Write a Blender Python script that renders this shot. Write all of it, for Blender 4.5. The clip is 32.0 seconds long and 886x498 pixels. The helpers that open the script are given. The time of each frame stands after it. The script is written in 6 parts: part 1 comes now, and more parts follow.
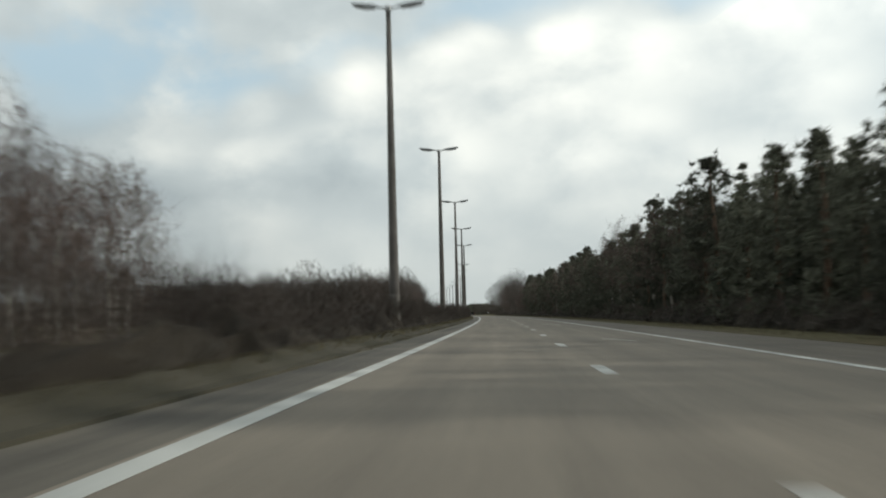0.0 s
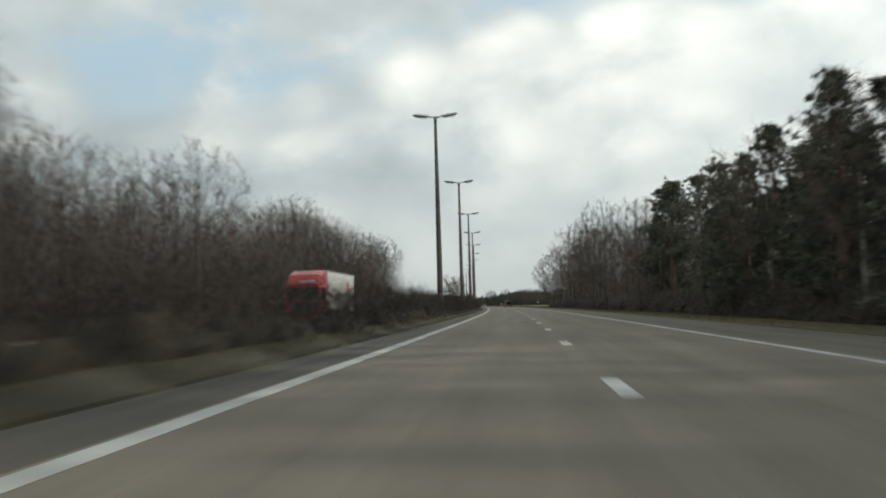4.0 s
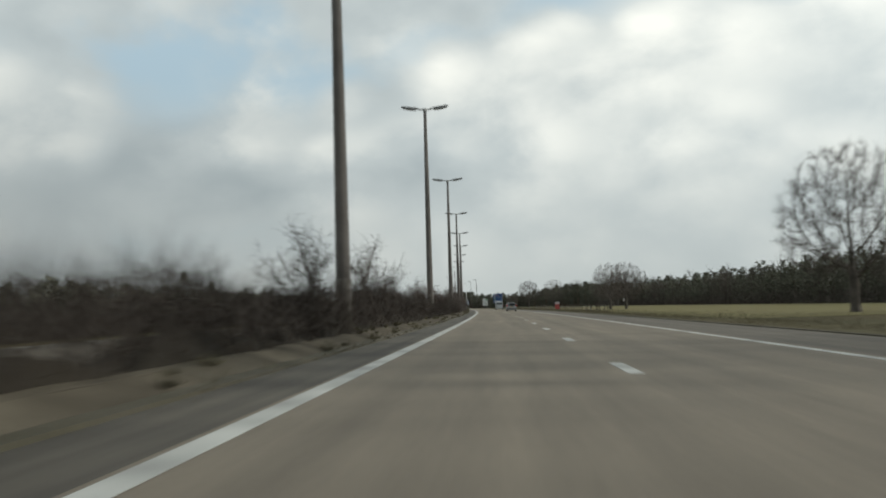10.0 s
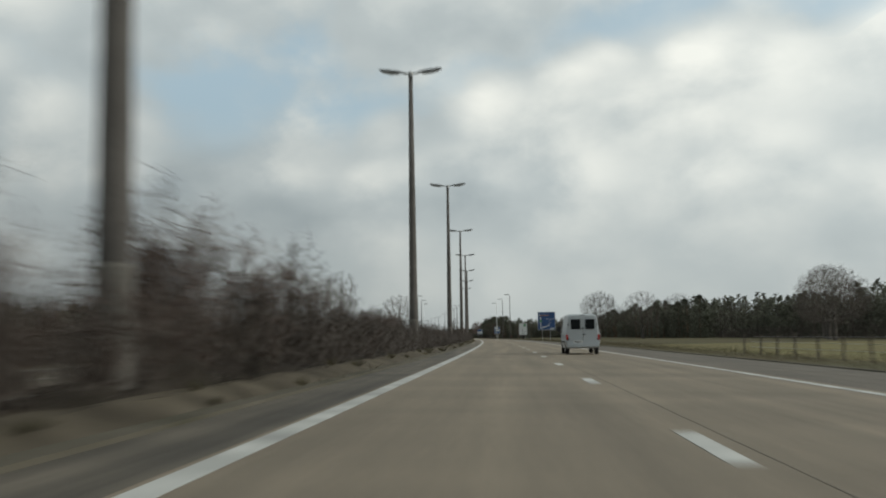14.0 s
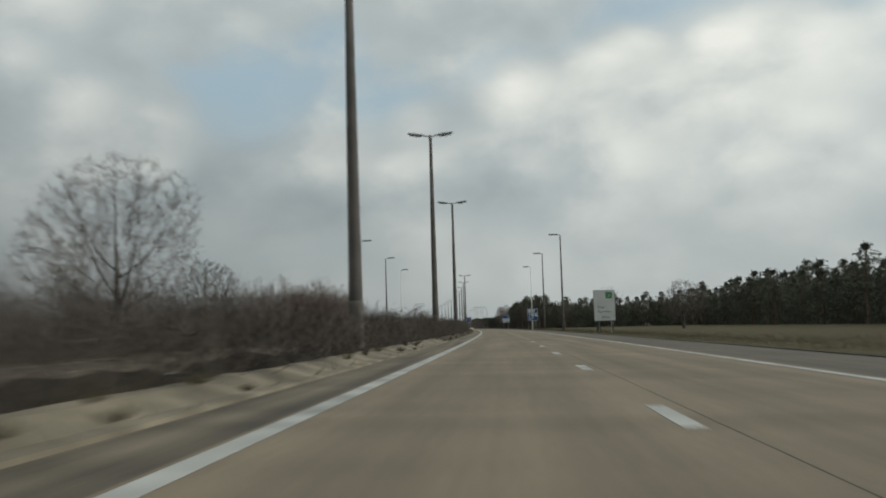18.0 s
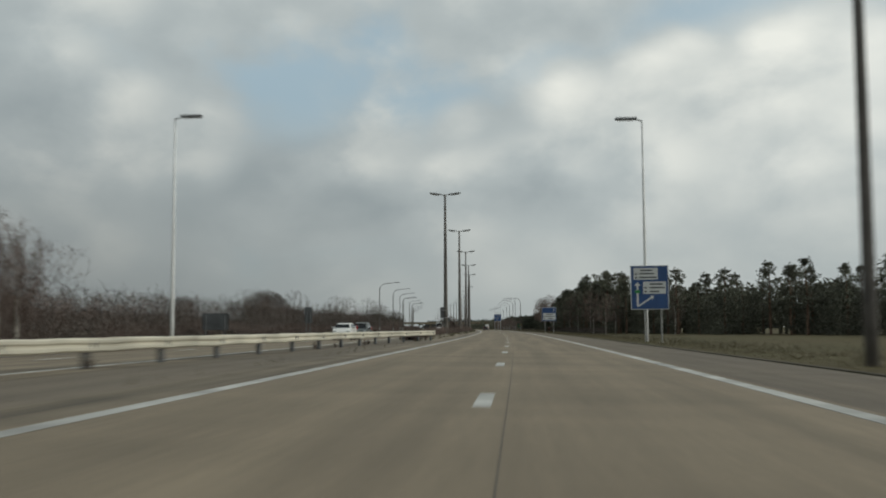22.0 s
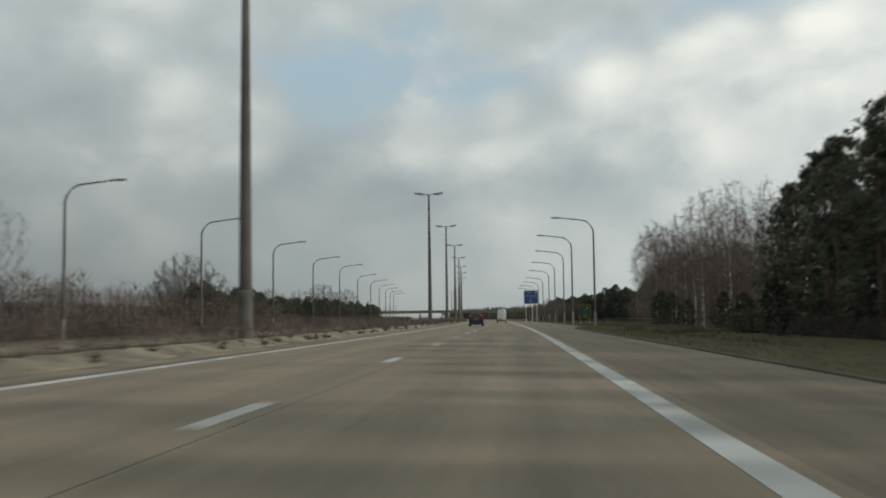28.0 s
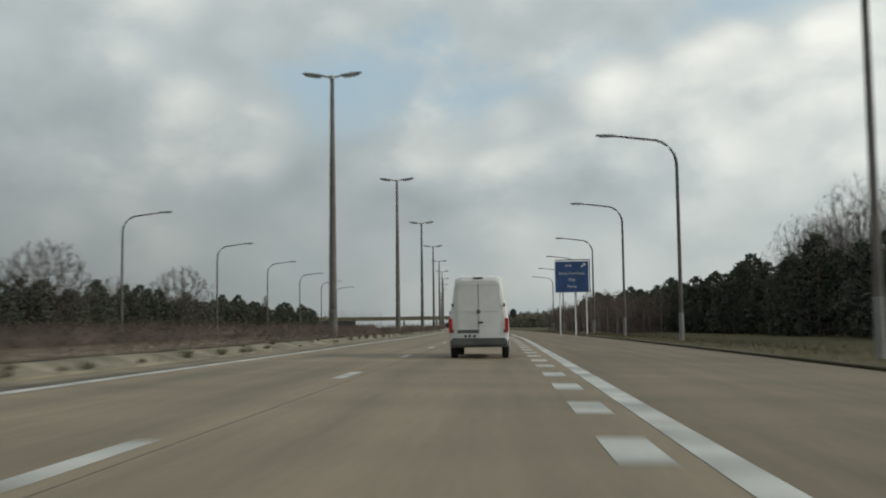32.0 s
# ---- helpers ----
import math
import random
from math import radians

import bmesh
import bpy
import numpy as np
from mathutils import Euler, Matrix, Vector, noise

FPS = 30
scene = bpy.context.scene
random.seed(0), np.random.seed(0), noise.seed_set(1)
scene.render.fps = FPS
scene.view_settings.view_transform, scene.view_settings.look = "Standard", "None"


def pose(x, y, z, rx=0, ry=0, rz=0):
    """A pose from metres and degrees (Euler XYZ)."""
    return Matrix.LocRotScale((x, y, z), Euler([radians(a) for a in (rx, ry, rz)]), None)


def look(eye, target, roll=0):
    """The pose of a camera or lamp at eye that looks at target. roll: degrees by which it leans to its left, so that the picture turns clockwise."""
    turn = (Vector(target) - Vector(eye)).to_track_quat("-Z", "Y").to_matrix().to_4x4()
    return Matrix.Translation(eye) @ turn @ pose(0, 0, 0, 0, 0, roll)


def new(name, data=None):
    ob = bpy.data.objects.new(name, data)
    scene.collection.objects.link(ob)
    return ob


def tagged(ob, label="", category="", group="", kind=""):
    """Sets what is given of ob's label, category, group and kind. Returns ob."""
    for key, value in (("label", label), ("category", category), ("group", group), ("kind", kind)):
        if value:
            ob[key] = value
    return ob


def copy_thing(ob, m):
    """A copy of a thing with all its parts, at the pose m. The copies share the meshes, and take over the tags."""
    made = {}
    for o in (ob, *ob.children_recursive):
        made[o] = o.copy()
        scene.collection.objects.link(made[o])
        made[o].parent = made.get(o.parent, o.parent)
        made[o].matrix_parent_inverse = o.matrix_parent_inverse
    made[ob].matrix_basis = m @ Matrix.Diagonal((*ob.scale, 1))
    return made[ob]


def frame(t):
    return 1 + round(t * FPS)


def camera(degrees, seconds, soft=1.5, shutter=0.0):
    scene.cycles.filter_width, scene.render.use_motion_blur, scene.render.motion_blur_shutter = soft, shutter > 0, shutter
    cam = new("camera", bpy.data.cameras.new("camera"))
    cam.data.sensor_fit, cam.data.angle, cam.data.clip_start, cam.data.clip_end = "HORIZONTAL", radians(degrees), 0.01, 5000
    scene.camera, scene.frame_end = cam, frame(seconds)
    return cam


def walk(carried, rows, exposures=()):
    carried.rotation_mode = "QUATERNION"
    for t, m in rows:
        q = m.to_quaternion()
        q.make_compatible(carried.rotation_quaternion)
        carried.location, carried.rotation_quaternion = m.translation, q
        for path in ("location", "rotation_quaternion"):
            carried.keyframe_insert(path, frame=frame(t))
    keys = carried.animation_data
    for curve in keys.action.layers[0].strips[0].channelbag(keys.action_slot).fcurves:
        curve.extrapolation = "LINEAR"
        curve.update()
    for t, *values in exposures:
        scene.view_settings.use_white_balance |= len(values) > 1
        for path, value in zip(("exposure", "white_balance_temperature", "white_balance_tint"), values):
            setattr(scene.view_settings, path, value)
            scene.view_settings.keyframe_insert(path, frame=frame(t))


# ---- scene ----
# One scale for the whole place: lengths below are in road metres (dash period 12.5) and drawn at K.
K = 0.655
KAPPA = 1.727e-4          # the motorway bends gently to the left
FALL = 0.0156             # crossfall of the carriageway to the right
EYE = 0.952               # camera height over the road
SPAN = 43.6               # spacing of the median lamps
EDGE_L, LANE, EDGE_R = 0.0, 3.95, 8.28
LAMP_O = -2.96


def W(s, o, z=0.0):
    """World place of the point s along the road, o to the right of the inner edge line, z up."""
    r, a = 1 / KAPPA, KAPPA * s
    return Vector(((r + o) * math.cos(a) - r, (r + o) * math.sin(a), z)) * K


def stand(s, o, z=0.0, turn=0.0, size=1.0):
    """Pose of a thing at (s, o, z), facing along the road, turned by degrees."""
    m = Matrix.Translation(W(s, o, z)) @ Matrix.Rotation(KAPPA * s + radians(turn), 4, "Z")
    return m @ Matrix.Diagonal((size, size, size, 1)) if size != 1.0 else m


# ---- camera: seconds, s, o, yaw, pitch, roll ----
cam = camera(48.2, 32.0, soft=1.9, shutter=0.4)
PATH = [
    (0.0, -4.68, 2.39, 3.69, 3.77, -1.45),
    (1.0, 54.94, 2.51, 3.04, 3.42, -1.99),
    (2.0, 113.49, 2.63, 3.79, 3.19, -1.17),
    (5.0, 279.77, 2.84, 4.60, 3.42, -1.57),
    (6.0, 333.37, 2.70, 5.12, 3.56, -0.59),
    (7.0, 386.67, 2.58, 5.16, 2.49, -0.86),
    (8.0, 436.01, 2.45, 4.38, 3.20, -1.79),
    (9.0, 485.27, 2.19, 3.03, 3.37, -2.00),
    (10.0, 534.74, 2.16, 3.43, 3.38, -1.74),
    (11.0, 582.39, 2.20, 4.30, 2.80, -1.81),
    (12.0, 630.01, 2.15, 3.83, 3.08, -1.39),
    (13.0, 678.54, 2.30, 4.32, 3.39, -1.46),
    (14.0, 728.47, 2.23, 3.79, 5.08, -0.90),
    (17.0, 876.89, 2.12, 3.68, 4.04, -2.09),
    (18.0, 924.67, 2.28, 3.68, 4.55, -1.71),
    (19.0, 971.19, 2.53, 3.64, 4.15, -1.45),
    (20.0, 1016.82, 3.12, 3.88, 6.68, -0.67),
    (21.0, 1062.54, 3.84, 4.37, 5.33, -0.43),
    (22.0, 1107.24, 4.41, 4.41, 4.56, -0.32),
    (23.0, 1151.82, 4.94, 3.99, 4.37, -0.24),
    (24.0, 1195.18, 5.58, 3.93, 4.25, -0.04),
    (25.0, 1238.35, 6.01, 4.20, 4.46, -0.07),
    (28.0, 1360.19, 6.75, 4.36, 4.01, -0.76),
    (29.0, 1398.89, 6.75, 4.85, 3.50, -0.67),
    (30.0, 1435.58, 6.76, 4.88, 3.81, -0.73),
    (31.0, 1473.76, 6.82, 4.79, 3.91, -0.26),
    (32.0, 1510.18, 6.89, 3.33, 4.48, -0.71),
]
ROWS = []
for t, s, o, yaw, pitch, roll in PATH:
    m = Matrix.Translation(W(s, o, EYE - FALL * o)) @ Matrix.Rotation(KAPPA * s + radians(yaw), 4, "Z")
    ROWS.append((t, m @ pose(0, 0, 0, 90 + pitch, 0, 0) @ pose(0, 0, 0, 0, 0, roll)))
walk(cam, ROWS, exposures=[(0.0, 0.40, 6430, 5), (6.0, 0.36, 6430, 5), (13.0, 0.16, 6430, 5), (19.0, -0.02, 6430, 5), (25.0, 0.0, 6430, 5), (28.0, 0.1, 6430, 5), (32.0, 0.12, 6430, 5)])

# ---- world and sun ----
SUN_AZ, SUN_EL = 84.0, 26.0      # degrees to the right of the first heading, and up
world = bpy.data.worlds.new("sky")
scene.world = world
world.use_nodes = True
wn, wl = world.node_tree.nodes, world.node_tree.links
wn.clear()


def wnode(kind, **values):
    n = wn.new(kind)
    for key, v in values.items():
        n.inputs[key].default_value = v
    return n


def wmath(op, a, b=None, clamp=False):
    n = wn.new("ShaderNodeMath")
    n.operation, n.use_clamp = op, clamp
    for i, v in enumerate((a, b)):
        if v is None:
            continue
        if isinstance(v, (int, float)):
            n.inputs[i].default_value = v
        else:
            wl.new(v, n.inputs[i])
    return n.outputs[0]


coord = wn.new("ShaderNodeTexCoord")
sep = wn.new("ShaderNodeSeparateXYZ")
wl.new(coord.outputs["Generated"], sep.inputs[0])
up = wmath("MAXIMUM", sep.outputs[2], 0.0)
azimuth = wmath("MULTIPLY", wmath("ARCTAN2", sep.outputs[0], sep.outputs[1]), 180 / math.pi)      # degrees to the right of the first heading
height = wmath("MULTIPLY", wmath("ARCSINE", sep.outputs[2]), 180 / math.pi)
comb = wn.new("ShaderNodeCombineXYZ")
wl.new(wmath("MULTIPLY", azimuth, 0.066), comb.inputs[0])
wl.new(wmath("MULTIPLY", height, 0.095), comb.inputs[1])
big = wnode("ShaderNodeTexNoise", Scale=1.0, Detail=7.0, Roughness=0.5, Distortion=0.1)
puff = wn.new("ShaderNodeTexVoronoi")
puff.feature = "SMOOTH_F1"
puff.inputs["Scale"].default_value, puff.inputs["Smoothness"].default_value = 3.2, 0.55
fine = wnode("ShaderNodeTexNoise", Scale=1.9, Detail=9.0, Roughness=0.52, Distortion=0.12)
shift = wn.new("ShaderNodeVectorMath")
shift.operation = "ADD"
shift.inputs[1].default_value = (13.7, 21.9, 0.4)
wl.new(comb.outputs[0], shift.inputs[0])
wl.new(shift.outputs[0], big.inputs["Vector"])
wl.new(comb.outputs[0], fine.inputs["Vector"])
bend = wn.new("ShaderNodeVectorMath")
bend.operation = "MULTIPLY_ADD"
bend.inputs[1].default_value = (0.35, 0.35, 0.0)
wl.new(fine.outputs["Color"], bend.inputs[0])
wl.new(shift.outputs[0], bend.inputs[2])
wl.new(bend.outputs[0], puff.inputs["Vector"])
ragged_az = wmath("ADD", azimuth, wmath("MULTIPLY", wmath("SUBTRACT", fine.outputs[0], 0.5), 16.0))
ragged_el = wmath("ADD", height, wmath("MULTIPLY", wmath("SUBTRACT", big.outputs[0], 0.5), 14.0))


def swell(az, el, wide, tall, amount):
    """A soft swelling or opening of the cloud layer round one direction."""
    u = wmath("DIVIDE", wmath("SUBTRACT", ragged_az, az), wide)
    v = wmath("DIVIDE", wmath("SUBTRACT", ragged_el, el), tall)
    q = wmath("ADD", wmath("MULTIPLY", u, u), wmath("MULTIPLY", v, v))
    return wmath("MULTIPLY", wmath("POWER", 2.718, wmath("MULTIPLY", q, -1.0)), amount)


def total(first, *rest):
    for r in rest:
        first = wmath("ADD", first, r)
    return first


# a bank of cumulus that climbs to the right, with a bright ragged rim and a lane of clear sky above it
def ramp(v, a, b, lo, hi):
    n = wn.new("ShaderNodeMapRange")
    for i, x in enumerate((a, b, lo, hi)):
        n.inputs[i + 1].default_value = x
    wl.new(v, n.inputs[0])
    return n.outputs[0]


def hump(v, at, wide, amount):
    u = wmath("DIVIDE", wmath("SUBTRACT", v, at), wide)
    return wmath("MULTIPLY", wmath("POWER", 2.718, wmath("MULTIPLY", wmath("MULTIPLY", u, u), -1.0)), amount)


billow = total(wmath("MULTIPLY", wmath("SUBTRACT", fine.outputs[0], 0.5), 6.0), wmath("MULTIPLY", wmath("SUBTRACT", puff.outputs["Distance"], 0.4), 3.0), wmath("MULTIPLY", wmath("SUBTRACT", big.outputs[0], 0.5), 4.0))
depth = wmath("SUBTRACT", wmath("ADD", ramp(azimuth, -19, -8, 9.0, 14.4), ramp(azimuth, -8, 14, 0.0, 3.6)), wmath("ADD", height, billow))
begun = ramp(azimuth, -22, -16, 0.0, 1.0)
bank = wmath("MULTIPLY", ramp(depth, -0.5, 1.0, 0.0, 1.0), begun)
rim = wmath("MULTIPLY", hump(depth, 1.3, 1.6, 0.12), begun)
lane = wmath("MULTIPLY", hump(depth, -1.7, 1.4, 0.36), begun)

opening = total(lane, wmath("MULTIPLY", wmath("SUBTRACT", 0.43, big.outputs[0]), 2.2), swell(-23.5, 12.5, 5.5, 3.2, 0.68), swell(-28, 14, 6, 2.6, 0.15), swell(-22, 16, 3.5, 2.5, 0.25), swell(-1, 17.5, 6.0, 1.9, 0.3), swell(14, 20, 7, 2.2, 0.4))
cover = wn.new("ShaderNodeMapRange")
cover.interpolation_type = "SMOOTHSTEP"
cover.inputs["From Min"].default_value, cover.inputs["From Max"].default_value = 0.10, 0.75
cover.inputs["To Min"].default_value, cover.inputs["To Max"].default_value = 1.0, 0.0
wl.new(opening, cover.inputs["Value"])
bright = total(wmath("MULTIPLY", bank, 0.10), wmath("MULTIPLY", wmath("SUBTRACT", fine.outputs[0], 0.5), 0.8), wmath("MULTIPLY", wmath("SUBTRACT", 0.42, puff.outputs["Distance"]), 0.42), rim, swell(10, 14, 14, 5, 0.14), swell(6, 11, 4, 2.5, 0.16), swell(-2, 10, 3, 1.6, 0.16), swell(-31, 10, 4, 2.0, 0.2), swell(-18, 10.5, 3.0, 1.4, 0.16), swell(-20, 7.5, 9, 2.4, -0.30), swell(-10, 27, 30, 8, 0.25), 0.42)
shade = wn.new("ShaderNodeValToRGB")         # light and dark of the cloud
for e, (p, c) in zip(shade.color_ramp.elements, ((0.05, (0.34, 0.382, 0.405, 1)), (0.95, (0.88, 0.865, 0.815, 1)))):
    e.position, e.color = p, c
e = shade.color_ramp.elements.new(0.42)
e.color = (0.495, 0.53, 0.54, 1)
wl.new(bright, shade.inputs[0])
nishita = wn.new("ShaderNodeTexSky")
nishita.sky_type, nishita.sun_disc = "NISHITA", False
nishita.sun_elevation, nishita.sun_rotation = radians(SUN_EL), radians(SUN_AZ)
blue = wn.new("ShaderNodeMix")
blue.data_type, blue.blend_type = "RGBA", "MIX"
blue.inputs["Factor"].default_value = 0.75
tone = wn.new("ShaderNodeVectorMath")
tone.operation = "SCALE"
tone.inputs["Scale"].default_value = 0.10
wl.new(nishita.outputs[0], tone.inputs[0])
wl.new(tone.outputs[0], blue.inputs["A"])
blue.inputs["B"].default_value = (0.455, 0.565, 0.635, 1)
clouds = wn.new("ShaderNodeMix")
clouds.data_type = "RGBA"
wl.new(wmath("MAXIMUM", cover.outputs[0], bank), clouds.inputs["Factor"])
wl.new(blue.outputs["Result"], clouds.inputs["A"])
wl.new(shade.outputs[0], clouds.inputs["B"])
# low mist that greys the clouds near the horizon
mist = wn.new("ShaderNodeMix")
mist.data_type = "RGBA"
low = wmath("SUBTRACT", 1.0, wmath("MULTIPLY", up, 6.5, True), True)
wl.new(wmath("MULTIPLY", low, 0.85), mist.inputs["Factor"])
wl.new(clouds.outputs["Result"], mist.inputs["A"])
mist.inputs["B"].default_value = (0.44, 0.465, 0.465, 1)
# the sun behind the cloud layer
sunv = Vector((math.sin(radians(SUN_AZ)) * math.cos(radians(SUN_EL)), math.cos(radians(SUN_AZ)) * math.cos(radians(SUN_EL)), math.sin(radians(SUN_EL))))
dot = wn.new("ShaderNodeVectorMath")
dot.operation = "DOT_PRODUCT"
wl.new(coord.outputs["Generated"], dot.inputs[0])
glow_az, glow_el = radians(52), radians(34)          # brightest, thinnest part of the cloud layer
dot.inputs[1].default_value = (math.sin(glow_az) * math.cos(glow_el), math.cos(glow_az) * math.cos(glow_el), math.sin(glow_el))
veil = wmath("POWER", wmath("MAXIMUM", dot.outputs["Value"], 0.0), 6.0)
gain = wmath("ADD", 0.92, wmath("MULTIPLY", veil, 0.6))
# thicker, darker cloud low in the sky towards the left
leftward = wmath("MULTIPLY", wmath("SUBTRACT", -8.0, azimuth), 1 / 30, True)
lowness = wmath("SUBTRACT", 1.0, wmath("MULTIPLY", height, 1 / 15, True), True)
gain = wmath("MULTIPLY", gain, wmath("SUBTRACT", 1.0, wmath("MULTIPLY", wmath("MULTIPLY", leftward, lowness), 0.5)))
lit = wn.new("ShaderNodeVectorMath")
lit.operation = "SCALE"
wl.new(mist.outputs["Result"], lit.inputs[0])
wl.new(gain, lit.inputs["Scale"])
bg = wn.new("ShaderNodeBackground")
wl.new(lit.outputs[0], bg.inputs[0])
bg.inputs[1].default_value = 1.0
out = wn.new("ShaderNodeOutputWorld")
wl.new(bg.outputs[0], out.inputs[0])

sun = new("sun", bpy.data.lights.new("sun", "SUN"))
sun.data.energy, sun.data.angle, sun.data.color = 1.55, radians(1.5), (1.0, 0.94, 0.85)
sun.matrix_world = look((0, 0, 0), -sunv)


# ---- materials ----
def material(name, colour, rough=0.8, metal=0.0, vary=0.18, scale=3.0, bump=0.0, fine=40.0, tint=None, random_tint=0.0, spec=0.5, coat=0.0):
    """A painted, mineral or plant surface: two scales of variation over a base colour."""
    m = bpy.data.materials.new(name)
    m.use_nodes = True
    n, l = m.node_tree.nodes, m.node_tree.links
    b = n["Principled BSDF"]
    b.inputs["Roughness"].default_value, b.inputs["Metallic"].default_value = rough, metal
    b.inputs["Specular IOR Level"].default_value, b.inputs["Coat Weight"].default_value = spec, coat
    tc = n.new("ShaderNodeTexCoord")
    a, f = n.new("ShaderNodeTexNoise"), n.new("ShaderNodeTexNoise")
    a.inputs["Scale"].default_value, a.inputs["Detail"].default_value = scale, 5
    f.inputs["Scale"].default_value, f.inputs["Detail"].default_value = fine, 3
    for x in (a, f):
        l.new(tc.outputs["Object"], x.inputs["Vector"])
    ramp = n.new("ShaderNodeValToRGB")
    other = tint or tuple(c * (1 - vary * 1.6) for c in colour)
    light = tuple(min(1, c * (1 + vary)) for c in colour)
    ramp.color_ramp.elements[0].position, ramp.color_ramp.elements[0].color = 0.32, (*other, 1)
    ramp.color_ramp.elements[1].position, ramp.color_ramp.elements[1].color = 0.68, (*light, 1)
    l.new(a.outputs[0], ramp.inputs[0])
    mix = n.new("ShaderNodeMix")
    mix.data_type, mix.blend_type = "RGBA", "MULTIPLY"
    mix.inputs["Factor"].default_value = min(1.0, vary * 2)
    l.new(ramp.outputs[0], mix.inputs["A"])
    grey = n.new("ShaderNodeMapRange")
    grey.inputs["To Min"].default_value, grey.inputs["To Max"].default_value = 0.6, 1.35
    l.new(f.outputs[0], grey.inputs["Value"])
    l.new(grey.outputs[0], mix.inputs["B"])
    last = mix.outputs["Result"]
    if random_tint:
        info, mr = n.new("ShaderNodeObjectInfo"), n.new("ShaderNodeMapRange")
        mr.inputs["To Min"].default_value, mr.inputs["To Max"].default_value = 1 - random_tint, 1 + random_tint
        l.new(info.outputs["Random"], mr.inputs["Value"])
        sc = n.new("ShaderNodeVectorMath")
        sc.operation = "SCALE"
        l.new(last, sc.inputs[0])
        l.new(mr.outputs[0], sc.inputs["Scale"])
        last = sc.outputs[0]
    l.new(last, b.inputs["Base Color"])
    if bump:
        bp = n.new("ShaderNodeBump")
        bp.inputs["Strength"].default_value, bp.inputs["Distance"].default_value = bump, 0.03
        l.new(f.outputs[0], bp.inputs["Height"])
        l.new(bp.outputs[0], b.inputs["Normal"])
    return m


def road_material(name, colour, tracks, patch, colour_2=None, s_a=0.0, s_b=1.0):
    """Worn paving in road coordinates: wheel tracks along the lanes, patches, grit."""
    m = bpy.data.materials.new(name)
    m.use_nodes = True
    n, l = m.node_tree.nodes, m.node_tree.links
    b = n["Principled BSDF"]
    b.inputs["Roughness"].default_value = 0.82
    b.inputs["Specular IOR Level"].default_value = 0.35
    uv = n.new("ShaderNodeUVMap")
    uv.uv_map = "road"
    sx = n.new("ShaderNodeSeparateXYZ")
    l.new(uv.outputs[0], sx.inputs[0])

    def noise_at(sc_s, sc_o, scale, detail):
        mp = n.new("ShaderNodeMapping")
        mp.inputs["Scale"].default_value = (sc_s, sc_o, 1)
        l.new(uv.outputs[0], mp.inputs[0])
        t = n.new("ShaderNodeTexNoise")
        t.inputs["Scale"].default_value, t.inputs["Detail"].default_value = scale, detail
        l.new(mp.outputs[0], t.inputs["Vector"])
        return t.outputs[0]

    def remap(v, lo, hi, a, c):
        r = n.new("ShaderNodeMapRange")
        r.inputs["From Min"].default_value, r.inputs["From Max"].default_value = lo, hi
        r.inputs["To Min"].default_value, r.inputs["To Max"].default_value = a, c
        l.new(v, r.inputs["Value"])
        return r.outputs[0]

    def times(a, c):
        r = n.new("ShaderNodeMath")
        r.operation = "MULTIPLY"
        l.new(a, r.inputs[0])
        l.new(c, r.inputs[1])
        return r.outputs[0]

    wave = n.new("ShaderNodeMath")
    wave.operation = "COSINE"
    ph = n.new("ShaderNodeMath")
    ph.operation = "MULTIPLY_ADD"
    ph.inputs[1].default_value, ph.inputs[2].default_value = 2 * math.pi / 2.0, -0.55
    l.new(sx.outputs[1], ph.inputs[0])
    l.new(ph.outputs[0], wave.inputs[0])
    v = remap(wave.outputs[0], -1, 1, 1 - tracks, 1 + tracks)
    v = times(v, remap(noise_at(0.02, 0.5, 3.0, 5), 0.3, 0.7, 1 - patch, 1 + patch))
    v = times(v, remap(noise_at(0.25, 0.06, 2.0, 3), 0.3, 0.7, 1 - patch * 0.7, 1 + patch * 0.7))
    v = times(v, remap(noise_at(1, 1, 9.0, 4), 0.25, 0.75, 0.84, 1.16))
    grain = noise_at(1, 1, 60.0, 2)
    v = times(v, remap(grain, 0.25, 0.75, 0.86, 1.14))
    sc = n.new("ShaderNodeVectorMath")
    sc.operation = "SCALE"
    sc.inputs[0].default_value = colour
    if colour_2:          # colour passes into colour_2 between s_a and s_b along the road
        kind = n.new("ShaderNodeMix")
        kind.data_type = "RGBA"
        kind.inputs["A"].default_value, kind.inputs["B"].default_value = (*colour, 1), (*colour_2, 1)
        l.new(remap(sx.outputs[0], s_a, s_b, 0, 1), kind.inputs["Factor"])
        l.new(kind.outputs["Result"], sc.inputs[0])
    l.new(v, sc.inputs["Scale"])
    l.new(sc.outputs[0], b.inputs["Base Color"])
    bp = n.new("ShaderNodeBump")
    bp.inputs["Strength"].default_value, bp.inputs["Distance"].default_value = 0.25, 0.01
    l.new(grain, bp.inputs["Height"])
    l.new(bp.outputs[0], b.inputs["Normal"])
    return m


def glass(name, tint=(0.012, 0.014, 0.016)):
    m = bpy.data.materials.new(name)
    m.use_nodes = True
    b = m.node_tree.nodes["Principled BSDF"]
    b.inputs["Base Color"].default_value, b.inputs["Roughness"].default_value = (*tint, 1), 0.06
    b.inputs["Specular IOR Level"].default_value = 0.22
    return m


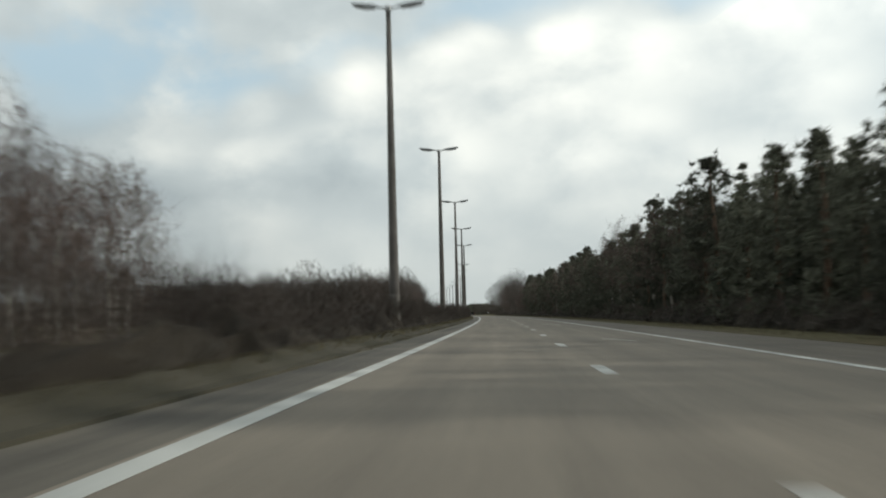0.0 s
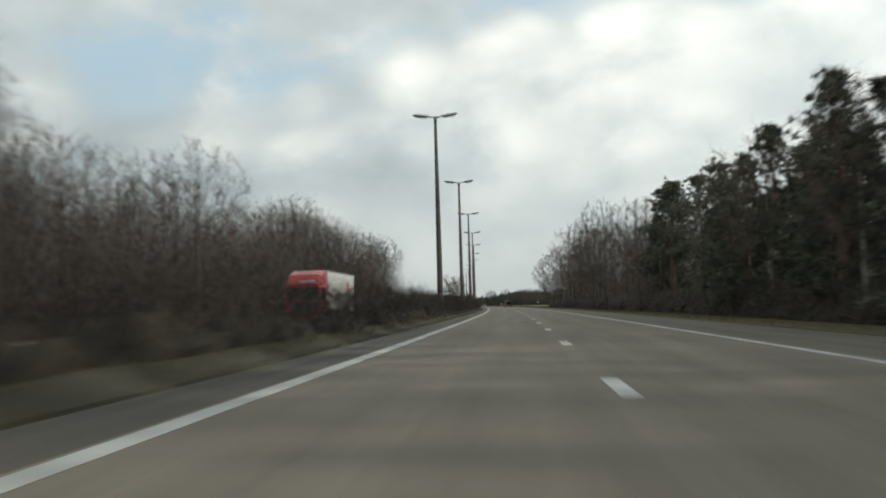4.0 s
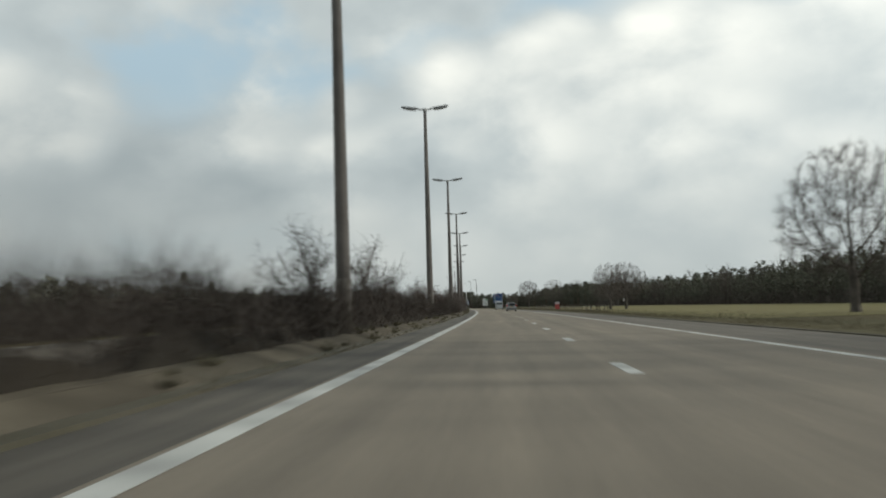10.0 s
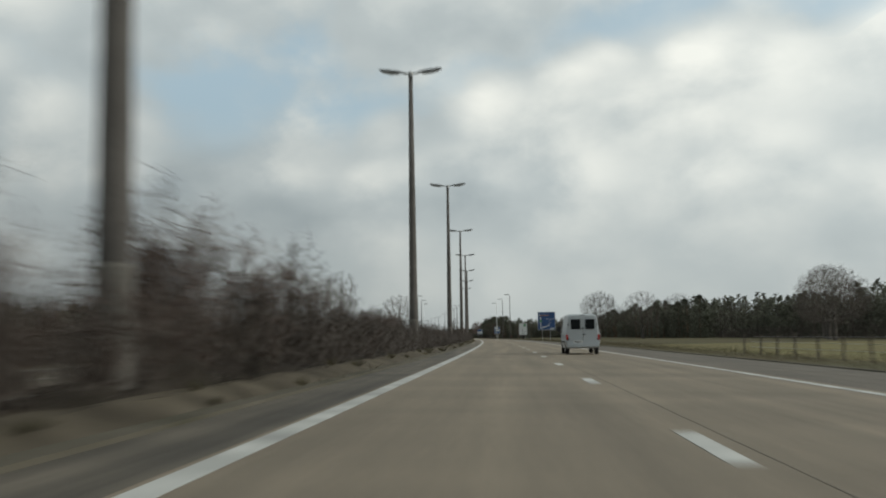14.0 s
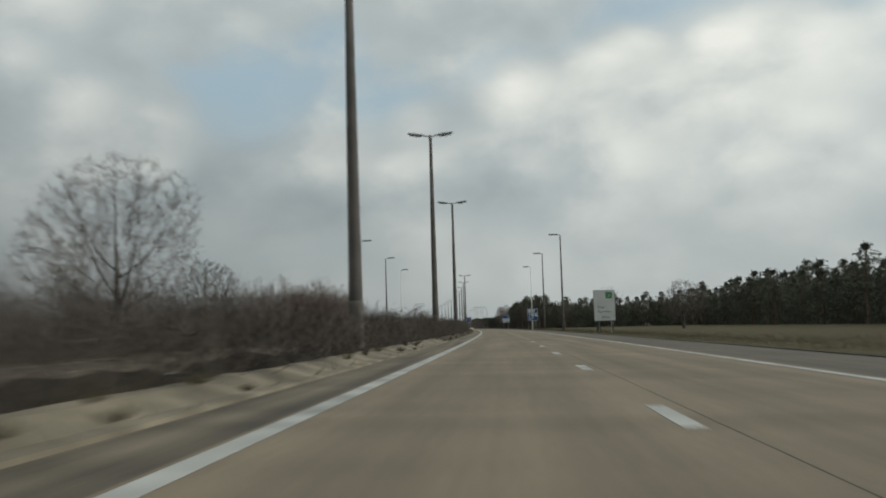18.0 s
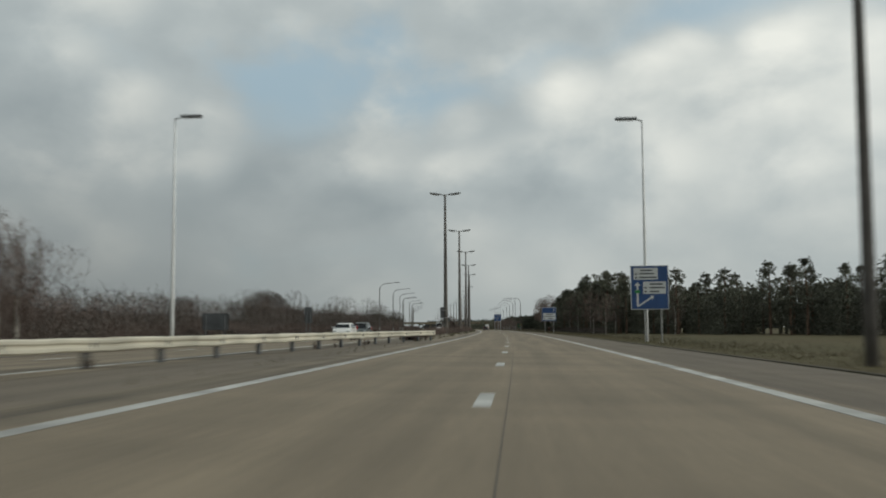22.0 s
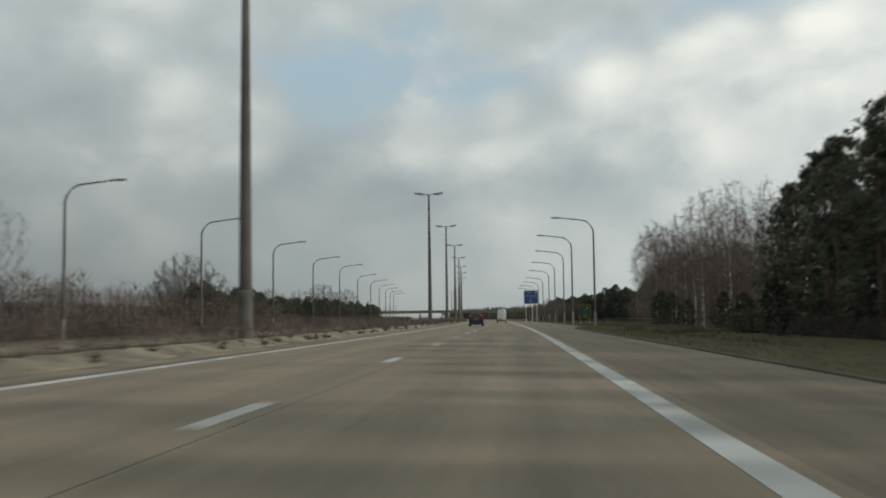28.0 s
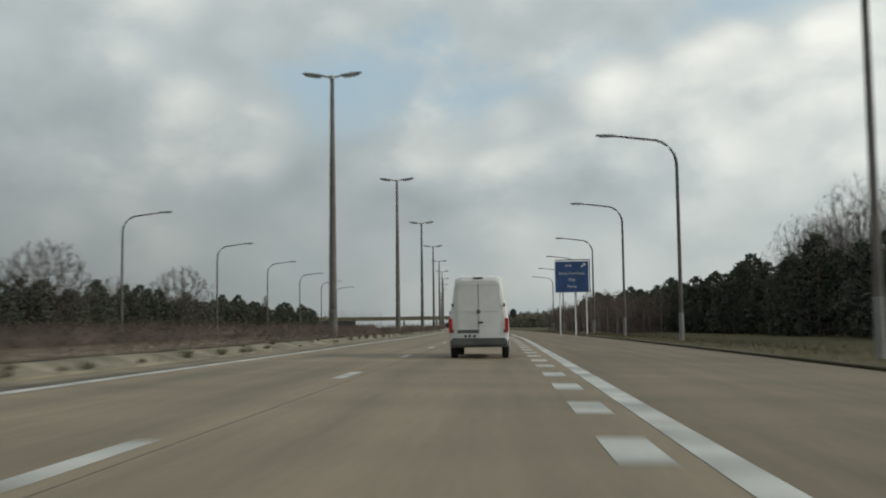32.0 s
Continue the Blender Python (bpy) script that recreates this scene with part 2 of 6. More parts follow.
M_PAVE = road_material("worn beige concrete paving", (0.146, 0.124, 0.096), 0.06, 0.18, (0.186, 0.150, 0.103), 450, 950)
M_SHOULDER = road_material("dark shoulder asphalt", (0.100, 0.085, 0.066), 0.03, 0.2, (0.148, 0.117, 0.079), 950, 1400)
M_MARGIN = road_material("dirty margin asphalt", (0.066, 0.057, 0.045), 0.0, 0.5, (0.138, 0.113, 0.079), 700, 1000)
M_PAINT = material("worn white road paint", (0.41, 0.41, 0.385), 0.7, vary=0.26, scale=1.2, fine=30)
M_PLINTH = material("weathered pale concrete", (0.185, 0.158, 0.112), 0.9, vary=0.4, scale=1.1, fine=6, tint=(0.075, 0.063, 0.042), bump=0.6)
M_BANK = material("mossy earth and thin grass", (0.082, 0.070, 0.052), 0.95, spec=0.1, vary=0.45, scale=0.8, fine=6, tint=(0.05, 0.042, 0.031), bump=0.6)
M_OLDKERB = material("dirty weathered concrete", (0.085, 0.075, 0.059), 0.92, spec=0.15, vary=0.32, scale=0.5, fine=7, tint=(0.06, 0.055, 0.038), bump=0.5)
M_MOSSY = material("mossy dirty concrete", (0.058, 0.052, 0.040), 0.95, spec=0.1, vary=0.32, scale=0.5, fine=7, tint=(0.036, 0.033, 0.022), bump=0.5)
M_SOIL = material("brown soil and leaf litter", (0.062, 0.05, 0.037), 0.95, spec=0.1, vary=0.35, scale=0.35, fine=5, bump=0.6)
M_FIELD = material("winter grass", (0.064, 0.060, 0.034), 0.95, spec=0.08, vary=0.42, scale=0.11, fine=2.2, tint=(0.10, 0.080, 0.046), bump=0.5)
M_MEADOW = material("yellow green meadow", (0.125, 0.115, 0.052), 0.95, spec=0.08, vary=0.35, scale=0.14, fine=2.4, tint=(0.15, 0.125, 0.065), bump=0.5)
M_FIELDGRASS = material("rough field grass blades", (0.095, 0.083, 0.052), 0.9, spec=0.15, vary=0.3, scale=0.4, fine=3)
M_GRASS = material("pale winter grass blades", (0.14, 0.122, 0.075), 0.9, spec=0.15, vary=0.3, scale=0.4, fine=3)
M_WEED = material("dry weeds", (0.13, 0.115, 0.07), 0.9, vary=0.3, scale=0.4, fine=3)
M_POST = material("weathered concrete lamp post", (0.112, 0.102, 0.093), 0.85, vary=0.22, scale=0.7, fine=14, bump=0.2, random_tint=0.2)
M_SLEEVE = material("paler concrete of the lamp foot", (0.14, 0.13, 0.115), 0.85, vary=0.25, scale=0.9, fine=10, bump=0.3)
M_STEEL = material("dull galvanised steel", (0.32, 0.32, 0.31), 0.5, 0.6, vary=0.15, scale=1.0, fine=12)
M_RAIL = material("aged cream guardrail paint", (0.52, 0.49, 0.40), 0.6, 0.1, vary=0.16, scale=0.8, fine=9)
M_HEAD = material("grey luminaire housing", (0.21, 0.215, 0.22), 0.5, 0.2, vary=0.12, scale=2, fine=20)
M_LENS = material("clouded luminaire cover", (0.42, 0.43, 0.43), 0.25, vary=0.1, scale=3, fine=20)
M_PALEFOOT = material("pale grey painted steel", (0.22, 0.215, 0.205), 0.6, 0.0, vary=0.2, scale=0.8, fine=8)
M_WHITEPOLE = material("white painted and sunlit steel pole", (0.70, 0.71, 0.70), 0.5, 0.0, vary=0.1, scale=0.6, fine=8)
M_BARK = material("grey brown bark", (0.098, 0.086, 0.075), 0.95, vary=0.3, scale=1.6, fine=9, bump=0.6, random_tint=0.2)
M_TWIG = material("bare grey brown twigs", (0.108, 0.092, 0.081), 0.95, spec=0.2, vary=0.25, scale=0.8, fine=6, random_tint=0.25)
M_TWIGRED = material("reddish bare twigs", (0.150, 0.115, 0.100), 0.95, spec=0.2, vary=0.25, scale=0.8, fine=6, random_tint=0.2)
M_HEDGE = material("dark bare hedge twigs", (0.072, 0.060, 0.052), 0.95, spec=0.15, vary=0.3, scale=0.6, fine=6)
M_BIRCH = material("pale birch bark", (0.30, 0.28, 0.245), 0.85, vary=0.4, scale=2.2, fine=8, tint=(0.08, 0.07, 0.06))
M_PINEBARK = material("orange brown pine bark", (0.13, 0.085, 0.058), 0.95, vary=0.3, scale=1.2, fine=8, bump=0.6)
M_NEEDLE = material("dark pine needles", (0.120, 0.123, 0.092), 0.8, spec=0.2, vary=0.35, scale=0.6, fine=5, random_tint=0.3)
M_SPRUCE = material("deep green spruce needles", (0.076, 0.082, 0.060), 0.8, spec=0.2, vary=0.35, scale=0.7, fine=5, random_tint=0.25)
M_HEDGECORE = material("dark shaded inside of the thicket", (0.032, 0.027, 0.021), 0.95, spec=0.1, vary=0.35, scale=0.5, fine=4)
M_BLUE = material("blue sign sheeting", (0.028, 0.075, 0.21), 0.45, vary=0.12, scale=0.8, fine=7)
M_SIGNWHITE = material("white sign sheeting", (0.62, 0.63, 0.62), 0.45, vary=0.06, scale=0.8, fine=7)
M_SIGNGREY = material("weathered sign back", (0.12, 0.125, 0.13), 0.6, 0.3, vary=0.15, scale=1, fine=8)
M_SIGNBLACK = material("dark sign lettering", (0.03, 0.03, 0.03), 0.6, vary=0.05)
M_GREEN = material("green sign sheeting", (0.03, 0.22, 0.06), 0.45, vary=0.1)
M_REDSIGN = material("red board", (0.38, 0.045, 0.04), 0.55, vary=0.12)
M_WOOD = material("grey weathered fence wood", (0.11, 0.093, 0.075), 0.95, vary=0.3, scale=1.5, fine=12, bump=0.4)
M_TYRE = material("black tyre rubber", (0.018, 0.018, 0.018), 0.9, vary=0.1)
M_RIM = material("dull alloy rim", (0.38, 0.38, 0.38), 0.4, 0.7, vary=0.1)
M_TRIM = material("grey black bumper plastic", (0.03, 0.03, 0.032), 0.7, vary=0.1)
M_GLASS = glass("dark car glass")
M_TAIL = material("red tail lamp lens", (0.42, 0.02, 0.015), 0.2, vary=0.05, coat=0.5)
M_LAMPCLEAR = material("clear headlamp lens", (0.6, 0.62, 0.62), 0.12, vary=0.05, coat=0.5)
M_PLATE_Y = material("yellow number plate", (0.55, 0.36, 0.05), 0.5, vary=0.05)
M_PLATE_W = material("white number plate", (0.6, 0.6, 0.58), 0.5, vary=0.05)


def paint(name, colour, metal=0.0):
    return material(name, colour, 0.42, metal, vary=0.06, scale=0.7, fine=5, coat=0.25)


M_SILVER = paint("silver car paint", (0.33, 0.345, 0.355), 0.3)
M_VANWHITE = material("dusty white van paint", (0.62, 0.62, 0.60), 0.4, vary=0.08, scale=0.5, fine=4, coat=0.3)
M_GREYWHITE = paint("grey white minibus paint", (0.40, 0.43, 0.45))
M_BLACKVAN = paint("blackish grey van paint", (0.022, 0.025, 0.028))
M_DARKBLUE = paint("dark blue car paint", (0.016, 0.018, 0.045))
M_GREYCAR = paint("dark grey green car paint", (0.05, 0.06, 0.06))
M_YELLOWVAN = paint("yellow van paint", (0.55, 0.37, 0.03))
M_CABBLUE = paint("violet blue lorry paint", (0.06, 0.065, 0.20))
M_CABRED = paint("red lorry paint", (0.36, 0.03, 0.03))
M_DARKRED = paint("dark red car paint", (0.11, 0.018, 0.018))
M_SEAM = material("dusty panel seam", (0.36, 0.36, 0.35), 0.6, vary=0.1)
M_BUMPER = material("grey van bumper plastic", (0.085, 0.085, 0.085), 0.7, vary=0.15)
M_TARP = material("white lorry tarpaulin", (0.58, 0.58, 0.55), 0.6, vary=0.14, scale=0.5, fine=3)


# ---- building helpers ----
def link_mesh(name, bm_or_mesh, mat, parent=None, smooth=False):
    if isinstance(bm_or_mesh, bmesh.types.BMesh):
        me = bpy.data.meshes.new(name)
        bm_or_mesh.to_mesh(me)
        bm_or_mesh.free()
    else:
        me = bm_or_mesh
    if mat and not me.materials:
        me.materials.append(mat)
    if smooth:
        me.shade_smooth()
    ob = new(name, me)
    ob.parent = parent
    return ob


def part(name, bm, mat, parent, label="", smooth=False):
    return tagged(link_mesh(name, bm, mat, parent, smooth), label)


def thing(name, m, label, category, group="", kind=""):
    """An Empty at the base of a thing, drawn at the scale of the place."""
    ob = new(name)
    ob.empty_display_size = 0.2
    ob.matrix_basis = m @ Matrix.Diagonal((K, K, K, 1))
    return tagged(ob, label, category, group, kind)


def box(sx, sy, sz, x=0, y=0, z=0, bevel=0.0, bm=None):
    """A box of that size, centred on x and y and standing on z, with bevelled edges."""
    own = bmesh.new()
    bmesh.ops.create_cube(own, size=1, matrix=Matrix.Translation((x, y, z + sz / 2)) @ Matrix.Diagonal((sx, sy, sz, 1)))
    if bevel:
        bmesh.ops.bevel(own, geom=own.edges[:], offset=bevel, segments=2, affect="EDGES")
    if bm is None:
        return own
    me = bpy.data.meshes.new("tmp")
    own.to_mesh(me)
    own.free()
    bm.from_mesh(me)
    bpy.data.meshes.remove(me)
    return bm


def tube(points, radii, sides=8, caps=True, bm=None):
    """A tapered tube along points."""
    bm = bm or bmesh.new()
    rings = []
    for i, p in enumerate(points):
        p = Vector(p)
        d = (Vector(points[min(i + 1, len(points) - 1)]) - Vector(points[max(i - 1, 0)])).normalized()
        a = d.orthogonal().normalized() if abs(d.z) < 0.9 else Vector((1, 0, 0)).cross(d).normalized()
        b = d.cross(a)
        rings.append([bm.verts.new(p + radii[i] * (math.cos(q) * a + math.sin(q) * b)) for q in (2 * math.pi * k / sides for k in range(sides))])
    for r0, r1 in zip(rings, rings[1:]):
        for k in range(sides):
            bm.faces.new((r0[k], r0[(k + 1) % sides], r1[(k + 1) % sides], r1[k]))
    if caps:
        bm.faces.new(rings[-1])
        bm.faces.new(rings[0][::-1])
    return bm


def spikes(name, base, tip, radius, mat, sides=3):
    """Many thin three-sided tapered twigs or blades in one mesh, from arrays of their ends."""
    base, tip, radius = np.asarray(base, float), np.asarray(tip, float), np.asarray(radius, float)
    n = len(base)
    d = tip - base
    d /= np.linalg.norm(d, axis=1)[:, None] + 1e-9
    ref = np.where(np.abs(d[:, 2:3]) < 0.9, np.array([[0, 0, 1.0]]), np.array([[1.0, 0, 0]]))
    a = np.cross(d, ref)
    a /= np.linalg.norm(a, axis=1)[:, None] + 1e-9
    b = np.cross(d, a)
    v = np.empty((n, 4, 3))
    for k in range(3):
        q = 2 * math.pi * k / 3
        v[:, k] = base + radius[:, None] * (math.cos(q) * a + math.sin(q) * b)
    v[:, 3] = tip
    i = np.arange(n)[:, None] * 4
    f = np.stack([i + (0, 1, 3), i + (1, 2, 3), i + (2, 0, 3)], 1).reshape(-1, 3)
    me = bpy.data.meshes.new(name)
    me.from_pydata(v.reshape(-1, 3).tolist(), [], f.tolist())
    me.materials.append(mat)
    return me


def strip(name, cols, s0, s1, step, mat, label="", kind="structure", thick=0.0, parent=None):
    """A ribbon along the road. cols: (o, z) pairs or a function of s that gives them; thick: side walls downward."""
    n = max(2, int(round((s1 - s0) / step)) + 1)
    ss = np.linspace(s0, s1, n)
    verts, uvs, faces = [], [], []
    for s in ss:
        row = list(cols(s) if callable(cols) else cols)
        if thick:
            row = [(row[0][0], row[0][1] - thick)] + row + [(row[-1][0], row[-1][1] - thick)]
        for o, z in row:
            verts.append(W(s, o, z))
            uvs.append((s, o))
        w = len(row)
    for i in range(n - 1):
        for j in range(w - 1):
            a = i * w + j
            faces.append((a, a + 1, a + w + 1, a + w))
    me = bpy.data.meshes.new(name)
    me.from_pydata(verts, [], faces)
    layer = me.uv_layers.new(name="road")
    flat = np.array(uvs)[np.array([lp.vertex_index for lp in me.loops])]
    layer.data.foreach_set("uv", flat.ravel())
    me.materials.append(mat)
    ob = new(name, me)
    ob.parent = parent
    return tagged(ob, label, "", "", kind) if parent is None else ob


def words(text, size, mat, parent, x, y, z, align="LEFT"):
    """Lettering that faces the traffic (towards -y)."""
    cu = bpy.data.curves.new("lettering", "FONT")
    cu.body, cu.size, cu.extrude, cu.align_x = text, size, 0.004, align
    tmp = bpy.data.objects.new("lettering", cu)
    me = bpy.data.meshes.new_from_object(tmp)
    bpy.data.objects.remove(tmp)
    me.transform(Matrix.Translation((x, y, z)) @ Matrix.Rotation(radians(90), 4, "X"))
    return link_mesh("lettering", me, mat, parent)



# ---- setting: ground, carriageways, margins ----
def edge_r(s):
    """Outer edge of the paving: the shoulder widens into the exit lane."""
    f = min(1.0, max(0.0, (s - 1446) / 20))
    return 12.15 + 2.8 * f * f * (3 - 2 * f) + 0.9 * min(1.0, max(0.0, (s - 1500) / 80))


def ground_cols(s):
    e = edge_r(s)
    bank = [(-1500, -0.6), (-700, -0.5), (-300, -0.45), (-120, -0.4), (-60, -0.4), (-30, -0.35), (-19.5, -0.12), (-17.9, -0.08), (-17.5, -0.75)]
    right = [(e - 0.1, -0.75), (e + 0.02, -0.185), (e + 0.5, -0.15), (e + 2.2, -0.2), (e + 6, -0.42), (e + 12, -0.4), (40, -0.35), (70, -0.35), (140, -0.4), (320, -0.45), (700, -0.5), (1500, -0.6)]
    return bank + right


strip("ground", ground_cols, -250, 3200, 5, M_FIELD, "winter grass and fields beside the motorway")
road = strip("road", [(-0.2, 0.0), (2, -FALL * 2), (LANE, -FALL * LANE), (6, -FALL * 6), (8.6, -FALL * 8.6)], -250, 2600, 10, M_PAVE, "worn beige two-lane concrete carriageway", thick=0.3)
strip("shoulder", lambda s: [(8.6, -FALL * 8.6 - 0.003), (10.2, -FALL * 10.2), (edge_r(s), -FALL * edge_r(s) - 0.012)], -250, 2600, 5, M_SHOULDER, "dark asphalt hard shoulder", thick=0.3)
strip("margin", [(-1.35, 0.012), (-0.75, -0.004), (-0.2, -0.003)], -250, 2600, 12, M_MARGIN, "dirty asphalt strip beside the median", thick=0.3)
MID = 2 * LAMP_O
strip("road_opposite", [(MID - 8.6, -FALL * 8.6), (MID - 4, -FALL * 4), (MID + 0.2, 0.0)], -250, 2600, 12, M_PAVE, "worn beige opposite carriageway", thick=0.3)
strip("shoulder_opposite", [(MID - 11.7, -FALL * 11.7), (MID - 8.6, -FALL * 8.6 - 0.003)], -250, 2600, 15, M_SHOULDER, "dark asphalt shoulder of the opposite carriageway", thick=0.3)
strip("margin_opposite", [(MID + 0.2, -0.003), (MID + 1.35, 0.012)], -250, 2600, 15, M_MARGIN, "dirty asphalt strip of the opposite side", thick=0.3)


def ragged(s, seed, amount):
    return noise.noise(Vector((s * 0.35, seed, 0))) * amount


GAP0, GAP1 = 1105.0, 1179.0      # opening of the median with a guardrail


def plinth(name, sign, s0, s1, mat, label):
    c = LAMP_O
    k = lambda a: a if sign > 0 else 2 * c - a
    rise = lambda s: min(1.0, max(0.03, (s - s0) / 4 if s0 == GAP1 else (s1 - s) / 4 if s1 == GAP0 else 1.0))
    cols = lambda s: [(k(x), z * rise(s)) for x, z in ((-1.33, 0.0), (-1.36, 0.055), (-1.52, 0.065), (-1.62 + ragged(s * 3, 3, 0.09), 0.07), (-2.12 + ragged(s * 2, 5, 0.12), 0.235 + ragged(s * 2, 9, 0.05)), (-2.36, 0.25 + ragged(s * 3, 7, 0.06)), (-2.42, 0.05))]
    low, high = lambda s: cols(s)[:4], lambda s: cols(s)[3:]
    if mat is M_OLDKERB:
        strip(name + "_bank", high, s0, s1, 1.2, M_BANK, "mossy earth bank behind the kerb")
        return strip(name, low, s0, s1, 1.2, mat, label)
    return strip(name, cols, s0, s1, 1.2, mat, label)


plinth("kerb_1", 1, -120, 440, M_MOSSY, "low mossy concrete kerb bank along the median")
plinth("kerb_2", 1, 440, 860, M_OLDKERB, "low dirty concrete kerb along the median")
plinth("kerb_6", 1, 860, 990, M_PLINTH, "low weathered concrete kerb bank along the median")
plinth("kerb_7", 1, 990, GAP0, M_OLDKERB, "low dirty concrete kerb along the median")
plinth("kerb_3", 1, GAP1, 1950, M_PLINTH, "low weathered concrete kerb bank along the median")
plinth("kerb_4", -1, -120, GAP0, M_MOSSY, "concrete kerb bank of the opposite side")
plinth("kerb_5", -1, GAP1, 1950, M_PLINTH, "concrete kerb bank of the opposite side")
soil = lambda s: [(-2.38, 0.1), (-2.6, 0.2 + ragged(s, 1, 0.05)), (-2.96, 0.24), (-3.3, 0.2 + ragged(s, 2, 0.05)), (-3.54, 0.1)]
strip("median_soil_1", soil, -250, GAP0, 4, M_SOIL, "brown soil of the median")
strip("median_soil_2", soil, GAP1, 2600, 4, M_SOIL, "brown soil of the median")
strip("median_paving", [(-4.6, 0.011), (-1.35, 0.008)], GAP0 - 1, GAP1 + 1, 4, M_SHOULDER, "paved opening of the median", thick=0.3)
strip("meadow", [(15.4, -0.405), (18.2, -0.385), (24, -0.375), (40, -0.345), (58, -0.345)], 600, 850, 10, M_MEADOW, "yellow green meadow behind the field fence")
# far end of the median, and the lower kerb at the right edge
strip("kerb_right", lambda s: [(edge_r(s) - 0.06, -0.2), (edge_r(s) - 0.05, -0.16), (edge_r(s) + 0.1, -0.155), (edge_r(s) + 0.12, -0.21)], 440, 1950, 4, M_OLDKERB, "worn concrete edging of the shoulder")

# ---- road markings ----
marking = tagged(new("road_marking"), "worn white lines on the carriageway", "road marking", "", "structure")


def line(o, s0, s1, width, step=8.0, shift=None):
    """A painted line, 4 mm proud of the paving."""
    mid = (lambda s: o + (shift(s) if shift else 0.0))
    ob = strip("line", lambda s: [(mid(s) - width / 2, -FALL * max(0, mid(s) - width / 2) + 0.005), (mid(s) + width / 2, -FALL * max(0, mid(s) + width / 2) + 0.005)], s0, s1, step, M_PAINT, thick=0.004, parent=marking)
    return ob


line(EDGE_L, -250, 2500, 0.26)
line(EDGE_R, -250, 1000, 0.22)
line(EDGE_R, 1000, 2500, 0.31, shift=lambda s: 0.75 * min(1, max(0, (s - 1475) / 110)) ** 1.5)
line(MID, -250, 2500, 0.26)
line(MID - 8.28, -250, 2500, 0.26)


def dash_phase(s):
    """Start of the dash pattern, which shifts where the lines were painted anew."""
    return float(np.interp(s, [0, 890, 960, 1400, 1560, 1700], [11.9, 12.4, 8.3, 7.2, 3.4, 3.0]))


s = -60.0
while s < 1900:
    at = math.floor(s / 12.5) * 12.5 + dash_phase(s) % 12.5
    me = line(LANE, at - 1.25, at + 1.25, 0.22, 1.25)
    me.name = "dash"
    if s > 380:
        line(MID - LANE, at + 3, at + 5.5, 0.2, 2.5).name = "dash"
    s += 12.5
for i in range(34):          # short blocks where the exit lane begins
    at = 1478 + i * 4.0
    line(7.78, at - 0.8, at + 0.8, 0.42, 0.8, shift=lambda s: 0.75 * min(1, max(0, (s - 1475) / 110)) ** 1.5 * 0.6).name = "block_mark"
for o, s0, s1, slope in ((5.5, 73.4, 76.2, 0.29), (6.85, 72.6, 76.2, -0.153), (6.6, 27.5, 30.9, -0.235)):          # stray painted strokes
    line(o, s0, s1, 0.09, 0.7, shift=lambda s: (s - s0) * slope).name = "stray_mark"
# dark joints of the concrete slabs
M_JOINT = material("bitumen joint filler", (0.115, 0.098, 0.074), 0.9, vary=0.2)
joint = strip("joint", [(LANE + 0.3, -FALL * (LANE + 0.3) + 0.003), (LANE + 0.316, -FALL * (LANE + 0.316) + 0.003)], 560, 1700, 8, M_JOINT, "bitumen joint between the concrete lanes", thick=0.002)
joints = new("transverse_joint")
tagged(joints, "dark cross joints in the concrete paving", "joint", "", "structure")
rj = random.Random(5)
s = 560.0
while s < 1650:
    wd = rj.uniform(0.02, 0.05)
    strip("joint_line", [(-0.15, 0.003), (8.5, -FALL * 8.5 + 0.003)], s, s + wd, wd, M_JOINT, thick=0.002, parent=joints)
    s += rj.choice([20, 25, 30, 40])


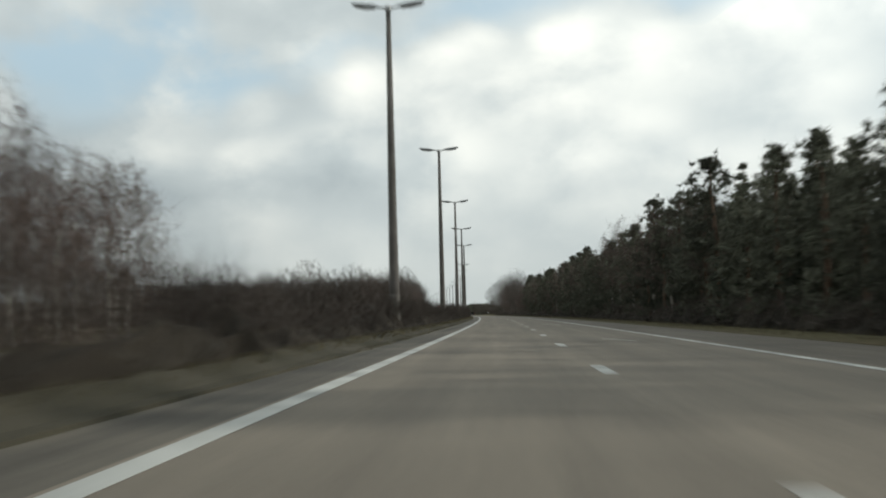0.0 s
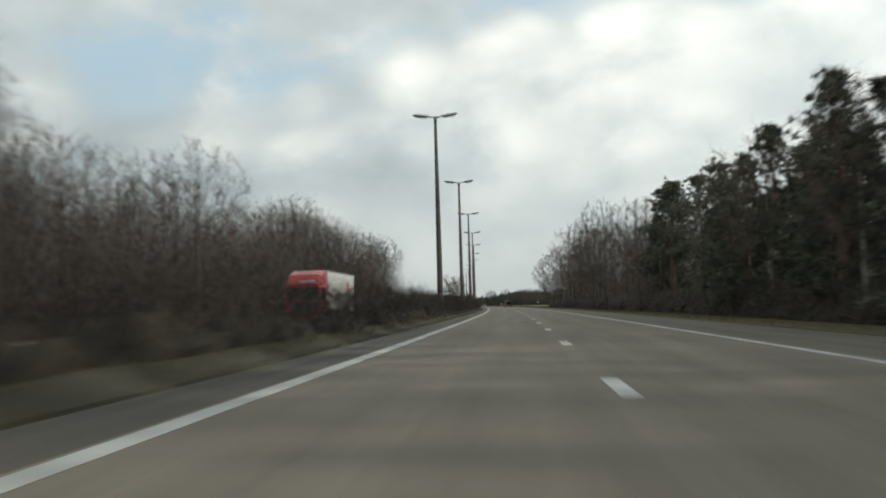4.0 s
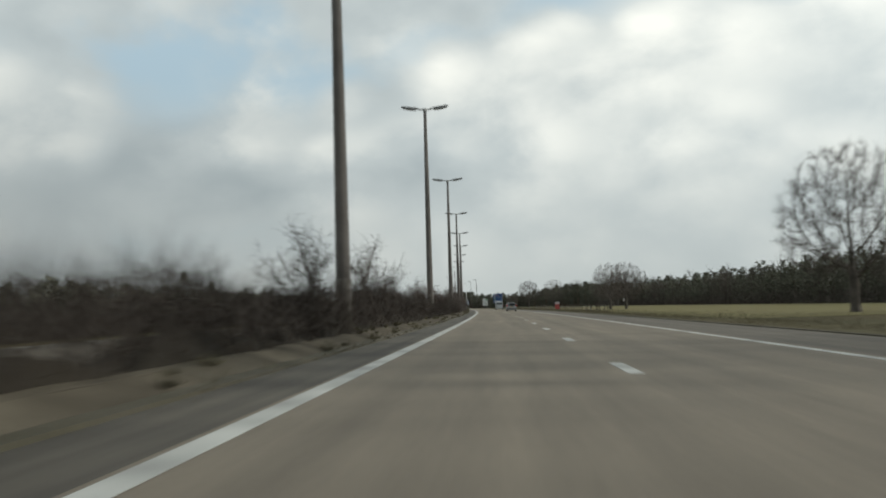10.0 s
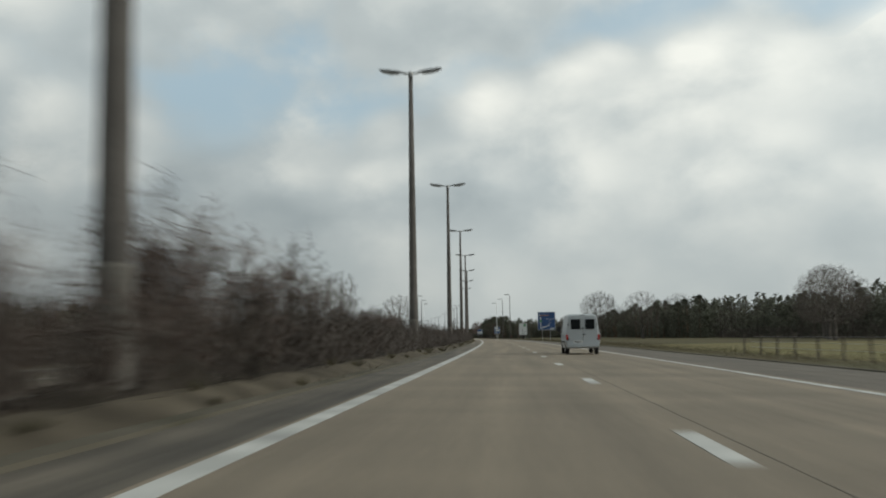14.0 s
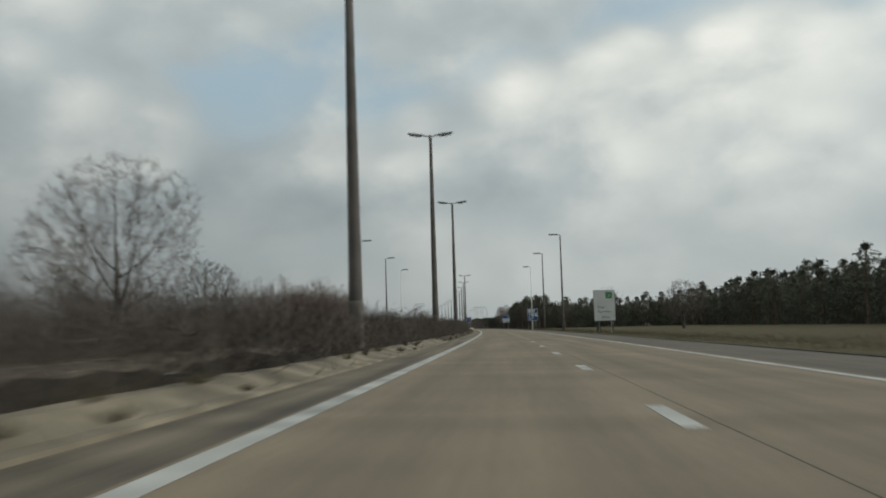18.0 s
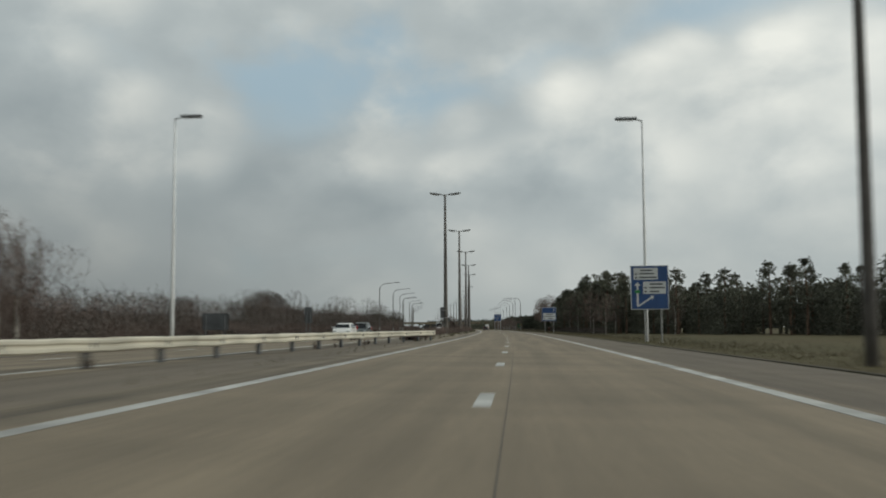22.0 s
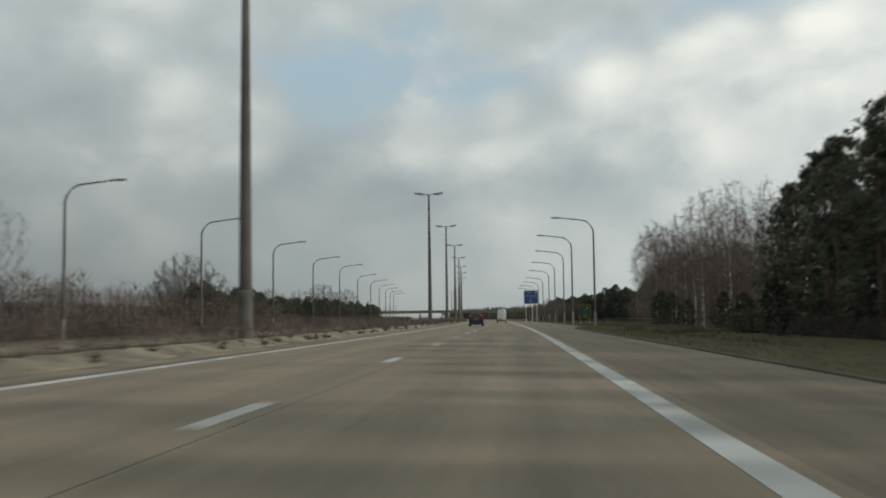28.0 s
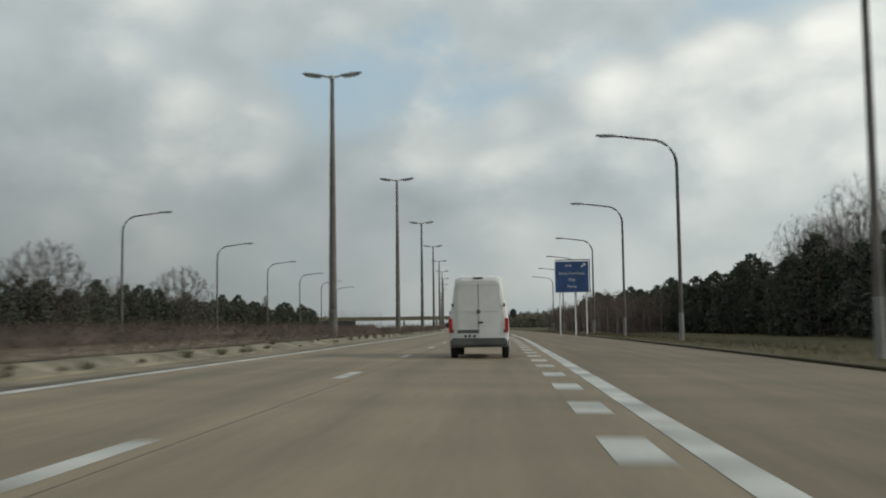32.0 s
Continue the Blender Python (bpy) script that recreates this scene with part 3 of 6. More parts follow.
# ---- trees ----
def bare_tree_meshes(seed, h, spread, first=0.35, points=900, step=0.4, twig=M_TWIG, up=0.12, lean=0.0, thick=0.02, droop=0.0, split=False, belly=0.45, twigs=4, twig_length=0.6, shell=0.5):
    """A leafless tree that grows towards points strewn in its crown: trunk and limbs that thicken with what they carry, and fine twigs."""
    rg = np.random.default_rng(seed)
    n, goal = 0, []
    lumps = [(rg.uniform(0, 6.28), rg.uniform(0.15, 0.9), rg.uniform(0.75, 1.18)) for _ in range(9)]
    while n < points:
        f, az = rg.random(), rg.uniform(0, 6.28)
        # widest at the belly, rounded at the top
        p = f / belly if f < belly else 1 - (f - belly) / (1 - belly)
        wide = spread * (0.45 + 0.55 * math.sin(p * math.pi / 2)) if f < belly else spread * math.sqrt(max(0.0, 1 - (1 - p) ** 2))
        for a0, f0, g in lumps:
            wide *= 1 + (g - 1) * math.exp(-((math.cos(az - a0) - 1) / 0.35) ** 2 - ((f - f0) / 0.22) ** 2)
        if rg.random() > (wide / spread) ** 1.2:
            continue
        q = wide * rg.random() ** (0.5 - 0.25 * shell)
        goal.append((math.cos(az) * q + lean * h * f, math.sin(az) * q, h * (first + (1 - first) * f)))
        n += 1
    goal = np.array(goal)
    pos, par, count = [np.zeros(3)], [-1], [0]
    while pos[-1][2] < h * (first + 0.04):
        z = pos[-1][2] + step
        pos.append(np.array([lean * z + rg.normal() * 0.05 * step + pos[-1][0] * 0.9, rg.normal() * 0.05 * step + pos[-1][1] * 0.9, z]))
        count[-1] += 1
        par.append(len(pos) - 2)
        count.append(0)
    d0 = np.linalg.norm(goal[:, None] - np.array(pos)[None], axis=2)
    near, dist = d0.argmin(1), d0.min(1)
    for _ in range(130):
        if not len(goal):
            break
        made = []
        for i in np.unique(near):
            if count[i] > 2:
                continue
            d = goal[near == i] - pos[i]
            d = (d / (np.linalg.norm(d, axis=1)[:, None] + 1e-6)).mean(0)
            d = d / (np.linalg.norm(d) + 1e-6) + rg.normal(size=3) * 0.09
            if par[i] >= 0:
                back = pos[i] - pos[par[i]]
                d += 0.6 * back / (np.linalg.norm(back) + 1e-6)
            d[2] += up
            made.append(len(pos))
            pos.append(pos[i] + step * d / np.linalg.norm(d))
            par.append(int(i))
            count[i] += 1
            count.append(0)
        if not made:
            break
        dn = np.linalg.norm(goal[:, None] - np.array(pos[made[0]:])[None], axis=2)
        k = dn.argmin(1)
        m = dn[np.arange(len(goal)), k]
        better = m < dist
        near, dist = np.where(better, made[0] + k, near), np.where(better, m, dist)
        keep = dist > step * 1.7
        goal, near, dist = goal[keep], near[keep], dist[keep]
    pos, par = np.array(pos), np.array(par)
    kids = [[] for _ in par]
    load = np.zeros(len(par))
    for i in range(len(par) - 1, 0, -1):
        kids[par[i]].append(i)
        load[i] = max(1.0, load[i])
        load[par[i]] += load[i]
    load[0] = max(load[0], 1.0)
    r_tip, r0 = 0.0065, h * thick
    rad = r_tip * load ** (math.log(r0 / r_tip) / math.log(load[0]))
    rad[0] *= 1.25

    def chain(i):
        """The stoutest way on from a node, and the nodes that leave it."""
        way, left = [i], []
        while kids[way[-1]]:
            ks = sorted(kids[way[-1]], key=lambda c: -rad[c])
            left += [(way[-1], c) for c in ks[1:]]
            way.append(ks[0])
        return way, left

    bare = 0.05 if split else 0.035
    trunk = bmesh.new()
    limbs = []
    base, tip, rr = [], [], []

    def stem(way, bm, sides):
        """A tube along the stout part of a chain; its thin rest becomes spikes of the crown."""
        stout = [i for i in way if rad[i] > bare]
        if len(stout) > 1:
            tube([pos[i] for i in stout], [float(rad[i]) * 0.96 for i in stout], sides, False, bm)
        for a, b in zip(way, way[1:]):
            if rad[b] <= bare:
                base.append(pos[a])
                tip.append(pos[b] + (pos[b] - pos[a]) * 0.9)
                rr.append(min(rad[a], bare))

    way, left = chain(0)
    stem(way, trunk, 8)
    todo = [(a, b, None) for a, b in left]
    while todo:
        a, b, bm = todo.pop()
        if split and bm is None and rad[b] > bare * 2.2:
            bm = bmesh.new()
            limbs.append(bm)
        way, left = chain(b)
        stem([a] + way if rad[b] <= bare else [a] + way, bm or trunk, 5)
        todo += [(p, q, bm) for p, q in left]
    # fine twigs towards the outside
    thin = np.where(rad < 0.045)[0]
    if len(thin):
        src = np.repeat(thin, twigs)
        mid = np.array([lean * h * 0.6, 0, h * (first + (1 - first) * 0.4)])
        out = pos[src] - mid
        out /= np.linalg.norm(out, axis=1)[:, None] + 1e-6
        d = out * 0.55 + rg.normal(size=out.shape) * 0.62 + (0, 0, 0.22 - droop)
        d /= np.linalg.norm(d, axis=1)[:, None] + 1e-6
        ln = twig_length * rg.uniform(0.45, 1.25, len(src))
        start = pos[src] + rg.normal(size=out.shape) * step * 0.12
        end = start + d * ln[:, None]
        end[:, 2] -= droop * ln * 0.5
        fork = start + (end - start) * rg.uniform(0.3, 0.7, len(src))[:, None]
        d2 = d + rg.normal(size=out.shape) * 0.7
        d2[:, 2] -= droop
        base += list(start) + list(fork)
        tip += list(end) + list(fork + d2 / (np.linalg.norm(d2, axis=1)[:, None] + 1e-6) * ln[:, None] * 0.55)
        rr += list(rg.uniform(0.0045, 0.008, len(src))) + list(rg.uniform(0.004, 0.006, len(src)))
    made = []
    for name, bm in [("trunk", trunk)] + [("limb", b) for b in limbs]:
        me = bpy.data.meshes.new(name)
        bm.to_mesh(me)
        bm.free()
        made.append(me)
    order = rg.permutation(len(base))
    crown = spikes("crown", np.array(base)[order], np.array(tip)[order], np.array(rr)[order], twig)
    return made[0], crown, *made[1:]


def tufts(points, size, per, mat, rg, flat=0.5, fat=0.2):
    """Needle clumps: short fat spikes round each point."""
    pts = np.repeat(np.array(points), per, 0)
    sz = np.repeat(np.array(size), per)
    d = rg.normal(size=pts.shape)
    d[:, 2] = d[:, 2] * flat + 0.25
    d /= np.linalg.norm(d, axis=1)[:, None]
    ln = sz * rg.uniform(0.6, 1.2, len(pts))
    start = pts - d * ln[:, None] * 0.15 + rg.normal(size=pts.shape) * sz[:, None] * 0.12
    return spikes("crown", start, start + d * ln[:, None], sz * fat * rg.uniform(0.7, 1.2, len(pts)), mat)


def pine_meshes(seed, h, crown_from=0.5, width=2.4, clumps=150, bend=0.4):
    rg = np.random.default_rng(seed)
    bm = bmesh.new()
    pts = [Vector((bend * math.sin(i * 0.9 + seed) * 0.5 * i / 6, bend * math.cos(i * 1.3 + seed) * 0.4 * i / 6, h * 0.97 * i / 6)) for i in range(7)]
    tube(pts, [h * 0.017 * (1.15 - 0.95 * i / 6) + 0.02 for i in range(7)], 7, True, bm)
    cl, sz = [], []
    heads = []
    z = crown_from
    while z < 0.99:
        for _ in range(int(rg.integers(3, 6))):
            az = rg.uniform(0, 2 * math.pi)
            prof = math.sin(min(1.0, (z - crown_from) / (1 - crown_from) * 0.75 + 0.28) * math.pi) ** 0.8
            reach = width * prof * rg.uniform(0.55, 1.15)
            heads.append((az, reach, h * z))
        z += rg.uniform(0.025, 0.06)
    for az, reach, zz in heads:
        p0 = Vector((pts[-1].x * zz / h, pts[-1].y * zz / h, zz))
        end = p0 + Vector((math.cos(az) * reach, math.sin(az) * reach, reach * rg.uniform(0.05, 0.45)))
        for k in range(max(2, int(clumps / len(heads)))):
            f = rg.uniform(0.35, 1.05)
            q = p0.lerp(end, f)
            cl.append((q.x + rg.normal() * 0.3, q.y + rg.normal() * 0.3, q.z + rg.normal() * 0.2 + 0.1))
            sz.append(rg.uniform(0.32, 0.62))
    me = bpy.data.meshes.new("trunk")
    bm.to_mesh(me)
    bm.free()
    return me, tufts(cl, sz, 10, M_NEEDLE, rg, 0.7, 0.09)


def spruce_meshes(seed, h, width=1.9, rows=17, per=10):
    rg = np.random.default_rng(seed)
    bm = tube([(0, 0, 0), (0, 0, h * 0.5), (0, 0, h * 0.97)], [h * 0.02, h * 0.013, 0.02], 6, True)
    cl, sz = [], []
    for i in range(rows):
        f = (i + 0.3) / rows
        zz = h * (0.04 + 0.95 * f)
        reach = width * (1 - f) ** 0.85 * rg.uniform(0.85, 1.12) + 0.08
        m = max(3, int(per * 1.5 * (1.15 - f)))
        for k in range(m):
            az = rg.uniform(0, 6.28)
            for g in (0.95, 0.6):
                r = reach * g * rg.uniform(0.8, 1.1)
                cl.append((math.cos(az) * r, math.sin(az) * r, zz - r * 0.22 + rg.normal() * 0.1))
                sz.append(((0.36 + 0.3 * (1 - f)) * h / 8 + 0.16) * 0.66)
    me = bpy.data.meshes.new("trunk")
    bm.to_mesh(me)
    bm.free()
    return me, tufts(cl, sz, 12, M_SPRUCE, rg, 0.6, 0.11)


def conifer_meshes(seed, h, width):
    """A dense rounded evergreen, green to the ground."""
    rg = np.random.default_rng(seed)
    bm = tube([(0, 0, 0), (0, 0, h * 0.5), (0, 0, h * 0.95)], [h * 0.02, h * 0.013, 0.02], 6, True)
    f, az = rg.random(330), rg.uniform(0, 6.28, 330)
    lobe = 1 + 0.22 * np.sin(az * 2 + seed) * np.sin(f * 5 + seed) + 0.14 * np.sin(az * 5 + f * 9)
    r = width * lobe * (1 - f ** 2.4) ** 0.62 * (0.72 + 0.28 * np.minimum(1, f / 0.18)) * rg.uniform(0.62, 1.02, 330)
    pts = np.stack([np.cos(az) * r, np.sin(az) * r, 0.1 + f * (h - 0.2)], 1)
    me = bpy.data.meshes.new("trunk")
    bm.to_mesh(me)
    bm.free()
    return me, tufts(pts, rg.uniform(0.30, 0.55, 330), 8, M_SPRUCE, rg, 0.9, 0.13)


def shrub_meshes(seed, h, width, stems=26, mat=None):
    rg = random.Random(seed)
    base, tip, rr = [], [], []
    bm = bmesh.new()
    for i in range(stems):
        az, out = rg.uniform(0, 6.28), rg.uniform(0.1, 1.0)
        p = Vector((math.cos(az) * 0.25 * out, math.sin(az) * 0.25 * out, 0))
        e = Vector((math.cos(az) * width * out * 0.6, math.sin(az) * width * out * 0.6, h * rg.uniform(0.6, 1.0) * (1.05 - 0.35 * out)))
        m = p.lerp(e, 0.5) + Vector((math.cos(az), math.sin(az), 0.4)) * -0.1 * width
        tube([p, m, e], [0.026, 0.016, 0.004], 3, False, bm)
        for k in range(18):
            f = rg.uniform(0.2, 1)
            q = (p.lerp(m, f * 2) if f < 0.5 else m.lerp(e, f * 2 - 1))
            d = Vector((rg.gauss(0, 1), rg.gauss(0, 1), rg.gauss(0.5, 0.7))).normalized() * h * rg.uniform(0.09, 0.22)
            base.append(q)
            tip.append(q + d)
            rr.append(0.008)
            for _ in range(5):
                g = q + d * rg.uniform(0.3, 1)
                base.append(g)
                tip.append(g + Vector((rg.gauss(0, 1), rg.gauss(0, 1), rg.gauss(0.4, 0.7))).normalized() * h * rg.uniform(0.06, 0.14))
                rr.append(0.006)
    me = bpy.data.meshes.new("stems")
    bm.to_mesh(me)
    bm.free()
    return me, spikes("crown", [tuple(v) for v in base], [tuple(v) for v in tip], rr, mat or M_TWIG)


def thinned(me, keep, grow):
    """A lighter copy of a crown for trees in the back rows: fewer, thicker twigs."""
    v = np.empty(len(me.vertices) * 3)
    me.vertices.foreach_get("co", v)
    v = v.reshape(-1, 4, 3)[::keep].copy()
    mid = v[:, :3].mean(1, keepdims=True)
    v[:, :3] = mid + (v[:, :3] - mid) * grow
    i = np.arange(len(v))[:, None] * 4
    f = np.stack([i + (0, 1, 3), i + (1, 2, 3), i + (2, 0, 3)], 1).reshape(-1, 3)
    out = bpy.data.meshes.new("crown")
    out.from_pydata(v.reshape(-1, 3).tolist(), [], f.tolist())
    out.materials.append(me.materials[0])
    return out


class Kind:
    """A kind of tree: built once, then copied."""

    back = None

    def light(self):
        if self.back is None:
            self.back = Kind(self.name, (self.trunk, thinned(self.crown, *((2, 1.4) if self.bark is M_PINEBARK else (2, 1.3))), *self.limbs), self.bark, self.label, self.category, self.group)
        return self.back

    def __init__(self, name, meshes, bark, label, category, group):
        self.name, (self.trunk, self.crown, *self.limbs), self.bark = name, meshes, bark
        self.label, self.category, self.group, self.first = label, category, group, None
        if not self.trunk.materials:
            self.trunk.materials.append(bark)

    def plant(self, s, o, z=-0.4, size=1.0, turn=None):
        m = stand(s, o, z, random.uniform(0, 360) if turn is None else turn, size)
        if self.first is None:
            self.first = thing(self.name, stand(s, o, z), self.label, self.category, self.group)
            self.first.matrix_basis = m @ Matrix.Diagonal((K, K, K, 1))
            self.first_size = size
            link_mesh("trunk", self.trunk, self.bark, self.first)
            link_mesh("crown", self.crown, None, self.first)
            for ml in self.limbs:
                link_mesh("limb", ml, self.bark, self.first)
            return self.first
        return copy_thing(self.first, stand(s, o, z, random.uniform(0, 360) if turn is None else turn, size / self.first_size))


OAKS = [Kind("oak", bare_tree_meshes(11 + i, h, sp, 0.2, n, 0.40, up=0.1, thick=0.033, split=True, belly=0.4, twigs=11, twig_length=0.75), M_BARK, "bare old oak with a wide twiggy crown on the grass verge", "tree", "roadside oaks") for i, (h, sp, n) in enumerate(((17, 7.8, 2600), (16, 7.4, 2300), (13, 6.2, 1700)))]
WOOD = [Kind("woodland_tree", bare_tree_meshes(31 + i, h, sp, ff, 950, 0.40, up=0.1, thick=0.016, twig=tw, belly=0.55, twigs=6, twig_length=0.7, shell=0.35), M_BARK, lab, "tree", "bare woodland trees") for i, (h, sp, ff, tw, lab) in enumerate(((14.5, 4.3, 0.25, M_TWIG, "tall slender bare broadleaf tree of the wood edge"), (13, 4.5, 0.18, M_TWIG, "bare broadleaf tree branched low at the wood edge"), (15.5, 4.7, 0.3, M_TWIG, "tall bare broadleaf tree with upswept limbs"), (11.5, 4.2, 0.12, M_TWIGRED, "bare reddish twigged tree of the wood edge")))]
BIRCH = [Kind("birch", bare_tree_meshes(51 + i, h, sp, 0.28, 560, 0.38, twig=M_TWIGRED, up=0.25, thick=0.0115, droop=0.45, belly=0.35, twigs=8, twig_length=0.8, shell=0.2), M_BIRCH, "bare birch with pale trunk and drooping reddish twigs", "tree", "birches") for i, (h, sp) in enumerate(((10.5, 2.8), (9, 2.5)))]
PINES = [Kind("pine", pine_meshes(71 + i, h, cf, wd, cl * 2.4), M_PINEBARK, lab, "tree", "pine wood") for i, (h, cf, wd, cl, lab) in enumerate(((11.0, 0.08, 2.9, 240, "dark dense pine of the wood edge, needled to the ground"), (11.5, 0.45, 2.5, 150, "scots pine with bare reddish trunk and dark crown"), (12.5, 0.3, 3.0, 210, "tall scots pine with dark uneven crown"), (9.5, 0.05, 2.8, 230, "young dense dark pine")))]
SPRUCES = [Kind("spruce", spruce_meshes(91 + i, h, wd), M_PINEBARK, "deep green conical spruce", "tree", "spruces") for i, (h, wd) in enumerate(((9, 2.3), (6.5, 1.9)))]
EVERGREEN = [Kind("evergreen_tree", conifer_meshes(97 + i, h, wd), M_PINEBARK, "dense dark evergreen tree in a planted row", "tree", "evergreen row") for i, (h, wd) in enumerate(((5.8, 1.9), (4.8, 1.8), (6.4, 1.7)))]
SHRUBS = [Kind("shrub", shrub_meshes(111 + i, h, wd, 27, tw), M_TWIG, "bare twiggy shrub in the planted median", "shrub", "median shrubs") for i, (h, wd, tw) in enumerate(((3.9, 3.4, M_TWIG), (3.2, 3.0, M_TWIG), (2.4, 2.6, M_TWIGRED), (3.4, 2.4, M_TWIGRED)))]

BUSH = Kind("shrub", bare_tree_meshes(61, 3.7, 1.5, 0.5, 260, 0.22, up=0.1, thick=0.02, belly=0.6, twigs=5, twig_length=0.36), M_BARK, "small flat-topped bare tree on the median", "shrub", "median shrubs")

rt = random.Random(77)


def wood(kinds, s0, s1, o0, o1, gap, lo=0.85, hi=1.15, weights=None, depth=2, jitter=0.4):
    """Trees in loose rows between two lines beside the road; a line may be a function of s."""
    for r in range(depth):
        f = r / max(1, depth - 1)
        s = s0 + rt.uniform(0, gap)
        while s < s1:
            near = o0(s) if callable(o0) else o0
            far = o1(s) if callable(o1) else o1
            k = rt.choices(kinds, weights)[0]
            (k if r == 0 and abs(near) < 33 else k.light()).plant(s, near + (far - near) * f + rt.uniform(-jitter, jitter) * 3, -0.4, rt.uniform(lo, hi))
            s += gap * (1 + 0.35 * f) * rt.uniform(0.6, 1.4)


def cluster(name, s0, s1, o_of, depth, gap, h0, h1, kind, mat, label, seed):
    """Trees too far back to tell apart, joined: stems and crowns of needles or twigs."""
    rg = np.random.default_rng(seed)
    base, tip, rad = [], [], []
    n = max(1, int((s1 - s0) / gap * max(1, depth / 6)))
    for _ in range(n):
        s = rg.uniform(s0, s1)
        o = o_of(s) + (rg.random() * depth if o_of(s) > 0 else -rg.random() * depth)
        h = rg.uniform(h0, h1)
        base.append(W(s, o, -0.5))
        tip.append(W(s, o, h * 0.98))
        rad.append(0.16 * K)
        m = 95 if kind == "needle" else 120
        for _ in range(m):
            f = rg.uniform(0.12, 1.0) if kind == "needle" else rg.uniform(0.2, 0.95)
            w = (2.2 * math.sin(min(1, f * 0.75 + 0.28) * math.pi) ** 0.8 if kind == "needle" else 2.6 * math.sin(min(1.0, f + 0.1) * math.pi) ** 0.7)
            a, q = rg.uniform(0, 6.28), math.sqrt(rg.random())
            x, y, z = math.cos(a) * w * q, math.sin(a) * w * q, f * h
            ln = rg.uniform(0.5, 1.1) if kind == "needle" else rg.uniform(1.0, 2.2)
            d = Vector((math.cos(a) * 0.9 + rg.normal() * 0.3, math.sin(a) * 0.9 + rg.normal() * 0.3, rg.uniform(-0.2, 0.7) if kind == "needle" else rg.uniform(0.6, 1.6))).normalized() * ln
            base.append(W(s + y, o + x, z))
            tip.append(W(s + y + d.y, o + x + d.x, z + d.z))
            rad.append((rg.uniform(0.12, 0.24) if kind == "needle" else rg.uniform(0.012, 0.03)) * K)
    return tagged(link_mesh(name, spikes(name, base, tip, rad, mat), mat), label, "woods", "", "stuff")


def haze(name, s0, s1, o0, o1, z1, per_metre, mat, label, seed, r0=0.01, r1=0.024, ln=0.95):
    """Dense fine undergrowth and saplings inside a wood."""
    rg = np.random.default_rng(seed)
    n = int((s1 - s0) * per_metre)
    ss, oo = rg.uniform(s0, s1, n), rg.uniform(min(o0, o1), max(o0, o1), n)
    zz = z1 * rg.random(n) ** 1.6 - 0.4
    d = rg.normal(size=(n, 3)) * (0.7, 0.7, 0.5) + (0, 0, 0.5)
    ll = ln * rg.uniform(0.5, 1.4, n)
    base = [W(a, b, c) for a, b, c in zip(ss, oo, zz)]
    tip = [W(a + v[0] * q, b + v[1] * q, c + v[2] * q) for a, b, c, v, q in zip(ss, oo, zz, d, ll)]
    return tagged(link_mesh(name, spikes(name, base, tip, rg.uniform(r0, r1, n) * K, mat), mat), label, "undergrowth", "", "stuff")


# right side: pine wood, then bare wood, oaks, far pines, pine wood again, birches, evergreens
wood(PINES, 4, 60, 18.6, 23, 3.3, 0.78, 0.95, (5, 1, 1, 5), 2)
wood(PINES, 60, 300, 18.6, 24, 3.3, 0.86, 1.08, (5, 1, 3, 5), 2)
wood(BIRCH, 70, 300, 18.6, 19.5, 14, 1.05, 1.25, None, 1)
cluster("pine_wood_interior", 0, 345, lambda s: 25.5, 14, 2.6, 8, 12, "needle", M_NEEDLE, "dark interior of the pine wood", 41)
wood(SPRUCES, 20, 120, 20.5, 22, 22, 1.1, 1.35, None, 1)
wood(PINES, 300, 345, 19.5, 30, 5.5, 0.95, 1.2, (1, 4, 4, 1), 2)
wood(WOOD, 338, 400, 20, 32, 5.6, 0.9, 1.1, None, 2)
wood(WOOD, 400, 458, 20, 32, 5.0, 1.02, 1.25, (2, 1, 3, 1), 2)
cluster("bare_wood_interior", 335, 458, lambda s: 28, 22, 3.6, 9, 13, "twig", M_TWIG, "grey interior of the bare wood", 42)
haze("wood_saplings", 335, 460, 19, 34, 6, 130, M_TWIG, "bare saplings and undergrowth inside the wood", 43)
for kind, s, o, size in ((0, 555.3, 26.3, 1.14), (1, 531, 33, 0.8), (2, 612, 29.5, 1.0), (1, 606, 38, 0.8), (2, 590, 36, 0.9), (1, 519.5, 26.6, 0.9),
                         (2, 721, 25.0, 0.66), (2, 724, 28.4, 0.68), (0, 984, 30.8, 0.72), (1, 996, 44, 0.8), (2, 880, 52, 0.85), (2, 866, 48, 0.8), (2, 1090, 33.4, 0.62), (1, 1015, 58, 0.8), (0, 905, 60, 0.75)):
    (OAKS[kind] if o < 34 else OAKS[kind].light()).plant(s, o, -0.4, size)
wood(WOOD, 500, 580, 40, 52, 7, 0.55, 0.8, (1, 2, 1, 2), 2)
haze("clump_undergrowth", 495, 585, 37, 52, 4.5, 150, M_TWIG, "brown undergrowth behind the oaks", 77)
haze("wood_saplings", 440, 498, 25, 46, 5.5, 170, M_HEDGE, "dark bare undergrowth behind the roadside trees", 78)
cluster("far_pine_edge", 505, 985, lambda s: 62, 20, 3.4, 6.5, 9.5, "needle", M_NEEDLE, "dark pine wood beyond the field", 44)
cluster("far_bare_trees", 505, 985, lambda s: 58, 8, 5.5, 6, 9.5, "twig", M_TWIG, "bare trees before the far pine wood", 45)
haze("far_pine_branches", 505, 985, 62, 66, 6.4, 60, M_NEEDLE, "dark needled branches of the far pine wood", 74, 0.06, 0.13, 1.0)
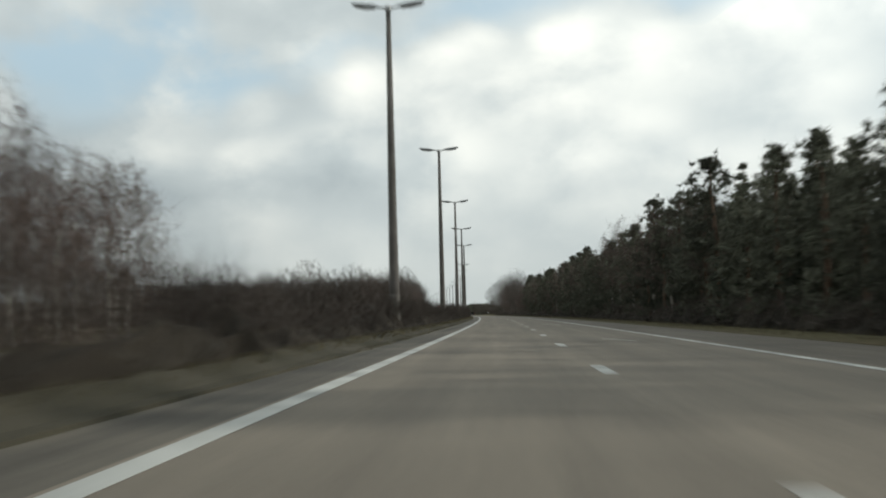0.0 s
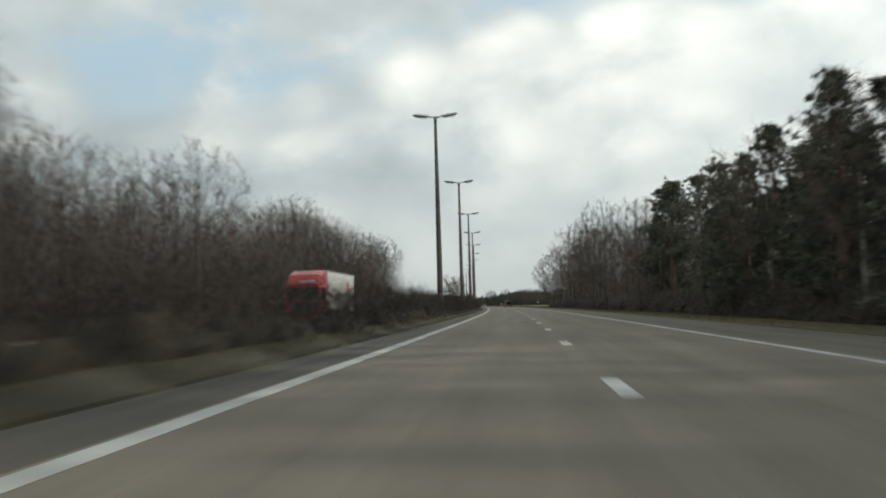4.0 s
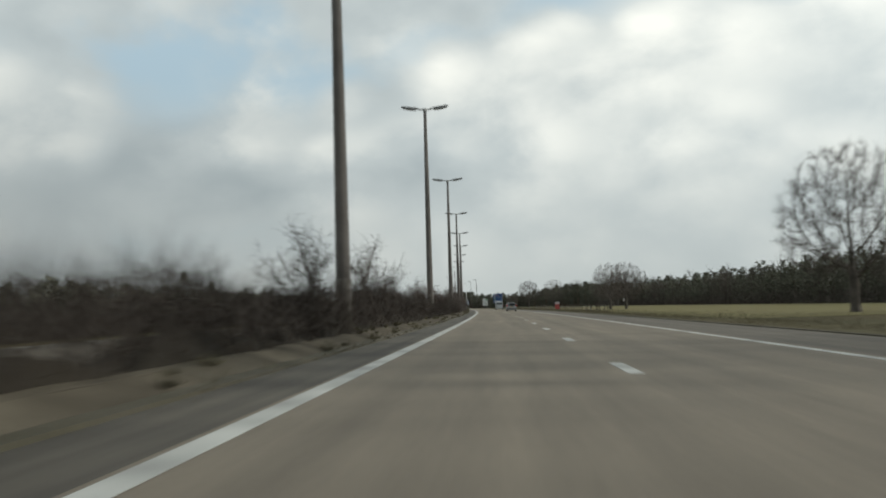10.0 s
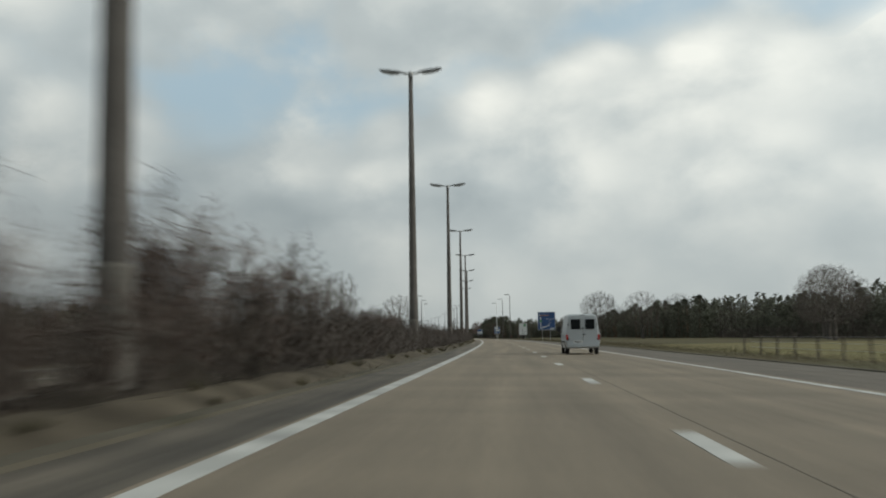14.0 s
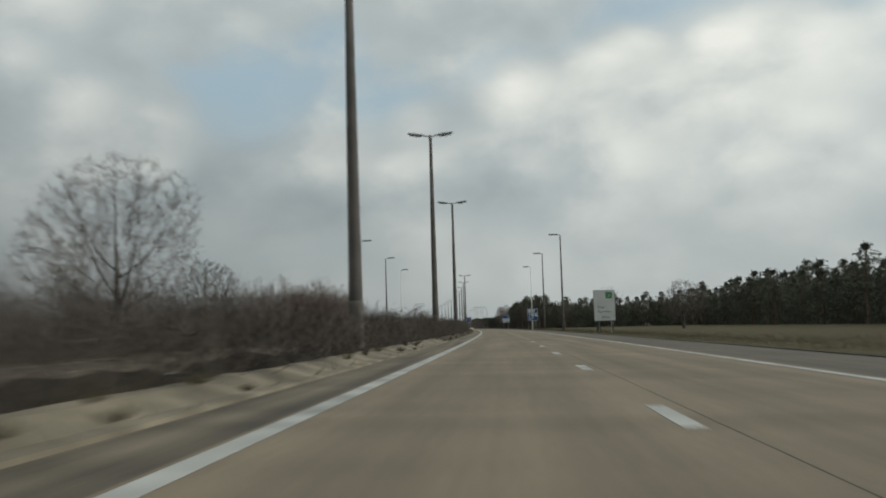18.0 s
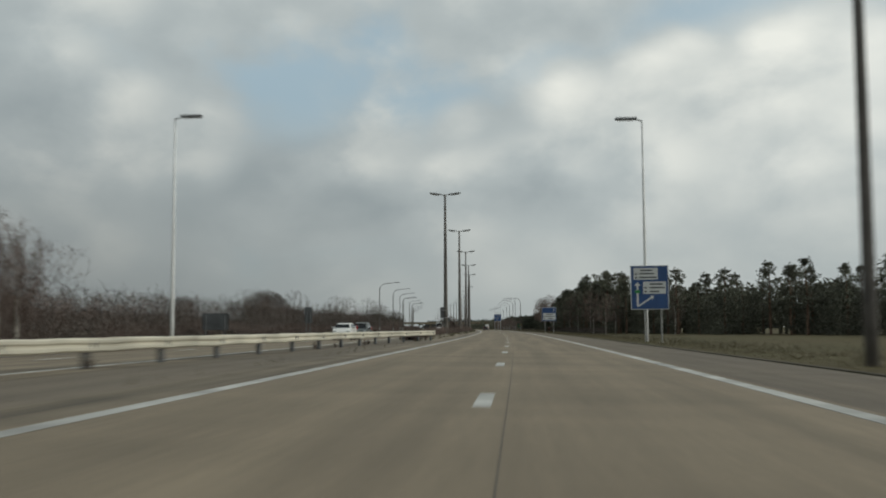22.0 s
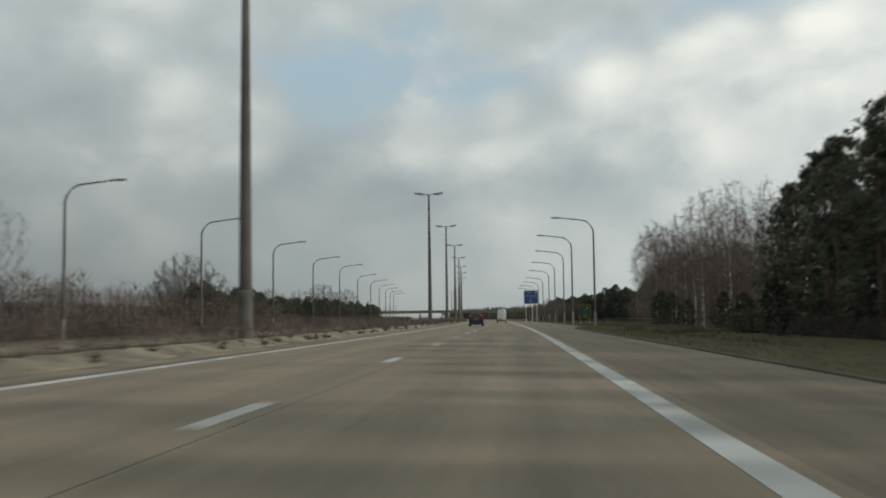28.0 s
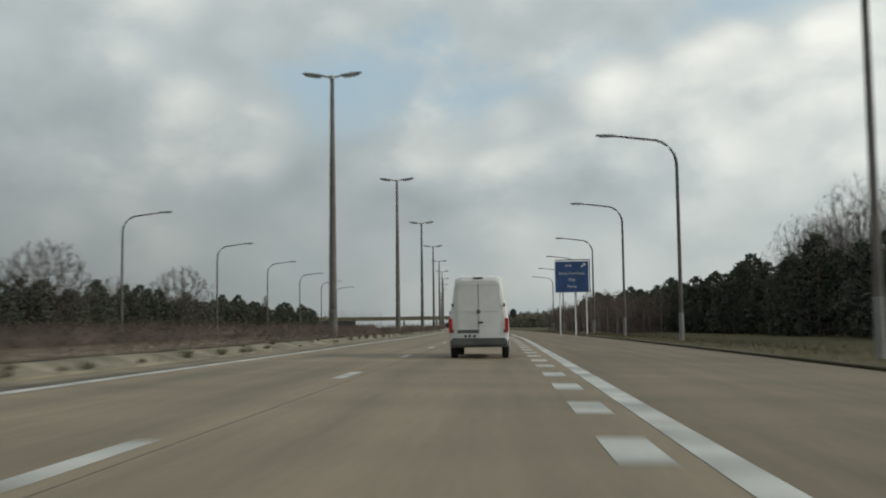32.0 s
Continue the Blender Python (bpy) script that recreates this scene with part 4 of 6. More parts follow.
haze("pine_branches", 0, 345, 19.5, 25, 8.0, 110, M_NEEDLE, "dark needled branches of the pine wood edge", 75, 0.03, 0.07, 0.7)
haze("far_wood_foot", 505, 985, 60, 63, 2.2, 26, M_TWIG, "brown undergrowth at the foot of the far wood", 46, 0.03, 0.07)
front = lambda s: float(np.interp(s, [985, 1200, 1235, 1275, 1300, 1322, 1345, 1410], [52, 60, 50, 34, 27, 25.5, 25, 25]))
wood(PINES, 985, 1200, lambda s: front(s) + 1, lambda s: front(s) + 6, 6.4, 0.78, 1.0, (2, 3, 3, 3), 2)
wood(PINES, 1200, 1285, lambda s: front(s) + 1, lambda s: front(s) + 6, 5.0, 0.74, 0.94, (2, 3, 3, 3), 2)
wood(PINES, 1285, 1330, lambda s: front(s) + 1, lambda s: front(s) + 6, 4.2, 0.62, 0.8, (3, 3, 3, 2), 2)
wood(PINES, 1330, 1425, lambda s: front(s) + 1, lambda s: front(s) + 6, 4.2, 0.9, 1.12, (3, 3, 4, 1), 2)
for i in range(18):
    a = 985 + i * 25
    haze("wood_foot", a, a + 25, front(a + 12) + 1, front(a + 12) + 8, 6.6 if 1190 < a < 1330 else 7.4, 170, M_NEEDLE, "dark needled branches of the pine wood edge", 200 + i, 0.04, 0.1, 0.9)
cluster("pine_wood_interior", 985, 1200, lambda s: front(s) + 7, 16, 2.4, 8.0, 11.5, "needle", M_NEEDLE, "dark interior of the pine wood", 47)
cluster("pine_wood_interior", 1200, 1330, lambda s: front(s) + 7, 16, 2.4, 6.2, 8.6, "needle", M_NEEDLE, "dark interior of the pine wood", 48)
cluster("pine_wood_interior", 1330, 1435, lambda s: front(s) + 7, 16, 2.4, 8.0, 11.0, "needle", M_NEEDLE, "dark interior of the pine wood", 76)
wood(BIRCH, 1262, 1400, lambda s: front(s) - 0.5, front, 24, 0.8, 1.0, None, 1)
UMBRELLA = Kind("pine", pine_meshes(79, 12.9, 0.62, 4.3, 800, 0.5), M_PINEBARK, "tall scots pine with a broad flat-topped crown above the wood", "tree", "pine wood")
UMBRELLA.plant(1321.4, 27.0, -0.4, 1.0, 40)
for s, o, size in ((1287, 22.6, 0.72), (1304, 22.2, 0.66)):
    BIRCH[0].plant(s, o, -0.4, size)
for s, o, size in ((1396, 24.5, 0.95), (1403, 25.5, 1.0), (1411, 26.5, 0.95), (1418, 28, 0.9), (1389, 26, 1.0), (1424, 25.5, 0.95), (1430, 26, 0.92), (1436, 27, 0.85), (1427, 28.5, 1.0), (1415, 24.3, 0.95), (1408, 24, 0.9)):
    PINES[0].plant(s, o, -0.4, size)
wood(BIRCH, 1434, 1490, 25, 32, 4.2, 1.0, 1.25, None, 2)
wood(WOOD, 1440, 1480, 31, 36, 8, 0.6, 0.72, (1, 1, 1, 3), 1)
haze("birch_undergrowth", 1436, 1512, 24.5, 34, 4.6, 130, M_TWIGRED, "reddish brown undergrowth between the birches", 49)
wood(WOOD, 1500, 1530, 29, 35, 5, 0.42, 0.52, (1, 1, 1, 3), 2)
wood(EVERGREEN, 1410, 1470, 22.5, 24, 9, 0.4, 0.6, None, 1)
wood(EVERGREEN, 1552, 1780, 35, 39, 2.6, 1.05, 1.4, None, 2)
wood(WOOD, 1560, 1676, lambda s: 46 + (s - 1560) * 0.09, lambda s: 60, 5.2, 1.05, 1.22, (2, 1, 3, 1), 3)
haze("wood_saplings", 1555, 1676, 44, 60, 8.0, 260, M_TWIG, "brown saplings inside the bare wood", 68)
wood(BIRCH, 1640, 1760, 24, 29, 5, 0.5, 0.75, None, 2)
haze("birch_undergrowth", 1640, 1765, 24, 30, 4.6, 130, M_TWIGRED, "brown growth before the far evergreens", 72)
cluster("far_pine_edge", 1700, 2300, lambda s: 45, 25, 7, 6, 9, "needle", M_NEEDLE, "dark pine wood further along the road", 50)
# left side, beyond the opposite carriageway
wood(BIRCH, 14, 62, -21.5, -28, 3.6, 1.05, 1.25, None, 3)
haze("birch_undergrowth", 10, 64, -20, -30, 9.5, 330, M_TWIGRED, "brown undergrowth below the birches", 51)
edge_left = lambda s: -20.5
wood(WOOD, 250, 418, edge_left, -30, 5.6, 0.82, 1.02, (2, 2, 2, 3), 2)
for i in range(16):          # front of the wood where it turns away from the road
    rt.choice(WOOD).plant(238 + rt.uniform(-4, 6), -21 - i * 5.0, -0.4, rt.uniform(0.88, 1.08))
cluster("bare_wood_interior", 242, 415, lambda s: -29, 30, 2.6, 10, 14, "twig", M_TWIG, "grey brown interior of the bare wood", 52)
cluster("bare_wood_front", 250, 300, lambda s: -22, 85, 1.7, 8.5, 11.5, "twig", M_HEDGE, "dark brown front of the bare wood", 57)
cluster("bare_wood_front", 236, 262, lambda s: -22, 85, 2.2, 9, 12.5, "twig", M_TWIG, "grey brown front of the bare wood", 53)
haze("wood_saplings", 335, 418, -20, -30, 14, 560, M_TWIG, "bare upper twigs of the wood edge", 71, 0.008, 0.018, 0.9)
haze("wood_saplings", 244, 422, -19.5, -34, 9, 260, M_TWIG, "bare saplings and undergrowth inside the wood", 54)
haze("wood_saplings", 236, 252, -20, -105, 10.5, 3600, M_HEDGE, "bare saplings and undergrowth at the wood front", 55)
wood(WOOD, 455, 530, -34, -48, 5.5, 0.5, 0.72, (1, 2, 1, 3), 2)
haze("clump_undergrowth", 440, 535, -32, -50, 5, 120, M_TWIG, "brown undergrowth before the clump of trees", 73)
wood(WOOD, 536, 570, -40, -50, 6.0, 0.7, 0.95, (1, 1, 1, 3), 2)
for kind, s, o, size in ((2, 538, -42, 0.75), (1, 547, -43, 0.9), (0, 554, -45, 0.98), (1, 561, -46, 0.9), (2, 549, -48, 1.05), (2, 567, -43, 0.85), (2, 572, -45, 0.7)):
    OAKS[kind].plant(s, o, -0.4, size)
haze("clump_undergrowth", 532, 575, -37, -50, 9, 380, M_TWIGRED, "reddish undergrowth below the clump of trees", 56)
cluster("far_bare_trees", 440, 1010, lambda s: -75, 25, 6, 6.5, 10, "twig", M_TWIG, "bare trees beyond the fields", 57)
wood(PINES, 640, 760, -34, -44, 14, 0.4, 0.6, (1, 0, 0, 4), 1)
wood(BIRCH, 860, 1010, -30, -45, 22, 0.85, 1.1, None, 1)
YOUNG = Kind("bare_tree", bare_tree_meshes(68, 6.6, 2.6, 0.3, 110, 0.42, up=0.25, thick=0.024, belly=0.5, twigs=3, twig_length=0.5), M_BARK, "young bare tree with few crooked limbs on the grass verge", "tree", "")
YOUNG.plant(1064, 18.3, -0.4, 1.0, 30)
OAKS[0].plant(1047, -34, -0.4, 0.62)
OAKS[2].plant(1052, -44, -0.4, 0.7)
WOOD[2].plant(940, -30, -0.4, 1.0)
for s, o, size in ((1441, -71, 0.84), (1444, -75, 0.82), (1440, -68.5, 0.76), (1446, -72, 0.85), (1411, -91, 0.68), (1413, -93, 0.66), (1455, -77, 0.6)):
    OAKS[0].plant(s, o, -0.4, size)
OAKS[2].plant(1247, -33, -0.4, 0.42)
BIRCH[0].plant(588, -34.8, -0.4, 1.15)
BUSH.plant(323.5, -3.2, 0.15, 1.0)
BUSH.plant(325.2, -2.9, 0.15, 0.9)
BUSH.plant(336, -3.1, 0.15, 0.9)
BIRCH[1].plant(594, -37, -0.4, 0.9)
OAKS[1].light().plant(982.5, -20.6, -0.4, 0.76)
WOOD[2].plant(430, -21.5, -0.4, 0.95)
WOOD[1].plant(433, -25, -0.4, 1.0)
WOOD[3].plant(428, -27, -0.4, 1.15)
WOOD[0].plant(426, -23, -0.4, 0.98)
WOOD[0].plant(936, -32, -0.4, 0.98)
wood(WOOD, 948, 1040, -30, -38, 6.5, 0.36, 0.52, (1, 2, 1, 3), 2)
haze("clump_undergrowth", 945, 1078, -29, -40, 4.6, 170, M_TWIG, "brown undergrowth beyond the opposite verge", 65)
for s, o, size in ((1277, -32, 0.62), (1283, -34, 0.5), (1326, -32, 0.66), (1331, -34, 0.55), (1300, -36, 0.45), (1350, -32, 0.42), (1366, -33, 0.5)):
    WOOD[1 if size > 0.5 else 3].plant(s, o, -0.4, size)
haze("clump_undergrowth", 1180, 1440, -28, -38, 4.6, 130, M_TWIG, "brown undergrowth beyond the opposite verge", 66)
cluster("pine_row", 640, 860, lambda s: -45, 10, 2.6, 4.0, 5.6, "needle", M_NEEDLE, "dark row of pines across the meadow", 67)
OAKS[2].plant(1493, -37, -0.4, 0.8)
OAKS[2].plant(1501, -41, -0.4, 0.68)
OAKS[2].plant(1606, -37, -0.4, 0.78)
OAKS[2].plant(1650, -37, -0.4, 0.78)
wood(BIRCH, 1082, 1180, -31, -44, 3.4, 0.72, 1.15, None, 3)
haze("birch_undergrowth", 1078, 1184, -29, -44, 7.6, 420, M_TWIGRED, "brown undergrowth below the birches", 58)
cluster("far_bare_trees", 1130, 1330, lambda s: -62, 30, 4, 5, 8, "twig", M_TWIGRED, "brown bare trees beyond the opposite verge", 59)
haze("far_wood_foot", 1130, 1330, -60, -64, 3, 40, M_TWIG, "dark foot of the far trees", 60, 0.03, 0.07)
wood(WOOD, 1294, 1310, -42, -48, 4.5, 0.6, 0.72, (0, 1, 0, 3), 2)
wood(WOOD, 1345, 1440, -34, -44, 13, 0.5, 0.72, (1, 1, 1, 3), 2)
wood(WOOD, 1496, 1520, -38, -44, 5.0, 0.5, 0.62, (1, 2, 1, 3), 2)
haze("clump_undergrowth", 1440, 1530, -29, -40, 4.0, 110, M_TWIGRED, "brown undergrowth beyond the opposite verge", 62)
cluster("far_bare_trees", 1340, 1800, lambda s: -45, 25, 7, 5, 8, "twig", M_TWIGRED, "brown bare trees beyond the opposite verge", 61)
wood(EVERGREEN, 1500, 1780, -38, -42, 2.5, 0.85, 1.15, None, 2)
wood(OAKS[2:], 1530, 1660, -44, -50, 34, 0.6, 0.75, None, 1)
SPRUCES[0].plant(1698, -35.1, -0.4, 0.85)
for s, o in ((620, -3), (598, -2.9), (646, -3.1), (668, -2.9), (703.5, -2.9), (705, -3.1), (706.5, -3), (752, -3), (764, -2.9), (734, -3), (736.5, -2.9), (738.5, -3.1), (740.5, -2.9), (742.5, -3), (744.5, -3.1), (746.5, -2.9), (749, -3), (755, -3.1), (758, -2.9), (761, -3), (572, -3), (560.5, -2.8), (802, -3), (836, -3), (870, -3), (905, -3.1), (952, -3), (990, -3), (612, -3.1), (634, -2.8), (655, -3), (720, -3.1), (736, -2.9), (770, -3.1), (786, -2.9), (642, -3), (644.5, -2.8), (650, -3.1), (653, -2.9), (656, -3), (660, -2.9), (664, -3.1), (470, -3), (445, -3), (1222, -3.1), (1236, -2.9), (1250, -3), (1290, -3), (330, -3.1), (352, -2.9), (376, -3), (395, -3)):
    rt.choice(SHRUBS).plant(s, o, 0.15, rt.uniform(0.65, 0.95))


# ---- thicket of the median and other growth that nobody could count ----
def thicket(name, s0, s1, o, width, height, per_metre, mat, label, seed, core=0.5, z0=0.1, r0=0.004, r1=0.012):
    """A continuous hedge: thin stems round a lumpy shell coloured like its inner shade."""
    rg = np.random.default_rng(seed)
    root = tagged(new(name), label, "hedge", "", "stuff")
    n = int((s1 - s0) * per_metre)
    ss = rg.uniform(s0, s1, n)
    top = np.array([height(v) for v in ss])
    off = np.clip(rg.normal(size=n) * 0.42, -1.1, 1.1)
    dome = top * np.sqrt(np.maximum(0.08, 1 - 0.75 * off ** 2))
    z = dome * rg.random(n) ** 0.9 * 0.85
    ln = np.minimum(0.25 + top * 0.42, 1.1) * rg.uniform(0.4, 1.3, n)
    d = rg.normal(size=(n, 3)) * (0.55, 0.55, 0.3) + np.stack([0 * off, off * 0.5, 0 * off + 0.75], 1)
    d /= np.linalg.norm(d, axis=1)[:, None]
    w = width * 0.5
    base = [W(a, o + b * w, z0 + c) for a, b, c in zip(ss, off, z)]
    tip = [W(a + v[0] * q, o + b * w + v[1] * q, z0 + c + v[2] * q) for a, b, c, v, q in zip(ss, off, z, d, ln)]
    link_mesh("stems", spikes("stems", base, tip, rg.uniform(r0, r1, n) * K, mat), mat, root)
    # dark shell under the stems; its colour stands for the shade inside
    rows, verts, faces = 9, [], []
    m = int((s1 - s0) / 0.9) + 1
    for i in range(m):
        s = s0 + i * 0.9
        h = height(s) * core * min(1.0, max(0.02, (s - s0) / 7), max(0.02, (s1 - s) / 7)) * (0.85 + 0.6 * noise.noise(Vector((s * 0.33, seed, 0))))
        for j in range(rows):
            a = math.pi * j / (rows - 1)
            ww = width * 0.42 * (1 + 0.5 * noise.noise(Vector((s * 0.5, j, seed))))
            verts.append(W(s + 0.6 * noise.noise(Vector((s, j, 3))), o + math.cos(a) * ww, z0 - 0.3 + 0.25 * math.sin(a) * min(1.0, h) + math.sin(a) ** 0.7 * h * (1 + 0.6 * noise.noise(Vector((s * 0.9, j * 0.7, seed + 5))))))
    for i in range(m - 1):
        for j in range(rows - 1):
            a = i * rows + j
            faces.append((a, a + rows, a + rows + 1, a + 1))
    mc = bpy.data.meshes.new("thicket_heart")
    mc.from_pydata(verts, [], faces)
    link_mesh("thicket_heart", mc, M_HEDGECORE, root)
    return root


def hedge_height(s):
    wave = 1 + 0.25 * noise.noise(Vector((s * 0.06, 0, 0))) + 0.2 * noise.noise(Vector((s * 0.21, 4, 0)))
    return float(np.interp(s, [-100, 100, 330, 430, 520, 700, 860, 1040, 1104, 1180, 1200, 1350, 1500, 1700], [1.55, 1.6, 1.75, 1.7, 1.55, 1.4, 1.3, 1.5, 1.05, 0.35, 0.8, 0.75, 0.7, 0.9])) * wave


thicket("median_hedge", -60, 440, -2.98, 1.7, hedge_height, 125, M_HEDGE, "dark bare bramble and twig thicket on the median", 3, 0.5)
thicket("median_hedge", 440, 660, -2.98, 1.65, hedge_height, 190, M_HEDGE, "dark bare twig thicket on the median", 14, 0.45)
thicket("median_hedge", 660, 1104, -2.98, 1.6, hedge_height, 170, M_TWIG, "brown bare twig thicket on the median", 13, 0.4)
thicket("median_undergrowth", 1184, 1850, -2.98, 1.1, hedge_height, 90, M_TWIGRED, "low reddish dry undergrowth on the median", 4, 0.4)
far_height = lambda s: 2.4 * (1 + 0.35 * noise.noise(Vector((s * 0.05, 9, 0))))
thicket("roadside_thicket", 60, 1104, -20.0, 2.6, far_height, 60, M_HEDGE, "dark bare undergrowth along the opposite verge", 5, 0.6, -0.3, 0.01, 0.025)
thicket("roadside_thicket", 1180, 1850, -26.5, 3.2, lambda s: 1.9 * (1 + 0.35 * noise.noise(Vector((s * 0.05, 9, 0)))), 110, M_TWIGRED, "reddish brown undergrowth along the opposite verge", 6, 0.55, -0.4, 0.006, 0.014)
thicket("wood_edge_growth", 0, 500, 17.8, 2.6, lambda s: 2.0 * (1 + 0.5 * noise.noise(Vector((s * 0.06, 2, 0)))), 60, M_TWIG, "dark undergrowth at the edge of the wood", 7, 0.6, -0.4, 0.008, 0.02)
thicket("wood_edge_growth", 1300, 1440, 24.0, 2.4, lambda s: 1.2 * (1 + 0.5 * noise.noise(Vector((s * 0.06, 2, 0)))), 50, M_TWIG, "brown undergrowth at the edge of the pine wood", 8, 0.5, -0.4, 0.008, 0.02)


def blades(name, s0, s1, o_of, spread, per_metre, height, mat, label, seed, z0=-0.2):
    rg = np.random.default_rng(seed)
    n = int((s1 - s0) * per_metre)
    ss, off = rg.uniform(s0, s1, n), np.abs(rg.normal(size=n)) * spread
    hh = height * rg.uniform(0.4, 1.2, n)
    lean = rg.normal(size=(n, 2)) * 0.5
    base = [W(a, o_of(a) + b, z0) for a, b in zip(ss, off)]
    tip = [W(a + l[0] * h, o_of(a) + b + l[1] * h, z0 + h) for a, b, h, l in zip(ss, off, hh, lean)]
    return tagged(link_mesh(name, spikes(name, base, tip, rg.uniform(0.008, 0.02, n) * K, mat), mat), label, "grass", "", "stuff")


blades("verge_grass", 0, 1700, lambda s: edge_r(s) + 0.1, 1.6, 34, 0.16, M_GRASS, "pale winter grass on the right verge", 21)
blades("kerb_weeds", 440, 1700, lambda s: -1.3 - 0.25, 0.06, 0.55, 0.22, M_WEED, "tufts of dry weeds growing on the kerb", 22, 0.05)


def weed_tufts(seed):
    """Clumps of weeds on the concrete bank."""
    rg = np.random.default_rng(seed)
    base, tip, r = [], [], []
    s = 440.0
    while s < 1700:
        s += rg.exponential(3.0 if s < GAP1 else 1.3) + 0.5
        if GAP0 < s < GAP1:
            continue
        o, z = -1.45 - rg.random() * 0.75, 0.08
        z += max(0, (-1.62 - o)) * 0.33
        sz = rg.uniform(0.08, 0.26)
        for _ in range(44):
            a = rg.uniform(0, 6.28)
            q = rg.random()
            b = W(s + math.cos(a) * 0.25 * sz, o + math.sin(a) * 0.25 * sz, z)
            base.append(b)
            tip.append(W(s + math.cos(a) * sz * (0.3 + q), o + math.sin(a) * sz * (0.3 + q), z + sz * (1.1 - q * 0.7)))
            r.append(0.009 * K)
    return tagged(link_mesh("kerb_weed_tufts", spikes("kerb_weed_tufts", base, tip, r, M_WEED), M_WEED), "round tufts of dry weeds rooted in the kerb bank", "weeds", "", "stuff")


weed_tufts(5)
blades("kerb_grass", -60, 440, lambda s: -2.35, 0.28, 26, 0.2, M_GRASS, "pale dry grass along the mossy kerb", 26, 0.16)
blades("margin_weeds", -60, 700, lambda s: -1.45, 0.12, 4, 0.12, M_WEED, "thin dry weeds and litter at the foot of the kerb", 27, 0.03)
blades("field_grass", 485, 1330, lambda s: edge_r(s) + 1.2, 5.0, 46, 0.24, M_FIELDGRASS, "rough winter grass on the field edge", 23, -0.42)
blades("field_grass", 1395, 1640, lambda s: edge_r(s) + 0.8, 3.5, 60, 0.22, M_FIELDGRASS, "rough winter grass before the wood", 24, -0.36)
blades("dry_grass", 1432, 1530, lambda s: 18.0, 3.2, 170, 0.5, M_WEED, "pale dry grass behind the fence", 25, -0.42)
rw = random.Random(9)
for i in range(26):          # dark tussocks where the kerb begins again
    SHRUBS[2].plant(GAP1 + rw.uniform(-2, 7), -2.9 + rw.uniform(-0.9, 0.9), 0.0, rw.uniform(0.14, 0.28))
# ---- lamps ----
def median_lamp(m):
    """Tall concrete post with two long luminaires."""
    t = thing("street_lamp", m, "tall weathered concrete lamp post with two long luminaires, on the median", "street lamp", "median lamps")
    part("post", tube([(0, 0, -0.3), (0, 0, 2.2), (0, 0, 8), (0, 0, 16.15)], [0.255, 0.24, 0.195, 0.115], 12), M_POST, t, smooth=True)
    part("sleeve", tube([(0, 0, -0.2), (0, 0, 1.9), (0, 0, 1.95)], [0.272, 0.262, 0.248], 12), M_SLEEVE, t, "paler concrete foot")
    part("collar", tube([(0, 0, 16.05), (0, 0, 16.3)], [0.15, 0.15], 10), M_STEEL, t)
    for side in (-1, 1):
        part("bracket", tube([(0, 0, 16.2), (side * 0.28, 0, 16.24), (side * 0.62, 0, 16.30)], [0.06, 0.055, 0.05], 6), M_STEEL, t)
        head = bmesh.new()
        prof = ((0.42, 0.05, 0.07), (0.62, 0.14, 0.12), (1.15, 0.17, 0.14), (1.66, 0.16, 0.13), (1.83, 0.10, 0.08))
        rings = []
        for x, w, h in prof:
            zc = 16.26 + (x - 0.4) * 0.13
            rings.append([head.verts.new((side * x, y, zc + z)) for y, z in ((-w, 0.0), (-w * 0.8, h * 0.7), (0, h), (w * 0.8, h * 0.7), (w, 0), (0, -0.03))])
        for a, b in zip(rings, rings[1:]):
            for k in range(6):
                head.faces.new((a[k], a[(k + 1) % 6], b[(k + 1) % 6], b[k]))
        head.faces.new(rings[0])
        head.faces.new(rings[-1])
        bmesh.ops.recalc_face_normals(head, faces=head.faces[:])
        hd = part("luminaire", head, M_HEAD, t, "long grey luminaire")
        lens = tube([(side * 0.66, 0, 16.25), (side * 1.15, 0, 16.29), (side * 1.68, 0, 16.38)], [0.08, 0.1, 0.07], 6)
        part("lens", lens, M_LENS, hd, "clouded clear cover")
    return t


LAMPS = [k for k in range(1, 46) if k not in (6, 25, 26, 27, 33)]
first = median_lamp(stand(LAMPS[0] * SPAN, LAMP_O))
for k in LAMPS[1:]:
    copy_thing(first, stand(k * SPAN, LAMP_O, 0.0, rt.uniform(-1.5, 1.5)))


def side_lamp(m, mat, label, girth=1.0):
    """Straight post with one short-armed luminaire towards the road (-x)."""
    t = thing("roadside_lamp", m, label, "street lamp", "straight roadside lamps")
    part("post", tube([(0, 0, -0.6), (0, 0, 2), (0, 0, 8), (0, 0, 17.3)], [r * girth for r in (0.2, 0.19, 0.16, 0.10)], 12), mat, t, smooth=True)
    part("bracket", tube([(0, 0, 17.2), (-0.5, 0, 17.35)], [0.055, 0.05], 6), M_STEEL, t)
    head = box(1.7, 0.34, 0.2, -1.25, 0, 17.32, 0.05)
    hd = part("luminaire", head, M_HEAD, t, "long grey luminaire")
    part("lens", box(1.3, 0.26, 0.06, -1.3, 0, 17.27, 0.02), M_LENS, hd)
    return t


